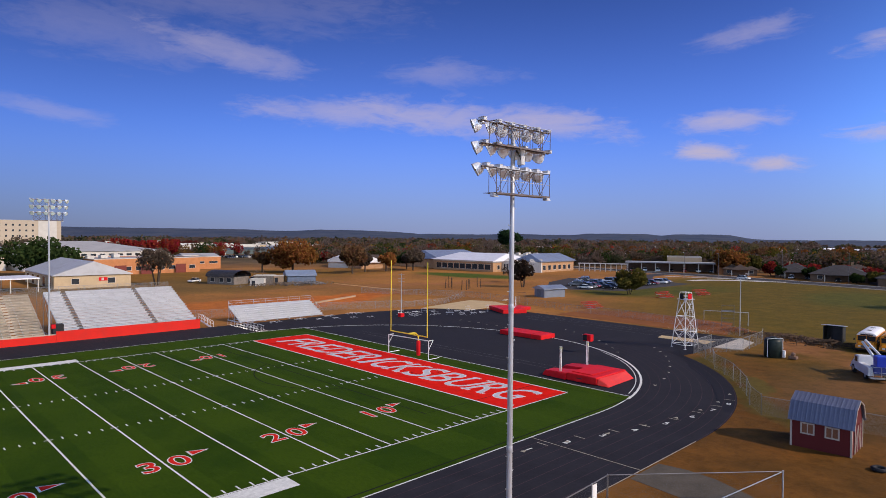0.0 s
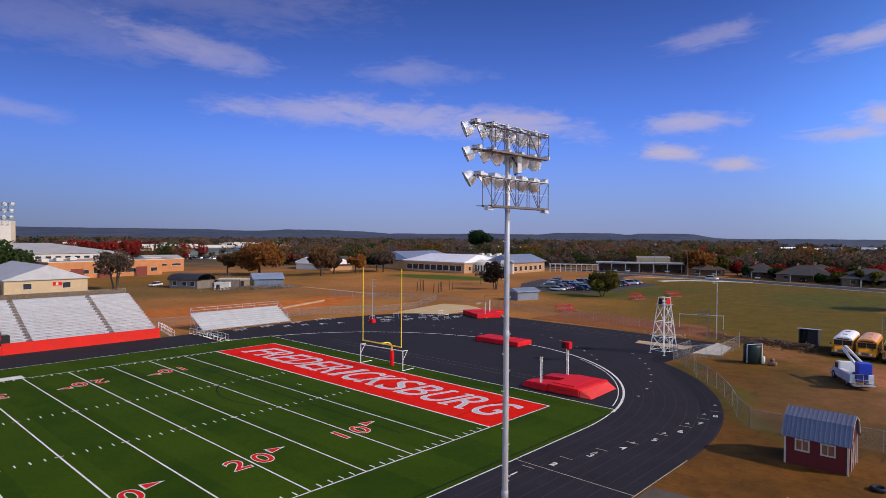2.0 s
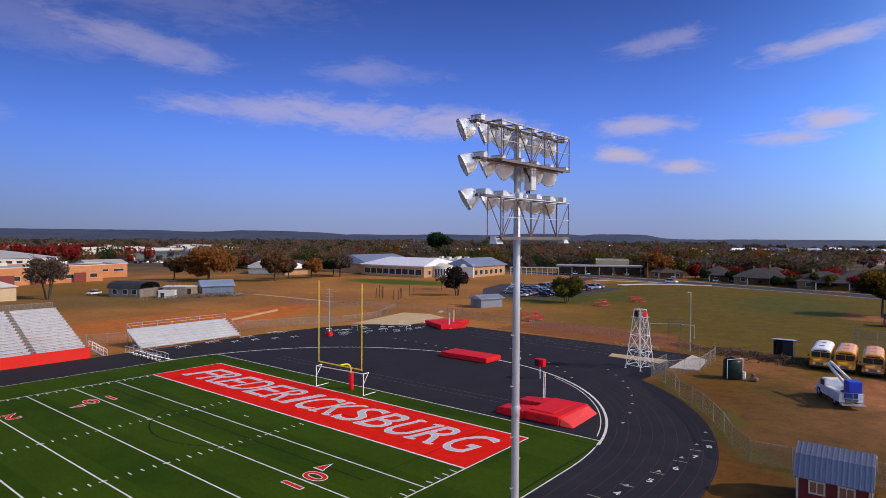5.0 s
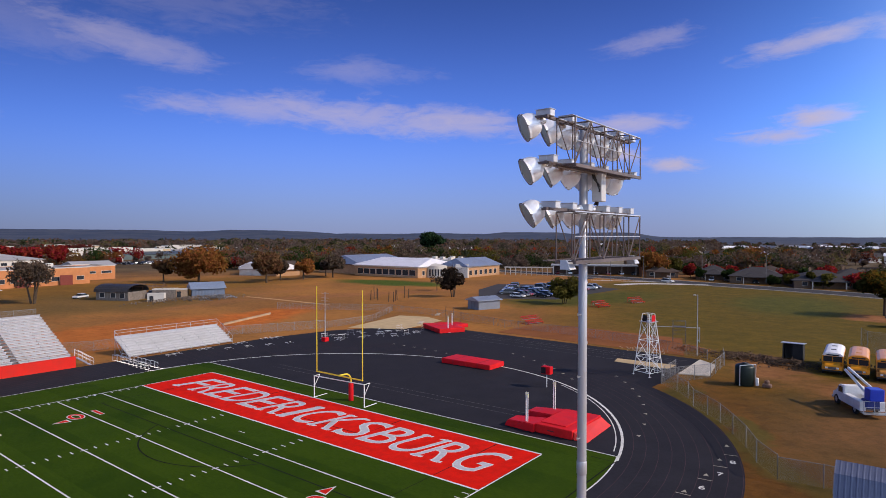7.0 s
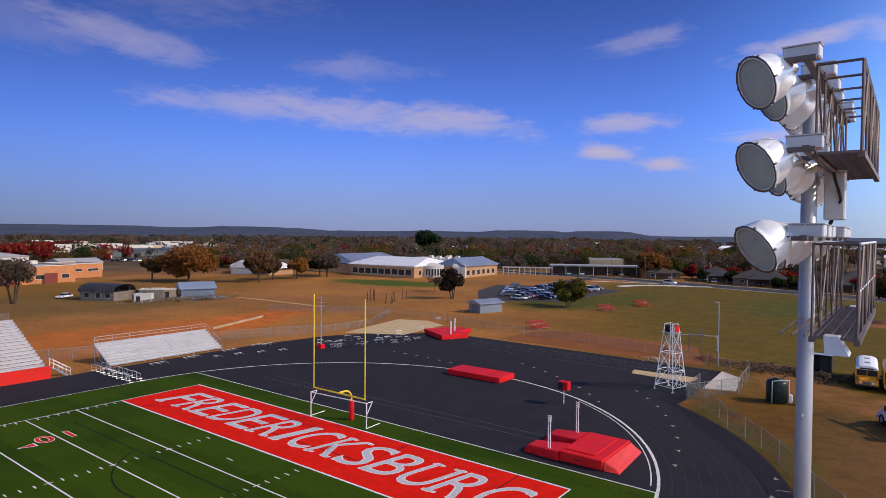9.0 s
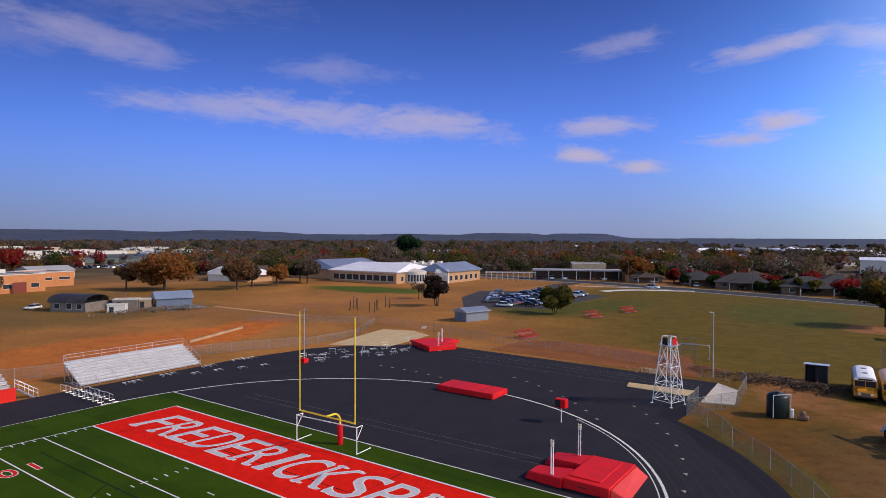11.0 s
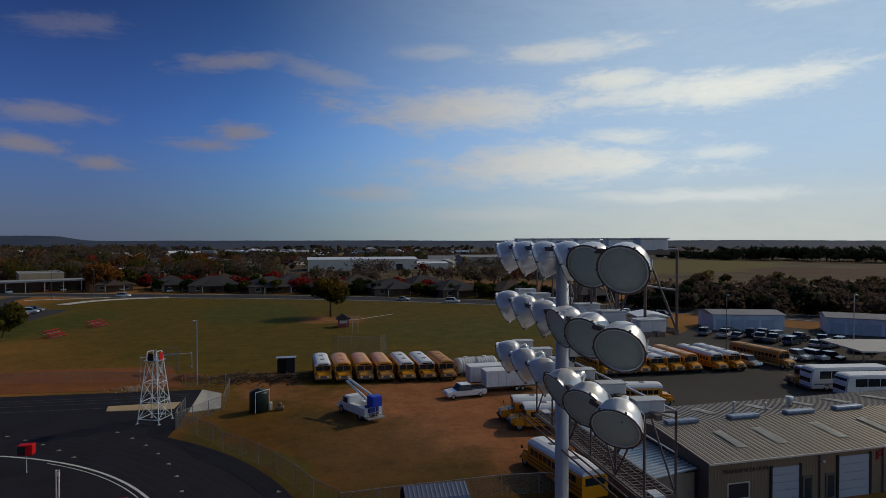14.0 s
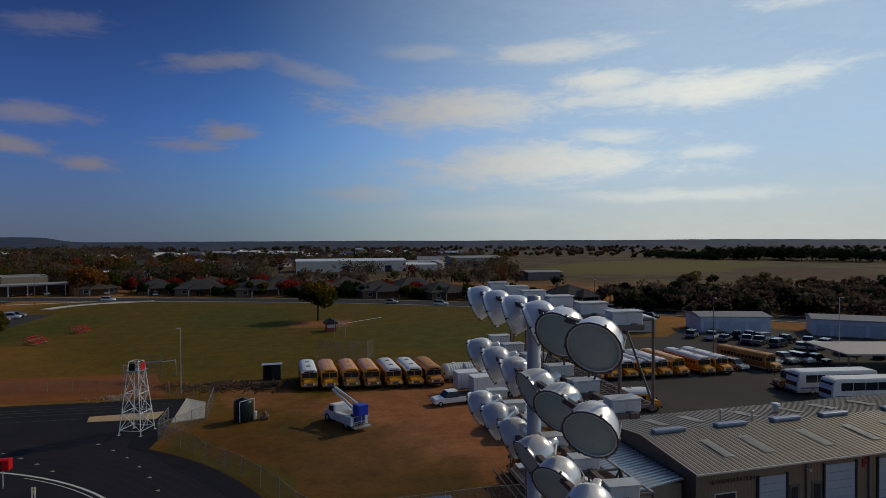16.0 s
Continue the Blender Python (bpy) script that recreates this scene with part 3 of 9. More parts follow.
def turf_material():
    m = bpy.data.materials.new("artificial_turf")
    m.use_nodes = True
    n = Nodes(m.node_tree)
    g = n.add("ShaderNodeNewGeometry")
    pos = g.outputs["Position"]
    x, y, z = n.xyz(pos)
    strip = n.math("FRACT", n.math("MULTIPLY", n.math("ADD", x, 200.0), 1 / (2 * Q)))
    strip = n.smooth(strip, 0.49, 0.51)
    wear = n.noise(pos, 0.12, 5.0, 0.6, 0.3)
    pile = n.noise(n.scaled(pos, 1, 0.35, 1), 6.0, 4.0, 0.7)
    c = n.mix(n.smooth(wear, 0.32, 0.68), rgb(0.020, 0.049, 0.002), rgb(0.036, 0.070, 0.0025))
    c = n.mix(n.math("MULTIPLY", strip, 0.28), c, rgb(0.054, 0.098, 0.004))
    c = n.mix(n.smooth(pile, 0.3, 0.7, 0.0, 0.4), c, rgb(0.014, 0.035, 0.002))
    b = n.add("ShaderNodeBsdfPrincipled")
    n.put(b.inputs["Base Color"], c)
    b.inputs["Roughness"].default_value = 0.9
    b.inputs["Specular IOR Level"].default_value = 0.05
    bp = n.add("ShaderNodeBump")
    bp.inputs["Strength"].default_value, bp.inputs["Distance"].default_value = 0.4, 0.03
    n.put(bp.inputs["Height"], n.noise(pos, 25.0, 3.0))
    n.put(b.inputs["Normal"], bp.outputs[0])
    o = n.add("ShaderNodeOutputMaterial")
    n.put(o.inputs[0], b.outputs[0])
    return m


def make_field():
    M = turf_material()
    y0, y1, xe, west = CY - R_IN - 0.15, CY + R_IN + 0.6, 12.5, -108
    bm = bmesh.new()
    k = math.degrees(math.acos((xe - CX) / R_IN))
    near = [p for p in curve(R_IN - 0.1, -90, -k, 10)]
    far = [p for p in curve(R_IN - 0.1, k, 90, 10)]
    sheet(bm, [(west, y0 + 0.2)] + near + far + [(west, y1 - 0.6)], 0.036)
    field = solid("football_field", bm, M, "green artificial turf field with white yard lines", "football field", kind="structure")
    bm = bmesh.new()
    band(bm, [(west, y0 + 0.2)] + near, 0.12, 0.042)
    part("turf_edge", bm, M_WHITE, field, "white line along the turf's edge")
    bm = bmesh.new()
    band(bm, far + [(west, y1 - 0.6)], 0.12, 0.042)
    part("turf_edge", bm, M_WHITE, field)
    bm = bmesh.new()
    band(bm, [near[-1], far[0]], 0.14, 0.042)
    part("turf_edge", bm, M_WHITE, field)
    # sidelines, yard lines
    for y in (0, W):
        bm = bmesh.new()
        band(bm, [(-100 * 0.9144, y), (9.144, y)], 0.13, 0.044)
        part("sideline", bm, M_WHITE, field)
    for i in range(1, 20):
        bm = bmesh.new()
        band(bm, [(-i * Q, 0.07), (-i * Q, W - 0.07)], 0.13, 0.044)
        part("yard_line", bm, M_WHITE, field)
    # team boxes: broad white borders outside the sidelines
    for y, s in ((-0.95, 1), (W + 0.95, -1)):
        bm = bmesh.new()
        box(bm, -68.6, y - 0.85, 0.038, -5 * Q + 0.3, y + 0.85, 0.043)
        part("team_box_border", bm, M_WHITE, field, "broad white border along the sideline")
    # marks at every yard
    hash_bm = bmesh.new()
    for i in range(1, 100):
        if i % 5 == 0:
            for y in (HASH, W - HASH):
                box(hash_bm, -i * 0.9144 - 0.30, y - 0.06, 0.040, -i * 0.9144 + 0.30, y + 0.06, 0.046)
            continue
        for y, d in ((0.45, 0.3), (W - 0.45, 0.3), (HASH, 0.3), (W - HASH, 0.3)):
            box(hash_bm, -i * 0.9144 - 0.055, y - d, 0.040, -i * 0.9144 + 0.055, y + d, 0.045)
    tagged(part("hash_marks", hash_bm, M_WHITE, field, "white yard marks"), kind="stuff")
    bm = bmesh.new()
    band(bm, [(-2.74, W / 2 - 0.45), (-2.74, W / 2 + 0.45)], 0.11, 0.045)
    part("try_mark", bm, M_WHITE, field)
    # numbers: red with a pale rim, read from the sideline
    for i, s in enumerate(("1 0", "2 0", "3 0", "4 0", "5 0")):
        for y, turn in ((7.4, 0), (W - 7.4, 180)):
            big = text_mesh(s, 2.9, offset=0.10, lift=0.002, space=0.92)
            small = text_mesh(s, 2.9, offset=0.02, lift=0.004, space=0.92)
            p = part("yard_number", big, M_WHITE, field, "red numeral with a white rim", at=pose(-(i + 1) * 2 * Q, y, 0.044, 0, 0, turn))
            part("numeral", small, M_NUM_RED, p, at=pose(0, 0, 0.003))
            if i < 4:
                for rim, mat, z in ((0.14, M_WHITE, 0.045), (0.0, M_NUM_RED, 0.049)):
                    bm = bmesh.new()
                    sgn = 1 if turn == 0 else -1
                    x0 = 2.1 * sgn
                    slab(bm, [(x0 - rim * sgn, -0.42 - rim), (x0 + (1.1 + 2 * rim) * sgn, 0.0), (x0 - rim * sgn, 0.42 + rim)][::sgn], 0, 0.003)
                    yy = y + (1.0 if turn == 0 else -1.0)
                    if rim:
                        arrow = part("direction_arrow", bm, mat, field, at=pose(-(i + 1) * 2 * Q, yy, z))
                    else:
                        part("arrow_fill", bm, mat, arrow, at=pose(0, 0, 0.004))
    # black soccer lines
    bm = bmesh.new()
    sx, sd = 9.0, 15.4
    band(bm, [(sx, W / 2 - 20.15), (sx - sd, W / 2 - 20.15), (sx - sd, W / 2 + 20.15), (sx, W / 2 + 20.15)], 0.11, 0.0475)
    band(bm, [(sx, W / 2 - 9.15), (sx - 5.5, W / 2 - 9.15), (sx - 5.5, W / 2 + 9.15), (sx, W / 2 + 9.15)], 0.11, 0.0475)
    band(bm, [(sx - 11 - 9.15 * math.cos(radians(a)), W / 2 + 9.15 * math.sin(radians(a))) for a in range(-60, 61, 4)], 0.11, 0.0475)
    band(bm, [(-100, -5.4), (11.2, -5.4), (11.2, -3.4)], 0.12, 0.0475)
    part("soccer_line", bm, M_BLACK_LINE, field, "black soccer line")
    # end zone
    bm = bmesh.new()
    box(bm, 0.10, 0.10, 0.038, 9.04, W - 0.10, 0.0455)
    zone = part("end_zone", bm, M_RED_PAINT, field, "bright red end zone with large grey letters")
    for line in ([(0, 0), (0, W)], [(9.144, 0), (9.144, W)]):
        bm = bmesh.new()
        band(bm, line, 0.20, 0.0485)
        part("goal_line", bm, M_WHITE, field)
    # letters: the word is read from the field, across the zone
    word = "FREDERICKSBURG"
    adv = {"I": 1.75}
    total = sum(adv.get(ch, 3.1) for ch in word)
    step = 44.2 / total
    y = W - 3.2
    # serifs: for every letter, the stems' ends as (x from 0 to 1, top or bottom, half width in metres)
    serif = {"F": ((0.12, 0, 0.55), (0.10, 1, 0.30)), "R": ((0.12, 0, 0.50), (0.10, 1, 0.30), (0.90, 0, 0.42)), "E": ((0.12, 0, 0.36), (0.10, 1, 0.30)),
             "D": ((0.12, 0, 0.36), (0.10, 1, 0.32)), "I": ((0.5, 0, 0.50), (0.5, 1, 0.50)), "C": ((0.86, 1, 0.12),), "K": ((0.12, 0, 0.48), (0.12, 1, 0.48), (0.88, 0, 0.46), (0.84, 1, 0.42)),
             "S": ((0.10, 0, 0.12), (0.86, 1, 0.12)), "B": ((0.12, 0, 0.36), (0.10, 1, 0.32)), "U": ((0.12, 1, 0.46), (0.88, 1, 0.46)), "G": ((0.84, 1, 0.12),)}
    for ch in word:
        a = adv.get(ch, 3.1) * step
        for off, mat, lift, z, nm in ((0.025, M_WHITE, 0.002, 0.0475, "letter"), (-0.07, M_SILVER_PAINT, 0.004, 0.053, "letter_fill")):
            me = text_mesh(ch, 6.0, shear=0.0, offset=off, lift=lift)
            xs = [v.co.x for v in me.vertices]
            ys = [v.co.y for v in me.vertices]
            wid, y_lo, y_hi = max(xs) - min(xs), min(ys), max(ys)
            rim = off + 0.07
            want = (a * 0.82 if ch != "I" else a * 0.42) + 2 * rim
            fx = want / wid
            mid_x = (max(xs) + min(xs)) / 2
            for v in me.vertices:
                v.co.x = (v.co.x - mid_x) * fx
                v.co.y *= 1.18
            bm = bmesh.new()
            bm.from_mesh(me)
            top = max(v.co.z for v in bm.verts)
            for f, end, hw in serif[ch]:
                x0 = (f - 0.5) * (want - 2 * rim)
                tall = 0.15 if hw > 0.2 else 0.62
                if end:
                    y1 = y_hi * 1.13
                    y0 = y1 - tall - 2 * rim
                else:
                    y0 = y_lo * 1.13
                    y1 = y0 + tall + 2 * rim
                box(bm, x0 - hw - rim, y0, 0, x0 + hw + rim, y1, top + 0.0008)
            for v in bm.verts:
                v.co.x += 0.22 * (v.co.y - 0.5 * y_hi * 1.13)
            bm.to_mesh(me)
            bm.free()
            if nm == "letter":
                base = part(nm, me, mat, zone, at=pose(4.5, y - a / 2, z, 0, 0, -90))
            else:
                part(nm, me, mat, base, at=pose(0, 0, 0.005))
        y -= a
    return field


make_field()

# ---- loose ground: sand, clay, yard, roads ----
bm = bmesh.new()
slab(bm, plan([(47.6, 63.8), (52.5, 53.8), (66.5, 55.5), (69.2, 61.5), (67.2, 68)]), 0.0, 0.06)
solid("long_jump_sand", bm, M_SAND, "pale tan sand pit beside the track", "sand pit", kind="structure")
bm = bmesh.new()
slab(bm, [(48.4, 2.5), (51.6, 2.3), (51.1, 10.6), (48.8, 10.1)], 0.0, 0.07)
solid("sand_pit", bm, M_SAND, "narrow tan sand pit at the end of the runway", "sand pit", kind="structure")
bm = bmesh.new()
slab(bm, plan([(60.2, 3), (61, 38), (72, 37.6), (76.5, 30), (76, 8)]), 0.0, 0.03)
solid("clay_strip", bm, M_RED_INFIELD, "bare reddish clay strip behind the track", "clay", kind="structure")
bm = bmesh.new()
slab(bm, plan([(28, -48.5), (37, -49), (45, -46), (60, -50), (95, -84), (92, -96), (112, -118), (84, -140), (40, -135), (20, -110), (26, -77)]), 0.0, 0.025)
solid("bus_yard", bm, M_LOT, "grey asphalt bus yard", "parking lot", kind="structure")
bm = bmesh.new()
slab(bm, [(-6.4, -15.45), (-2.5, -15.45), (-2.2, -17.4), (-2.4, -19.3), (-3.6, -22.2), (-7.5, -23.5), (-6.9, -19.4)], 0.0, 0.015)
solid("path", bm, M_GRAVEL_PATH, "grey worn path from the track to the gate", "path", kind="structure")
bm = bmesh.new()
slab(bm, plan([(110, 76), (121, 57), (166, 56), (172, 76), (157, 100), (133, 92)]), 0.0, 0.03)
solid("car_park", bm, M_ROAD, "grey asphalt car park beside the school", "parking lot", kind="structure")

ROAD = plan([(262, 330), (240, 200), (226, 120), (217, 75), (208, 35), (196, -8), (178, -52), (152, -96), (122, -136), (70, -190), (0, -260)])


def smooth_line(pts, n=8):
    out_pts = []
    p = [pts[0]] + list(pts) + [pts[-1]]
    for i in range(1, len(p) - 2):
        a, b, c, d = (Vector(q) for q in p[i - 1 : i + 3])
        for k in range(n):
            t = k / n
            v = 0.5 * (2 * b + (c - a) * t + (2 * a - 5 * b + 4 * c - d) * t * t + (3 * b - a - 3 * c + d) * t ** 3)
            out_pts.append((v.x, v.y))
    return out_pts + [tuple(pts[-1])]


bm = bmesh.new()
RL = smooth_line(ROAD)
band(bm, RL, 13.0, 0.03)
road = solid("road", bm, M_ROAD, "grey asphalt road along the playing field", "road", kind="structure")
for off in (-6.6, 6.6):
    bm = bmesh.new()
    n = len(RL)
    edge = []
    for i in range(n):
        a, b = Vector(RL[max(0, i - 1)]), Vector(RL[min(n - 1, i + 1)])
        d = (b - a).normalized()
        edge.append((RL[i][0] - d.y * off, RL[i][1] + d.x * off))
    for a, b in zip(edge[:-1], edge[1:]):
        d = (Vector(b) - Vector(a)).normalized()
        nx, ny = -d.y * 0.3, d.x * 0.3
        slab(bm, [(a[0] - nx, a[1] - ny), (b[0] - nx, b[1] - ny), (b[0] + nx, b[1] + ny), (a[0] + nx, a[1] + ny)], 0, 0.16)
    part("kerb", bm, M_CONCRETE, road, "pale concrete kerb")
bm = bmesh.new()
band(bm, smooth_line(plan([(216, 88), (196, 88), (178, 80), (165, 70)])), 7.0, 0.034)
solid("driveway", bm, M_ROAD, "asphalt driveway into the car park", "driveway", kind="structure")
bm = bmesh.new()
band(bm, smooth_line(plan([(204, 36), (198, 52), (191, 60), (182, 64)])), 4.5, 0.045)
band(bm, smooth_line(plan([(207, 52), (203, 66), (199, 82)])), 2.0, 0.047)
solid("sidewalk", bm, surface("pale_concrete", (0.62, 0.59, 0.54), 0.85, spec=0.08, var=0.1), "pale concrete sidewalk beside the road", "sidewalk", kind="structure")
bm = bmesh.new()
band(bm, plan([(129.5, -27.0), (140.5, -38.5)]), 0.5, 0.03)
band(bm, plan([(131, -27.0), (128, -23.0)]), 0.5, 0.03)
solid("chalk_line", bm, M_WHITE, "white chalk line on the small ball diamond", "chalk line", kind="structure")

# ---- floodlight towers ----
M_LENS = surface("lamp_lens", (0.52, 0.62, 0.57), 0.40, 0.0, var=0.07, scale=4, spec=0.25)
M_REFLECTOR = surface("spun_aluminium", (0.90, 0.92, 0.96), 0.33, 0.30, var=0.07, scale=3)
M_BALLAST = surface("ballast_grey", (0.52, 0.54, 0.58), 0.5, 0.2, var=0.1, scale=2, dirt=(0.27, 0.26, 0.25), dirt_amount=0.4)
M_CAGE = surface("weathered_angle_iron", (0.15, 0.125, 0.125), 0.6, 0.5, var=0.25, scale=3, dirt=(0.2, 0.12, 0.09), dirt_amount=0.4)
ARMS = (18.60, 19.53, 20.45)
LAMP_ROWS = tuple([x0 + d * i for i in range(6)] for x0, d in ((-2.13, 0.84), (-2.20, 0.86), (-2.28, 0.87)))
LAMP_TURN = ((46, 36, 10, -20, -25, -28), (46, 36, 6, -21, -26, -29), (46, 38, -22, -25, -28, -31))


def lamp_meshes():
    bm = bmesh.new()
    lathe(bm, [(0.025, 0.56), (0.08, 0.55), (0.095, 0.45), (0.11, 0.41), (0.18, 0.385), (0.24, 0.335), (0.285, 0.26), (0.315, 0.165), (0.328, 0.06), (0.33, 0.0), (0.35, 0.0), (0.35, -0.025), (0.31, -0.025)], 20)
    reflector = mesh_of(bm, "reflector", True)
    bm = bmesh.new()
    lathe(bm, [(0.002, -0.028), (0.12, -0.024), (0.22, -0.016), (0.315, -0.004)], 20)
    lens = mesh_of(bm, "lens", True)
    bm = bmesh.new()
    for s in (-1, 1):
        ring = []
        for p in ((0.0, 0.575), (0.305, 0.30), (0.345, 0.02)):
            ring.append([bm.verts.new((p[0] * s + dx, dy, p[1] + dz)) for dx, dy, dz in ((0, -0.02, 0.012), (0, 0.02, 0.012), (0, 0.02, -0.012), (0, -0.02, -0.012))])
        for r0, r1 in zip(ring[:-1], ring[1:]):
            for k in range(4):
                bm.faces.new((r0[k], r0[(k + 1) % 4], r1[(k + 1) % 4], r1[k]))
    bmesh.ops.remove_doubles(bm, verts=list(bm.verts), dist=0.001)
    bracket = mesh_of(bm, "bracket")
    bm = bmesh.new()
    lathe(bm, [(0.330, -0.027), (0.354, -0.031), (0.354, -0.024)], 20)
    for a in range(0, 360, 60):
        c, q = math.cos(radians(a)), math.sin(radians(a))
        box(bm, 0.352 * c - 0.012, 0.352 * q - 0.012, -0.034, 0.352 * c + 0.012, 0.352 * q + 0.012, 0.012)
    rim = mesh_of(bm, "rim", True)
    bm = bmesh.new()
    soft_box(bm, -0.095, -0.17, -0.075, 0.095, 0.17, 0.065, 0.012, 1)
    box(bm, -0.105, -0.18, 0.065, 0.105, 0.18, 0.076)
    box(bm, -0.098, -0.007, -0.077, 0.098, 0.007, 0.066)
    ballast = mesh_of(bm, "ballast_box")
    return reflector, lens, bracket, ballast, rim


def light_tower(at):
    t = thing("light_tower", "tall grey steel stadium light pole with three rows of floodlights", "light tower", at, "stadium light towers")
    bm = bmesh.new()
    lathe(bm, [(0.36, 0.0), (0.36, 0.08), (0.160, 0.08), (0.145, 0.5), (0.120, 8.0), (0.104, 15.0), (0.092, 20.5), (0.0, 20.52)], 20)
    for z in (6.2, 12.4):
        lathe(bm, [(0.128 - z * 0.0015, z), (0.148 - z * 0.0022, z + 0.02), (0.148 - z * 0.0022, z + 0.3), (0.128 - z * 0.0015, z + 0.32)], 20)
    part("pole", bm, M_POLE, t, smooth=True)
    for i in range(20):
        bm = bmesh.new()
        z = 3.2 + i * 0.72
        s = 1 if i % 2 else -1
        rod(bm, (0.08 * s, 0, z), (0.25 * s, 0, z), 0.014, 5)
        rod(bm, (0.25 * s, 0, z), (0.25 * s, 0, z + 0.05), 0.014, 5)
        part("climbing_step", bm, M_STEEL, t)
    reflector, lens, bracket, ballast, rim = lamp_meshes()
    for row, z in enumerate(ARMS):
        bm = bmesh.new()
        for y in (0.20, -0.22):
            box(bm, -2.25, y - 0.035, z - 0.09, 2.25, y + 0.035, z - 0.03)
        LAMP_X = LAMP_ROWS[row]
        for x in LAMP_X:
            box(bm, x - 0.03, -0.3, z - 0.09, x + 0.03, 0.30, z - 0.04)
        arm = part("cross_arm", bm, M_CAGE, t)
        for i, x in enumerate(LAMP_X):
            part("ballast_box", ballast, M_BALLAST, arm, at=pose(x + 0.14, -0.22 + 0.03 * ((i * 7 + row) % 3), z + 0.02, 0, 0, ((i * 5 + row * 3) % 5 - 2) * 2.0))
        for i, x in enumerate(LAMP_X):
            turn = LAMP_TURN[row][i]
            down = (60, 64, 66)[row] + (i * 3 + row) % 4
            m = pose(x, 0.24, z - (0.18, 0.22, 0.25)[row], 0, 0, turn) @ Matrix.Rotation(radians(down), 4, "X") @ Matrix.Scale(0.84, 4)
            lamp = part("floodlight", reflector, M_REFLECTOR, t, "round spun-aluminium floodlight", at=m)
            part("lens", lens, M_LENS, lamp, "grey-green glass lens")
            part("bracket", bracket, M_REFLECTOR, lamp)
            part("rim", rim, M_DARK_STEEL, lamp, "dark clamp ring round the lens")
    # two railed service platforms behind the arms
    for z0, z1 in ((17.47, 18.48), (19.45, 20.40)):
        bm = bmesh.new()
        x0, x1, y0, y1 = -1.85, 1.78, -0.68, -0.27
        for x in [x0 + 0.09 * i for i in range(int((x1 - x0) / 0.09) + 1)]:
            box(bm, x - 0.006, y0, z0 - 0.015, x + 0.006, y1, z0 + 0.015)
        for y in [y0 + 0.12 * i for i in range(7)]:
            box(bm, x0, y - 0.006, z0 - 0.012, x1, y + 0.006, z0 + 0.012)
        for y in (y0, y1):
            box(bm, x0, y - 0.03, z0 - 0.06, x1, y + 0.03, z0 + 0.005)
        deck = part("platform", bm, M_CAGE, t, "steel grating service platform")
        n = 6
        for i in range(n):
            x = x0 + (x1 - x0) * i / (n - 1)
            bm = bmesh.new()
            rod(bm, (x, y0, z0), (x, y0, z1), 0.017, 5)
            rod(bm, (x, y1, z0), (x, y1, z1), 0.015, 5)
            rod(bm, (x, y0, z1), (x, y1, z1), 0.015, 5)
            part("post", bm, M_CAGE, deck)
            if i < n - 1:
                xn = x0 + (x1 - x0) * (i + 1) / (n - 1)
                bm = bmesh.new()
                rod(bm, (x, y0, z1) if i % 2 else (x, y0, z0), (xn, y0, z0) if i % 2 else (xn, y0, z1), 0.014, 5)
                rod(bm, (x, y1, z0) if i % 2 else (x, y1, z1), (xn, y1, z1) if i % 2 else (xn, y1, z0), 0.012, 5)
                part("brace", bm, M_CAGE, deck)
        for y in (y0, y1):
            bm = bmesh.new()
            rod(bm, (x0, y, z1), (x1, y, z1), 0.019, 5)
            part("top_rail", bm, M_STEEL, deck)
        bm = bmesh.new()
        rod(bm, (x0, y0, (z0 + z1) / 2), (x1, y0, (z0 + z1) / 2), 0.012, 5)
        part("middle_rail", bm, M_STEEL, deck)
    bm = bmesh.new()
    soft_box(bm, 0.10, -0.40, 18.78, 0.36, -0.16, 19.42, 0.015, 1)
    box(bm, 0.09, -0.41, 19.42, 0.37, -0.15, 19.44)
    part("control_box", bm, surface("pale_grey_enamel", (0.52, 0.53, 0.54), 0.5, var=0.08), t, "white electrical box on the pole")
    for x in (-1.78, 1.80):
        bm = bmesh.new()
        v = [bm.verts.new(p) for p in ((x - 0.15, -0.62, 17.30), (x + 0.15, -0.62, 17.30), (x + 0.15, -0.40, 17.30), (x - 0.15, -0.40, 17.30),
                                        (x - 0.10, -0.52, 17.49), (x + 0.10, -0.52, 17.49), (x + 0.10, -0.38, 17.49), (x - 0.10, -0.38, 17.49))]
        for f in ((0, 3, 2, 1), (4, 5, 6, 7), (0, 1, 5, 4), (1, 2, 6, 5), (2, 3, 7, 6), (3, 0, 4, 7)):
            bm.faces.new([v[i] for i in f])
        part("work_light", bm, M_BALLAST, t)
    for k in range(3):
        bm = bmesh.new()
        pts = [(0.1 + 0.1 * k, -0.22, 18.7), (0.28 - 0.1 * k, -0.36, 19.05), (-0.12 + 0.06 * k, -0.30, 19.3), (-0.2, -0.25, 19.65)]
        pipe(bm, pts, 0.018, 5)
        part("cable", bm, M_BLACK, t)
    return t


tower_1 = light_tower(pose(-22.046, -18.162, 0))
copy_thing(tower_1, pose(-22.0, 66.95, 0, 0, 0, 180))


# ---- stands ----
M_DULL_ALU = surface("dull_aluminium_tread", (0.36, 0.36, 0.37), 0.55, 0.2, var=0.15, scale=2, stretch=(0.3, 1, 1))


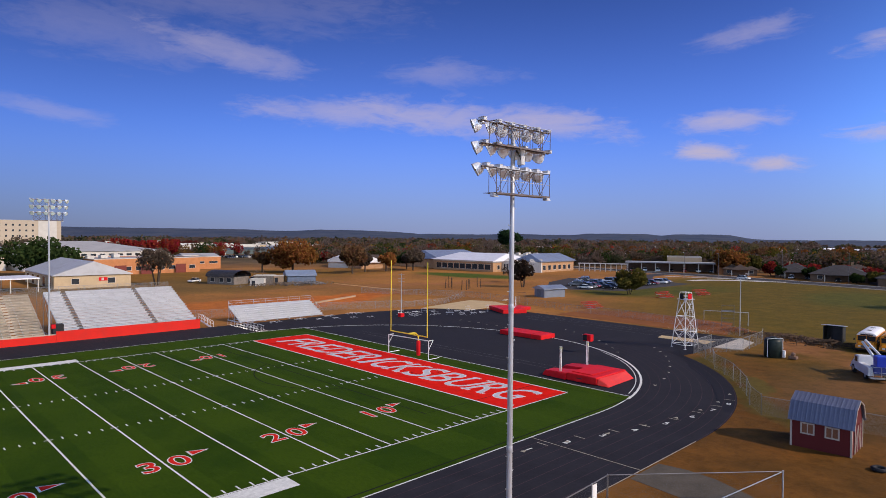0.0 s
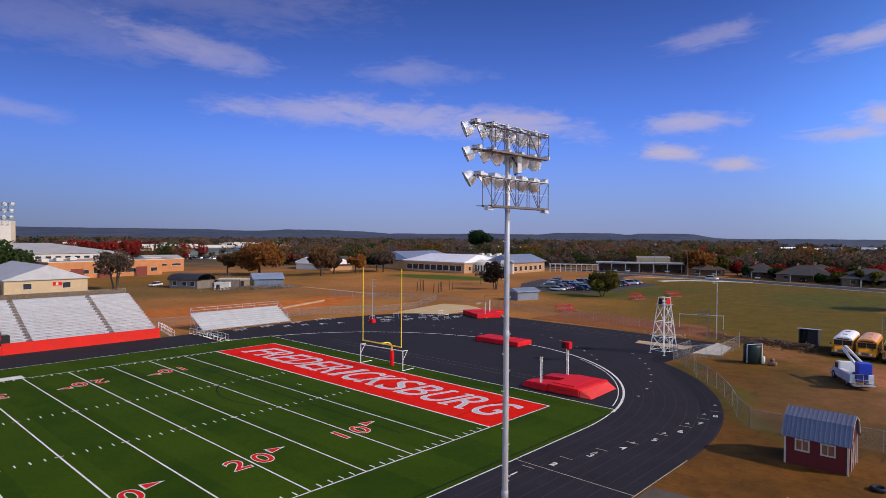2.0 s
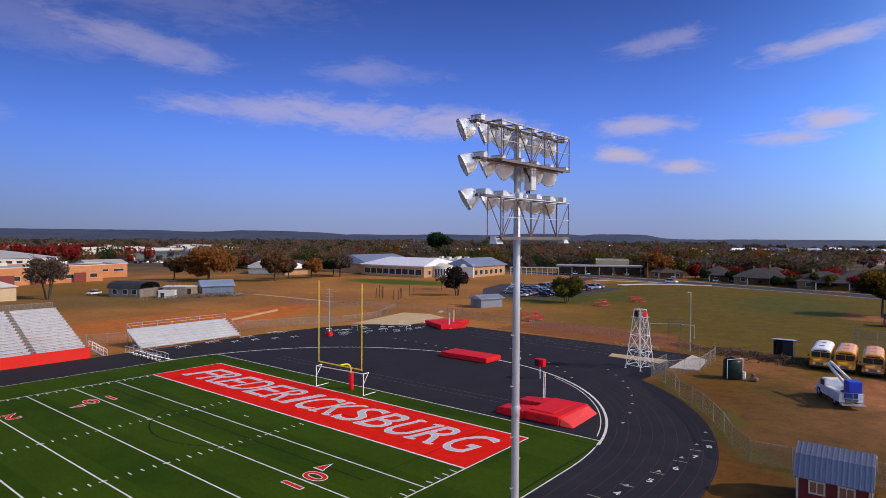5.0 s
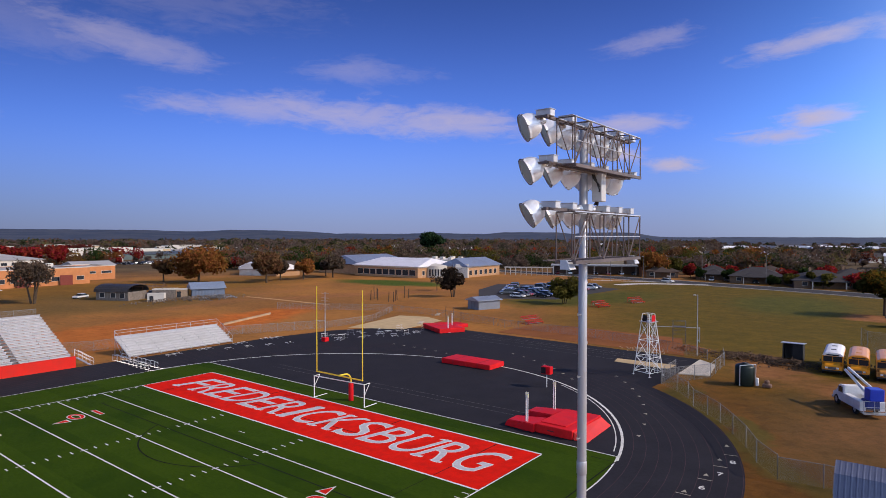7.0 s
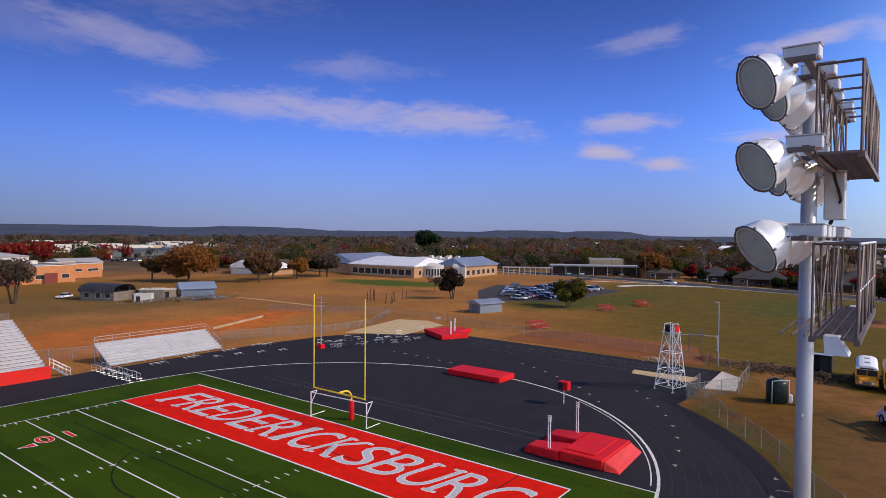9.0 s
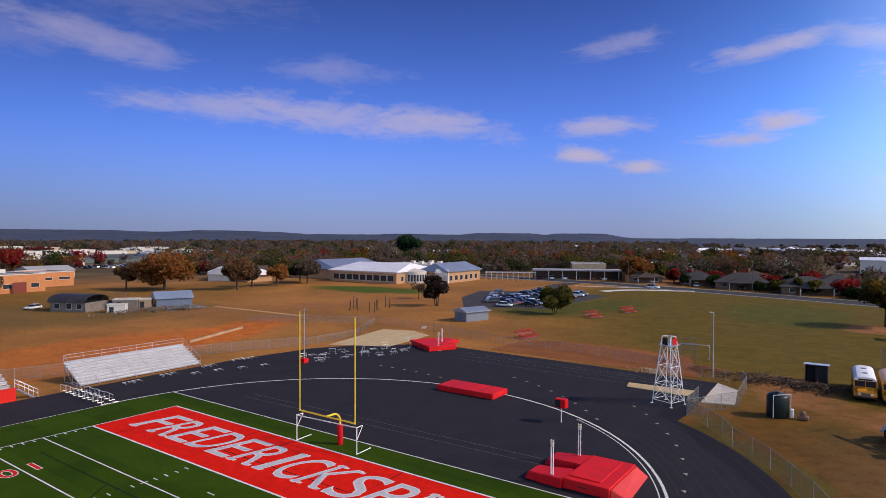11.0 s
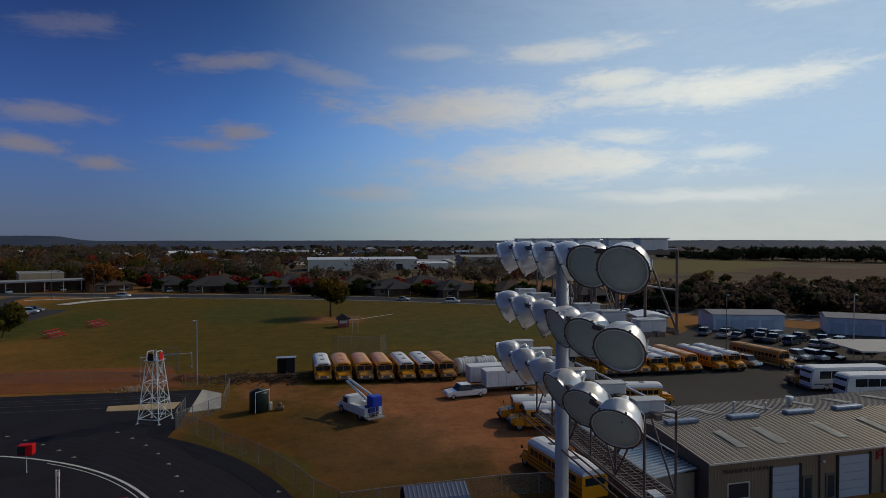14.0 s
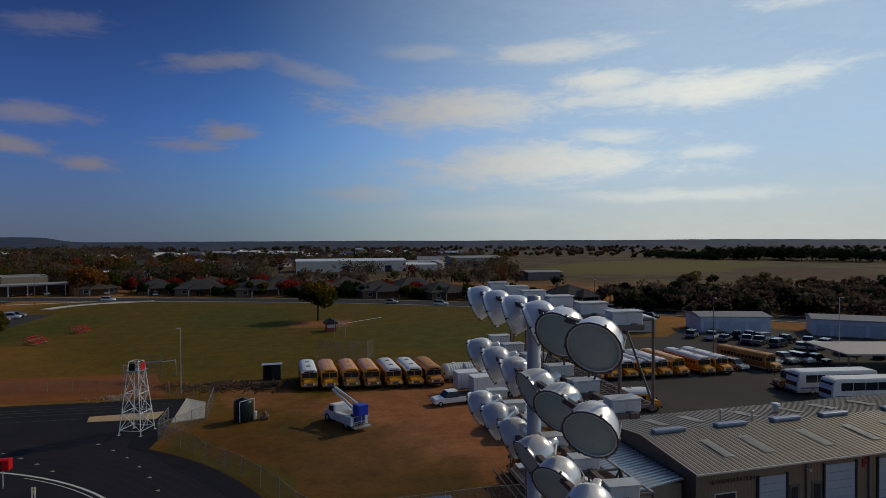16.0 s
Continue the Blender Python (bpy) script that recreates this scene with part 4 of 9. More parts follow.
def bleacher(name, label, x0, x1, y0, z0, rows, tread, rise, planks, aisles=(), front=None, rail=0.0, gap_under=True):
    """Rows of planks on steel frames, climbing towards +y; aisles: where steps replace the seats."""
    t = thing(name, label, "bleachers", pose((x0 + x1) / 2, y0, 0))
    cx = (x0 + x1) / 2
    cuts = []
    a = x0
    for c in sorted(aisles):
        cuts.append((a, c - 0.32))
        a = c + 0.32
    cuts.append((a, x1))
    for r in range(rows):
        y, z = r * tread, z0 + r * rise
        bm = bmesh.new()
        for s in (0.26, 0.52):
            box(bm, x0 - cx, y + 0.02 + s - 0.24, z - 0.045, x1 - cx, y + s, z)
        part("footboard", bm, M_DULL_ALU if planks is M_ALU else planks, t)
        for u, v in cuts:
            bm = bmesh.new()
            box(bm, u - cx, y + tread - 0.28, z + 0.36, v - cx, y + tread - 0.02, z + 0.41)
            box(bm, u - cx, y + tread - 0.035, z + rise - 0.30, v - cx, y + tread - 0.02, z + 0.36)
            part("seat_plank", bm, planks, t)
        for c in aisles:
            bm = bmesh.new()
            box(bm, c - cx - 0.36, y + tread - 0.42, z, c - cx + 0.36, y + tread, z + rise * 0.5)
            part("aisle_step", bm, M_DARK_STEEL if planks is M_ALU else planks, t, "dark aisle step")
    top_y, top_z = rows * tread, z0 + rows * rise
    n = max(3, int((x1 - x0) / 2.4) + 1)
    for i in range(n):
        x = x0 - cx + (x1 - x0) * i / (n - 1)
        bm = bmesh.new()
        rod(bm, (x, 0.1, z0 - 0.08), (x, top_y, top_z - 0.2), 0.05, 5)
        rod(bm, (x, top_y - 0.1, 0), (x, top_y - 0.1, top_z - 0.2), 0.05, 5)
        rod(bm, (x, top_y * 0.5, 0), (x, top_y * 0.5, z0 + rows * rise * 0.5), 0.05, 5)
        rod(bm, (x, 0.15, 0), (x, 0.15, z0), 0.05, 5)
        rod(bm, (x, 0.15, 0.06), (x, top_y, 0.06), 0.04, 5)
        rod(bm, (x, top_y * 0.5, 0), (x, top_y - 0.1, top_z - 0.3), 0.035, 5)
        part("frame", bm, M_STEEL, t)
    if rail:
        for i in range(n):
            x = x0 - cx + (x1 - x0) * i / (n - 1)
            bm = bmesh.new()
            rod(bm, (x, top_y + 0.03, top_z - 0.2), (x, top_y + 0.03, top_z + rail), 0.025, 5)
            part("rail_post", bm, M_STEEL, t)
        bm = bmesh.new()
        for zz in (rail, rail * 0.55):
            rod(bm, (x0 - cx, top_y + 0.03, top_z + zz), (x1 - cx, top_y + 0.03, top_z + zz), 0.03, 6)
        part("back_rail", bm, M_STEEL, t)
        for s in (x0 - cx, x1 - cx):
            bm = bmesh.new()
            rod(bm, (s, 0.2, z0 + rail), (s, top_y, top_z + rail), 0.025, 5)
            for k in range(5):
                f = k / 4
                rod(bm, (s, 0.2 + (top_y - 0.2) * f, z0 + (top_z - z0) * f - 0.1), (s, 0.2 + (top_y - 0.2) * f, z0 + (top_z - z0) * f + rail), 0.02, 5)
            part("side_rail", bm, M_STEEL, t)
    return t


stand_a = bleacher("grandstand", "long white aluminium grandstand above a red wall", -20.6, -0.9, 66.45, 1.35, 15, 0.76, 0.325, M_ALU, aisles=(-17.9, -7.3))
stand_b = bleacher("grandstand", "older grandstand of weathered tan planks above a red wall", -52.0, -22.6, 66.45, 1.15, 15, 0.76, 0.325, M_TAN_PLANK, aisles=(-26.2, -36))
stand_c = bleacher("small_bleachers", "low white aluminium bleachers with a back rail beside the track", 6.9, 24.0, 66.7, 0.22, 8, 0.60, 0.30, M_ALU, rail=0.95)
bm = bmesh.new()
box(bm, -21.3, 66.05, 0, -0.6, 66.30, 1.48)
box(bm, -21.3, 66.03, 1.48, -0.6, 66.32, 1.53)
wall = solid("stand_wall", bm, M_RED_WALL, "bright red low wall in front of the grandstand", "wall", kind="structure")
bm = bmesh.new()
box(bm, -52.0, 66.02, 0, -21.34, 66.27, 1.02)
solid("stand_wall", bm, M_RED_WALL, "bright red low wall in front of the older grandstand", "wall", kind="structure")
bm = bmesh.new()
box(bm, -52.0, 66.28, 1.0, -21.0, 66.7, 1.12)
part("walkway", bm, M_TAN_PLANK, stand_b, at=pose(37.3, -66.45, 0))
# end steps with white rails
st = thing("stair", "white metal stair with handrails at the grandstand's end", "stair", pose(-0.4, 66.6, 0))
for i in range(6):
    bm = bmesh.new()
    box(bm, 0.1 + (5 - i) * 0.30, -0.5, i * 0.22, 0.42 + (5 - i) * 0.30, 0.6, 0.05 + i * 0.22)
    part("tread", bm, M_STEEL, st)
for y in (-0.55, 0.65):
    bm = bmesh.new()
    rod(bm, (2.1, y, 0.9), (0.1, y, 2.3), 0.03, 6)
    rod(bm, (2.1, y, 0.45), (0.1, y, 1.85), 0.025, 6)
    for k in range(3):
        x = 0.1 + k
        rod(bm, (x, y, max(0, (2.1 - x) * 0.55)), (x, y, 0.9 + (2.1 - x) * 0.7), 0.025, 6)
    part("handrail", bm, M_WHITE_METAL, st)
# the dark box with a red cushion at the foot of the far light pole
bm = bmesh.new()
soft_box(bm, -0.7, -0.5, 0, 0.7, 0.5, 1.5, 0.05, 1)
b = thing("utility_box", "black utility box beside the light pole", "utility box", pose(-20.9, 67.2, 1.0))
part("body", bm, M_BLACK, b)
bm = bmesh.new()
soft_box(bm, -0.9, -0.55, 0.9, -0.35, -0.2, 1.5, 0.05, 1)
part("cushion", bm, M_RED_PAD, b, "red cushion")


# ---- goals ----
def goal_post():
    t = thing("goal_post", "bright yellow football goal post with a red padded base", "goal post", pose(9.144, W / 2, 0))
    for s in (-1, 1):
        bm = bmesh.new()
        rod(bm, (0, s * 3.556, 2.98), (0, s * 3.556, 12.4), 0.055, 10)
        part("upright", bm, M_YELLOW, t, smooth=False)
    bm = bmesh.new()
    rod(bm, (0, -3.6, 3.05), (0, 3.6, 3.05), 0.075, 10)
    part("crossbar", bm, M_YELLOW, t)
    bm = bmesh.new()
    pts = [(1.75, 0, 0), (1.75, 0, 2.2)]
    pts += [(0.9 + 0.85 * math.cos(radians(a)), 0, 2.2 + 0.85 * math.sin(radians(a))) for a in range(15, 91, 15)]
    pts += [(0, 0, 3.05)]
    pipe(bm, pts, 0.095, 12)
    part("gooseneck", bm, M_YELLOW, t, smooth=True)
    bm = bmesh.new()
    lathe(bm, [(0.0, 0.02), (0.26, 0.02), (0.27, 0.1), (0.27, 1.85), (0.24, 1.95), (0.0, 1.96)], 16, pose(1.75, 0, 0))
    part("base_pad", bm, M_RED_PAD, t, "red padded sleeve", smooth=True)
    return t


goal_post()


def soccer_goal(at, label, mat=M_WHITE_METAL, w=7.32, h=2.44, net=True):
    t = thing("soccer_goal", label, "soccer goal", at, "soccer goals")
    for s in (-1, 1):
        y = s * w / 2
        bm = bmesh.new()
        rod(bm, (0, y, 0), (0, y, h), 0.055, 8)
        part("post", bm, mat, t)
        bm = bmesh.new()
        rod(bm, (0, y, 0.05), (2.0, y, 0.05), 0.045, 8)
        part("ground_bar", bm, mat, t)
        bm = bmesh.new()
        rod(bm, (0, y, h), (0.85, y, h), 0.04, 8)
        rod(bm, (0.85, y, h), (0.05, y, h * 0.55), 0.035, 8)
        part("net_support", bm, mat, t)
    bm = bmesh.new()
    rod(bm, (0, -w / 2 - 0.05, h), (0, w / 2 + 0.05, h), 0.055, 8)
    part("crossbar", bm, mat, t)
    return t


soccer_goal(pose(9.55, 24.9, 0, 0, 0, 4), "white portable soccer goal standing in front of the goal post")


# ---- jumping mats ----
def pole_vault_pit():
    t = thing("high_jump_mat", "large red foam landing mat on the apron, main pad in a lit tone", "landing mat", pose(13.45, -1.75, 0))
    bm = bmesh.new()
    soft_box(bm, 0.35, 1.3, 0.04, 6.5, 5.0, 0.86, 0.10, 3)
    part("main_pad", bm, M_RED_VINYL_LIT, t, smooth=False)
    for x0, x1 in ((0.1, 2.9), (3.8, 6.6)):
        bm = bmesh.new()
        v = [bm.verts.new(p) for p in ((x0, 5.05, 0.04), (x1, 5.05, 0.04), (x1 - 0.4, 8.4, 0.04), (x0 + 0.3, 8.4, 0.04),
                                        (x0 + 0.1, 5.05, 0.80), (x1 - 0.1, 5.05, 0.80), (x1 - 0.6, 8.1, 0.62), (x0 + 0.5, 8.1, 0.62))]
        for f in ((0, 3, 2, 1), (4, 5, 6, 7), (0, 1, 5, 4), (1, 2, 6, 5), (2, 3, 7, 6), (3, 0, 4, 7)):
            bm.faces.new([v[i] for i in f])
        bmesh.ops.bevel(bm, geom=list(bm.edges), offset=0.06, segments=2, affect="EDGES")
        part("front_pad", bm, M_RED_PAD, t)
    bm = bmesh.new()
    v = [bm.verts.new(p) for p in ((0.5, -0.1, 0.04), (6.6, 0.25, 0.04), (6.6, 1.25, 0.04), (0.4, 1.25, 0.04), (0.9, 0.35, 0.28), (6.3, 0.6, 0.28), (6.45, 1.25, 0.78), (0.5, 1.25, 0.78))]
    for f in ((0, 3, 2, 1), (4, 5, 6, 7), (0, 1, 5, 4), (1, 2, 6, 5), (2, 3, 7, 6), (3, 0, 4, 7)):
        bm.faces.new([v[i] for i in f])
    bmesh.ops.bevel(bm, geom=list(bm.edges), offset=0.07, segments=2, affect="EDGES")
    # The flap's orange tone is warm light put into the vinyl's colour.
    part("side_flap", bm, surface("sunlit_red_vinyl", (0.66, 0.04, 0.03), 0.5, var=0.1, bump=0.4, bump_scale=2), t, "sloping side flap, its red turned orange as if sunlit")
    bm = bmesh.new()
    soft_box(bm, 1.0, 2.2, 0.87, 6.0, 4.8, 0.94, 0.03, 1)
    part("top_cover", bm, M_RED_VINYL_LIT, t)
    # maker's marks along the side: unreadable, so plain bars
    for k, (y, w) in enumerate(((3.4, 0.7), (6.4, 0.9))):
        bm = bmesh.new()
        box(bm, 0.325, y - w / 2, 0.40, 0.345, y + w / 2, 0.50)
        part("mark", bm, surface("dark_print", (0.12, 0.015, 0.02), 0.6), t)
    return t


pole_vault_pit()


def mat(at, lx, ly, h, label, pieces=2):
    t = thing("landing_mat", label, "landing mat", at, "landing mats")
    for i in range(pieces):
        bm = bmesh.new()
        y0 = -ly / 2 + ly * i / pieces
        soft_box(bm, -lx / 2, y0 + 0.015, 0.03, lx / 2, y0 + ly / pieces - 0.015, h, 0.09, 2)
        part("pad", bm, M_RED_PAD if i % 2 else M_RED_VINYL_LIT, t)
        bm = bmesh.new()
        yy = y0 + ly / pieces * 0.5
        box(bm, -lx / 2 - 0.012, yy - 0.06, 0.03, lx / 2 + 0.012, yy + 0.06, h + 0.012)
        part("strap", bm, surface("dark_red_strap", (0.34, 0.012, 0.02), 0.6), t, "dark red strap")
    return t


mat(pose(34.5, 24.9, 0, 0, 0, 0), 3.6, 8.2, 0.72, "red foam landing mats stacked on the track apron")
m3 = mat(pose(57.0, 47.6, 0, 0, 0, -28), 5.2, 8.2, 0.85, "red pole vault landing mat by the sand pit", 3)
bm = bmesh.new()
soft_box(bm, -1.6, -1.6, 0, 1.6, 1.6, 0.7, 0.15, 2)
part("wing_pad", bm, M_RED_PAD, m3, at=pose(4.0, 2.4, 0, 0, 0, 20))


def standard(x, y, h, label="white jump standard beside the landing mat"):
    t = thing("jump_standard", label, "jump standard", pose(x, y, 0), "jump standards")
    bm = bmesh.new()
    soft_box(bm, -0.30, -0.45, 0.03, 0.30, 0.45, 0.10, 0.02, 1)
    part("base", bm, M_STEEL, t)
    for s in (-0.09, 0.09):
        bm = bmesh.new()
        box(bm, -0.035, s - 0.035, 0.1, 0.035, s + 0.035, h)
        part("upright", bm, M_WHITE_METAL, t)
    bm = bmesh.new()
    for z in (h - 0.25, h * 0.97):
        box(bm, -0.05, -0.16, z, 0.05, 0.16, z + 0.05)
    box(bm, 0.03, -0.14, h - 0.55, 0.06, 0.14, h - 0.25)
    part("pin_bracket", bm, surface("pale_yellow", (0.70, 0.66, 0.35), 0.5), t)
    return t


standard(14.2, 4.35, 3.5), standard(19.4, 4.25, 3.5), standard(54.6, 44.6, 3.2), standard(58.2, 46.4, 3.2)

t = thing("wind_gauge", "red box on a thin white post on the apron", "marker", pose(29.4, 10.5, 0))
bm = bmesh.new()
rod(bm, (0, 0, 0), (0, 0, 1.7), 0.03, 6)
rod(bm, (0.25, 0.1, 0), (0.25, 0.1, 1.7), 0.03, 6)
part("post", bm, M_WHITE_METAL, t)
bm = bmesh.new()
soft_box(bm, -0.35, -0.6, 1.6, 0.45, 0.6, 2.52, 0.04, 1)
part("box", bm, M_RED_PAD, t)
bm = bmesh.new()
box(bm, -0.365, -0.05, 1.68, -0.352, 0.56, 2.44)
part("front_panel", bm, M_BLACK, t, "black front panel")


# ---- hurdles, benches ----
def hurdle_meshes():
    bm = bmesh.new()
    for s in (-0.55, 0.55):
        rod(bm, (0, s, 0.03), (0, s, 0.92), 0.018, 5)
        rod(bm, (0, s, 0.03), (0.65, s, 0.03), 0.02, 5)
    rod(bm, (0, -0.55, 0.5), (0, 0.55, 0.5), 0.012, 5)
    a = mesh_of(bm, "frame")
    bm = bmesh.new()
    box(bm, -0.012, -0.6, 0.89, 0.012, 0.6, 0.96)
    return a, mesh_of(bm, "bar")


HF, HB = hurdle_meshes()


def hurdle(x, y, turn, flat=False):
    m = pose(x, y, 0.02, 0, 0, turn) if not flat else pose(x, y, 0.06, 0, 82, turn)
    t = thing("hurdle", "white hurdle standing on the black track", "hurdle", m, "hurdles on the track")
    part("frame", HF, M_STEEL, t), part("bar", HB, M_WHITE_METAL, t)


rnd = random.Random(12)
for i in range(14):
    hurdle(36.0 + 1.5 * (i % 7) + rnd.uniform(-0.6, 0.6), 57.0 - 4.0 * (i // 7) + rnd.uniform(-1.6, 1.6), 60 + rnd.uniform(-50, 50), i % 4 != 0)
for i in range(14):
    hurdle(45.0 + 1.3 * (i % 7) + rnd.uniform(-0.6, 0.6), 53.0 - 3.2 * (i // 7) + rnd.uniform(-1.6, 1.6), 70 + rnd.uniform(-50, 50), i % 4 != 1)
for i in range(4):
    hurdle(20.0 + i * 3.1, 61.4 - 1.1 * i + rnd.uniform(-0.2, 0.2), 90, True)
for x, y in ((11.5, 63.2), (16.8, 63.6), (23.4, 64.0), (29.0, 64.6), (30.5, 63.9)):
    hurdle(x, y, 95, True)
    hurdle(x + 1.2, y + 0.1, 95, True)

for i in range(9):
    for k in range(2):
        hurdle(4.4 + 1.3 * k + 0.12 * (i % 2), 56.6 + 1.15 * i, 4 * (i % 3 - 1))

t = thing("stadium_pole", "thin grey steel mast with crossbars by the track", "mast", pose(34.3, 55.4, 0))
bm = bmesh.new()
rod(bm, (0, 0, 0), (0, 0, 8.4), 0.09, 8, 0.05)
part("mast", bm, M_STEEL, t)
for z in (8.2, 6.9, 7.4):
    bm = bmesh.new()
    rod(bm, (0.2, -0.7, z), (-0.2, 0.7, z), 0.03, 5)
    part("crossbar", bm, M_STEEL, t)
bm = bmesh.new()
soft_box(bm, -0.45, -0.45, 0, 0.45, 0.45, 0.7, 0.06, 2)
part("base_pad", bm, M_RED_PAD, t, "red padded base")


# ---- steel observation tower ----
def lattice_tower():
    t = thing("observation_tower", "white-painted steel lattice tower with a railed top", "observation tower", pose(43.6, 3.4, 0, 0, 0, -20))
    H, B, T = 6.9, 1.3, 0.64

    def at(z, sx, sy):
        k = B + (T - B) * z / H
        return (sx * k, sy * k, z)

    for sx, sy in ((-1, -1), (1, -1), (1, 1), (-1, 1)):
        bm = bmesh.new()
        rod(bm, at(0, sx, sy), at(H + 1.0, sx, sy), 0.055, 6)
        box(bm, sx * B - 0.15, sy * B - 0.15, 0, sx * B + 0.15, sy * B + 0.15, 0.04)
        part("leg", bm, M_WHITE_METAL, t)
    levels = (0.5, 2.4, 4.5, 6.9)
    corners = ((-1, -1), (1, -1), (1, 1), (-1, 1))
    for lv in levels:
        for i in range(4):
            bm = bmesh.new()
            rod(bm, at(lv, *corners[i]), at(lv, *corners[(i + 1) % 4]), 0.038, 5)
            part("girt", bm, M_WHITE_METAL, t)
    for a, b in zip(levels[:-1], levels[1:]):
        for i in range(4):
            for swap in (0, 1):
                bm = bmesh.new()
                p, q = corners[i], corners[(i + 1) % 4]
                rod(bm, at(a, *(p if swap else q)), at(b, *(q if swap else p)), 0.028, 5)
                part("brace", bm, M_WHITE_METAL, t)
    bm = bmesh.new()
    box(bm, -0.85, -0.85, 6.9, 0.85, 0.85, 6.98)
    part("deck", bm, M_STEEL, t)
    for z in (7.4, 7.95):
        bm = bmesh.new()
        for i in range(4):
            rod(bm, at(z, *corners[i]), at(z, *corners[(i + 1) % 4]), 0.03, 5)
        part("top_rail", bm, M_WHITE_METAL, t)
    bm = bmesh.new()
    box(bm, -0.78, -0.34, 7.0, -0.74, 0.34, 7.8)
    part("sign_panel", bm, M_BLACK, t, "black panel on the top rail")
    bm = bmesh.new()
    box(bm, -0.34, -0.79, 7.0, 0.34, -0.74, 7.8)
    part("sign_panel", bm, M_RED_PAD, t, "red panel on the top rail")
    bm = bmesh.new()
    for s in (-0.28, 0.28):
        rod(bm, (B + 0.25, s, 0), (T + 0.18, s, 7.9), 0.03, 5)
    part("ladder_rail", bm, M_WHITE_METAL, t)
    for i in range(24):
        bm = bmesh.new()
        z = 0.3 + i * 0.31
        x = B + 0.25 + (T + 0.18 - B - 0.25) * z / 7.9
        rod(bm, (x, -0.28, z), (x, 0.28, z), 0.018, 5)
        part("rung", bm, M_WHITE_METAL, t)


lattice_tower()

# ---- fences ----
M_CHAIN = mesh_wire("chain_link", (0.27, 0.275, 0.28), 0.10, 0.78)


M_RAIL = surface("dull_fence_rail", (0.27, 0.275, 0.28), 0.8, 0.1, var=0.15, spec=0.15)


def chain_fence(name, label, pts, h=1.8, gap=3.0, post_r=0.035):
    """Posts, a top rail and a woven mesh along a line of (x, y)."""
    t = thing(name, label, "fence", None, "chain-link fences")
    pts = plan(pts)
    u = 0.0
    wire = bmesh.new()
    uv = wire.loops.layers.uv.new("uv")
    pb = bmesh.new()
    rod(pb, (0, 0, 0), (0, 0, h + 0.05), post_r, 6)
    rod(pb, (0, 0, h + 0.05), (0, 0, h + 0.09), post_r * 1.3, 6, 0.01)
    pm = mesh_of(pb, "post")
    first = True
    for (x0, y0), (x1, y1) in zip(pts[:-1], pts[1:]):
        L = math.hypot(x1 - x0, y1 - y0)
        n = max(1, round(L / gap))
        for i in range(0 if first else 1, n + 1):
            part("post", pm, M_RAIL, t, at=pose(x0 + (x1 - x0) * i / n, y0 + (y1 - y0) * i / n, 0))
        first = False
        v = [wire.verts.new(p) for p in ((x0, y0, 0.04), (x1, y1, 0.04), (x1, y1, h), (x0, y0, h))]
        f = wire.faces.new(v)
        for lp, c in zip(f.loops, ((u, 0), (u + L, 0), (u + L, h), (u, h))):
            lp[uv].uv = c
        u += L
        rb = bmesh.new()
        rod(rb, (x0, y0, h), (x1, y1, h), 0.025, 5)
        part("top_rail", rb, M_RAIL, t)
    me = bpy.data.meshes.new("mesh")
    wire.to_mesh(me), wire.free()
    part("wire_mesh", me, M_CHAIN, t)
    return t


chain_fence("fence", "grey chain-link fence curving along the track's outer edge",
            [(46.2, 0.7), (41.5, 0.6), (39.6, 0.4), (37.0, -2.3), (34.7, -4.2), (32.4, -6.2), (30.3, -8.3), (28.2, -10.1), (25.2, -12.0), (22.1, -13.7), (18.8, -15.1), (15.4, -16.2)], 1.85, 2.6)
chain_fence("fence", "chain-link fence beside the concrete slab", [(39.6, 0.4), (46.6, -3.5), (55.6, -3.0), (59.0, -2.0)], 1.85, 3.2)
chain_fence("fence", "chain-link fence along the red barn's yard", [(15.4, -16.2), (15.9, -22), (16.4, -29), (17.0, -40)], 1.7, 3.0)
chain_fence("fence", "long chain-link fence behind the track", [(58.5, 0), (64.5, 10), (66.5, 24), (66.8, 40), (71.5, 56), (72.5, 75), (62.5, 92), (58, 100)], 1.5, 3.4, post_r=0.03)
chain_fence("fence", "chain-link fence behind the bleachers", [(44.5, 66.5), (30, 73), (26, 74.5), (6, 76.5), (0.8, 79), (-0.3, 80)], 1.6, 3.2, post_r=0.03)
chain_fence("fence", "chain-link fence above the grandstand", [(-0.6, 80.2), (-12, 80.2), (-30, 80.2), (-52, 80.2)], 6.9, 3.0, post_r=0.03)
chain_fence("fence", "low chain-link fence along the track by the jump pit", [(72.5, 75), (57, 66.5), (44.5, 66.5)], 1.3, 3.2, post_r=0.03)
chain_fence("fence", "tall chain-link backstop fence on the lawn", [(84, -19), (80.5, -20), (79.5, -27.5), (82, -29)], 3.4, 2.6, post_r=0.04)
# low wall along the bare bank behind the small bleachers, and the trodden path past it
M_OLD_CONCRETE = surface("old_tan_concrete", (0.36, 0.26, 0.17), 0.9, var=0.2, scale=0.6, dirt=(0.26, 0.15, 0.08), dirt_amount=0.5, spec=0.1)
bm = bmesh.new()
band(bm, [(34.0, 85.6), (50.5, 92.6)], 0.3, 0.36)
band(bm, [(34.0, 85.6), (50.5, 92.6)], 0.4, 0.42)
for v in bmesh.ops.extrude_face_region(bm, geom=list(bm.faces))["geom"]:
    if isinstance(v, bmesh.types.BMVert):
        v.co.z = 0.0 if v.co.z < 0.4 else 0.35
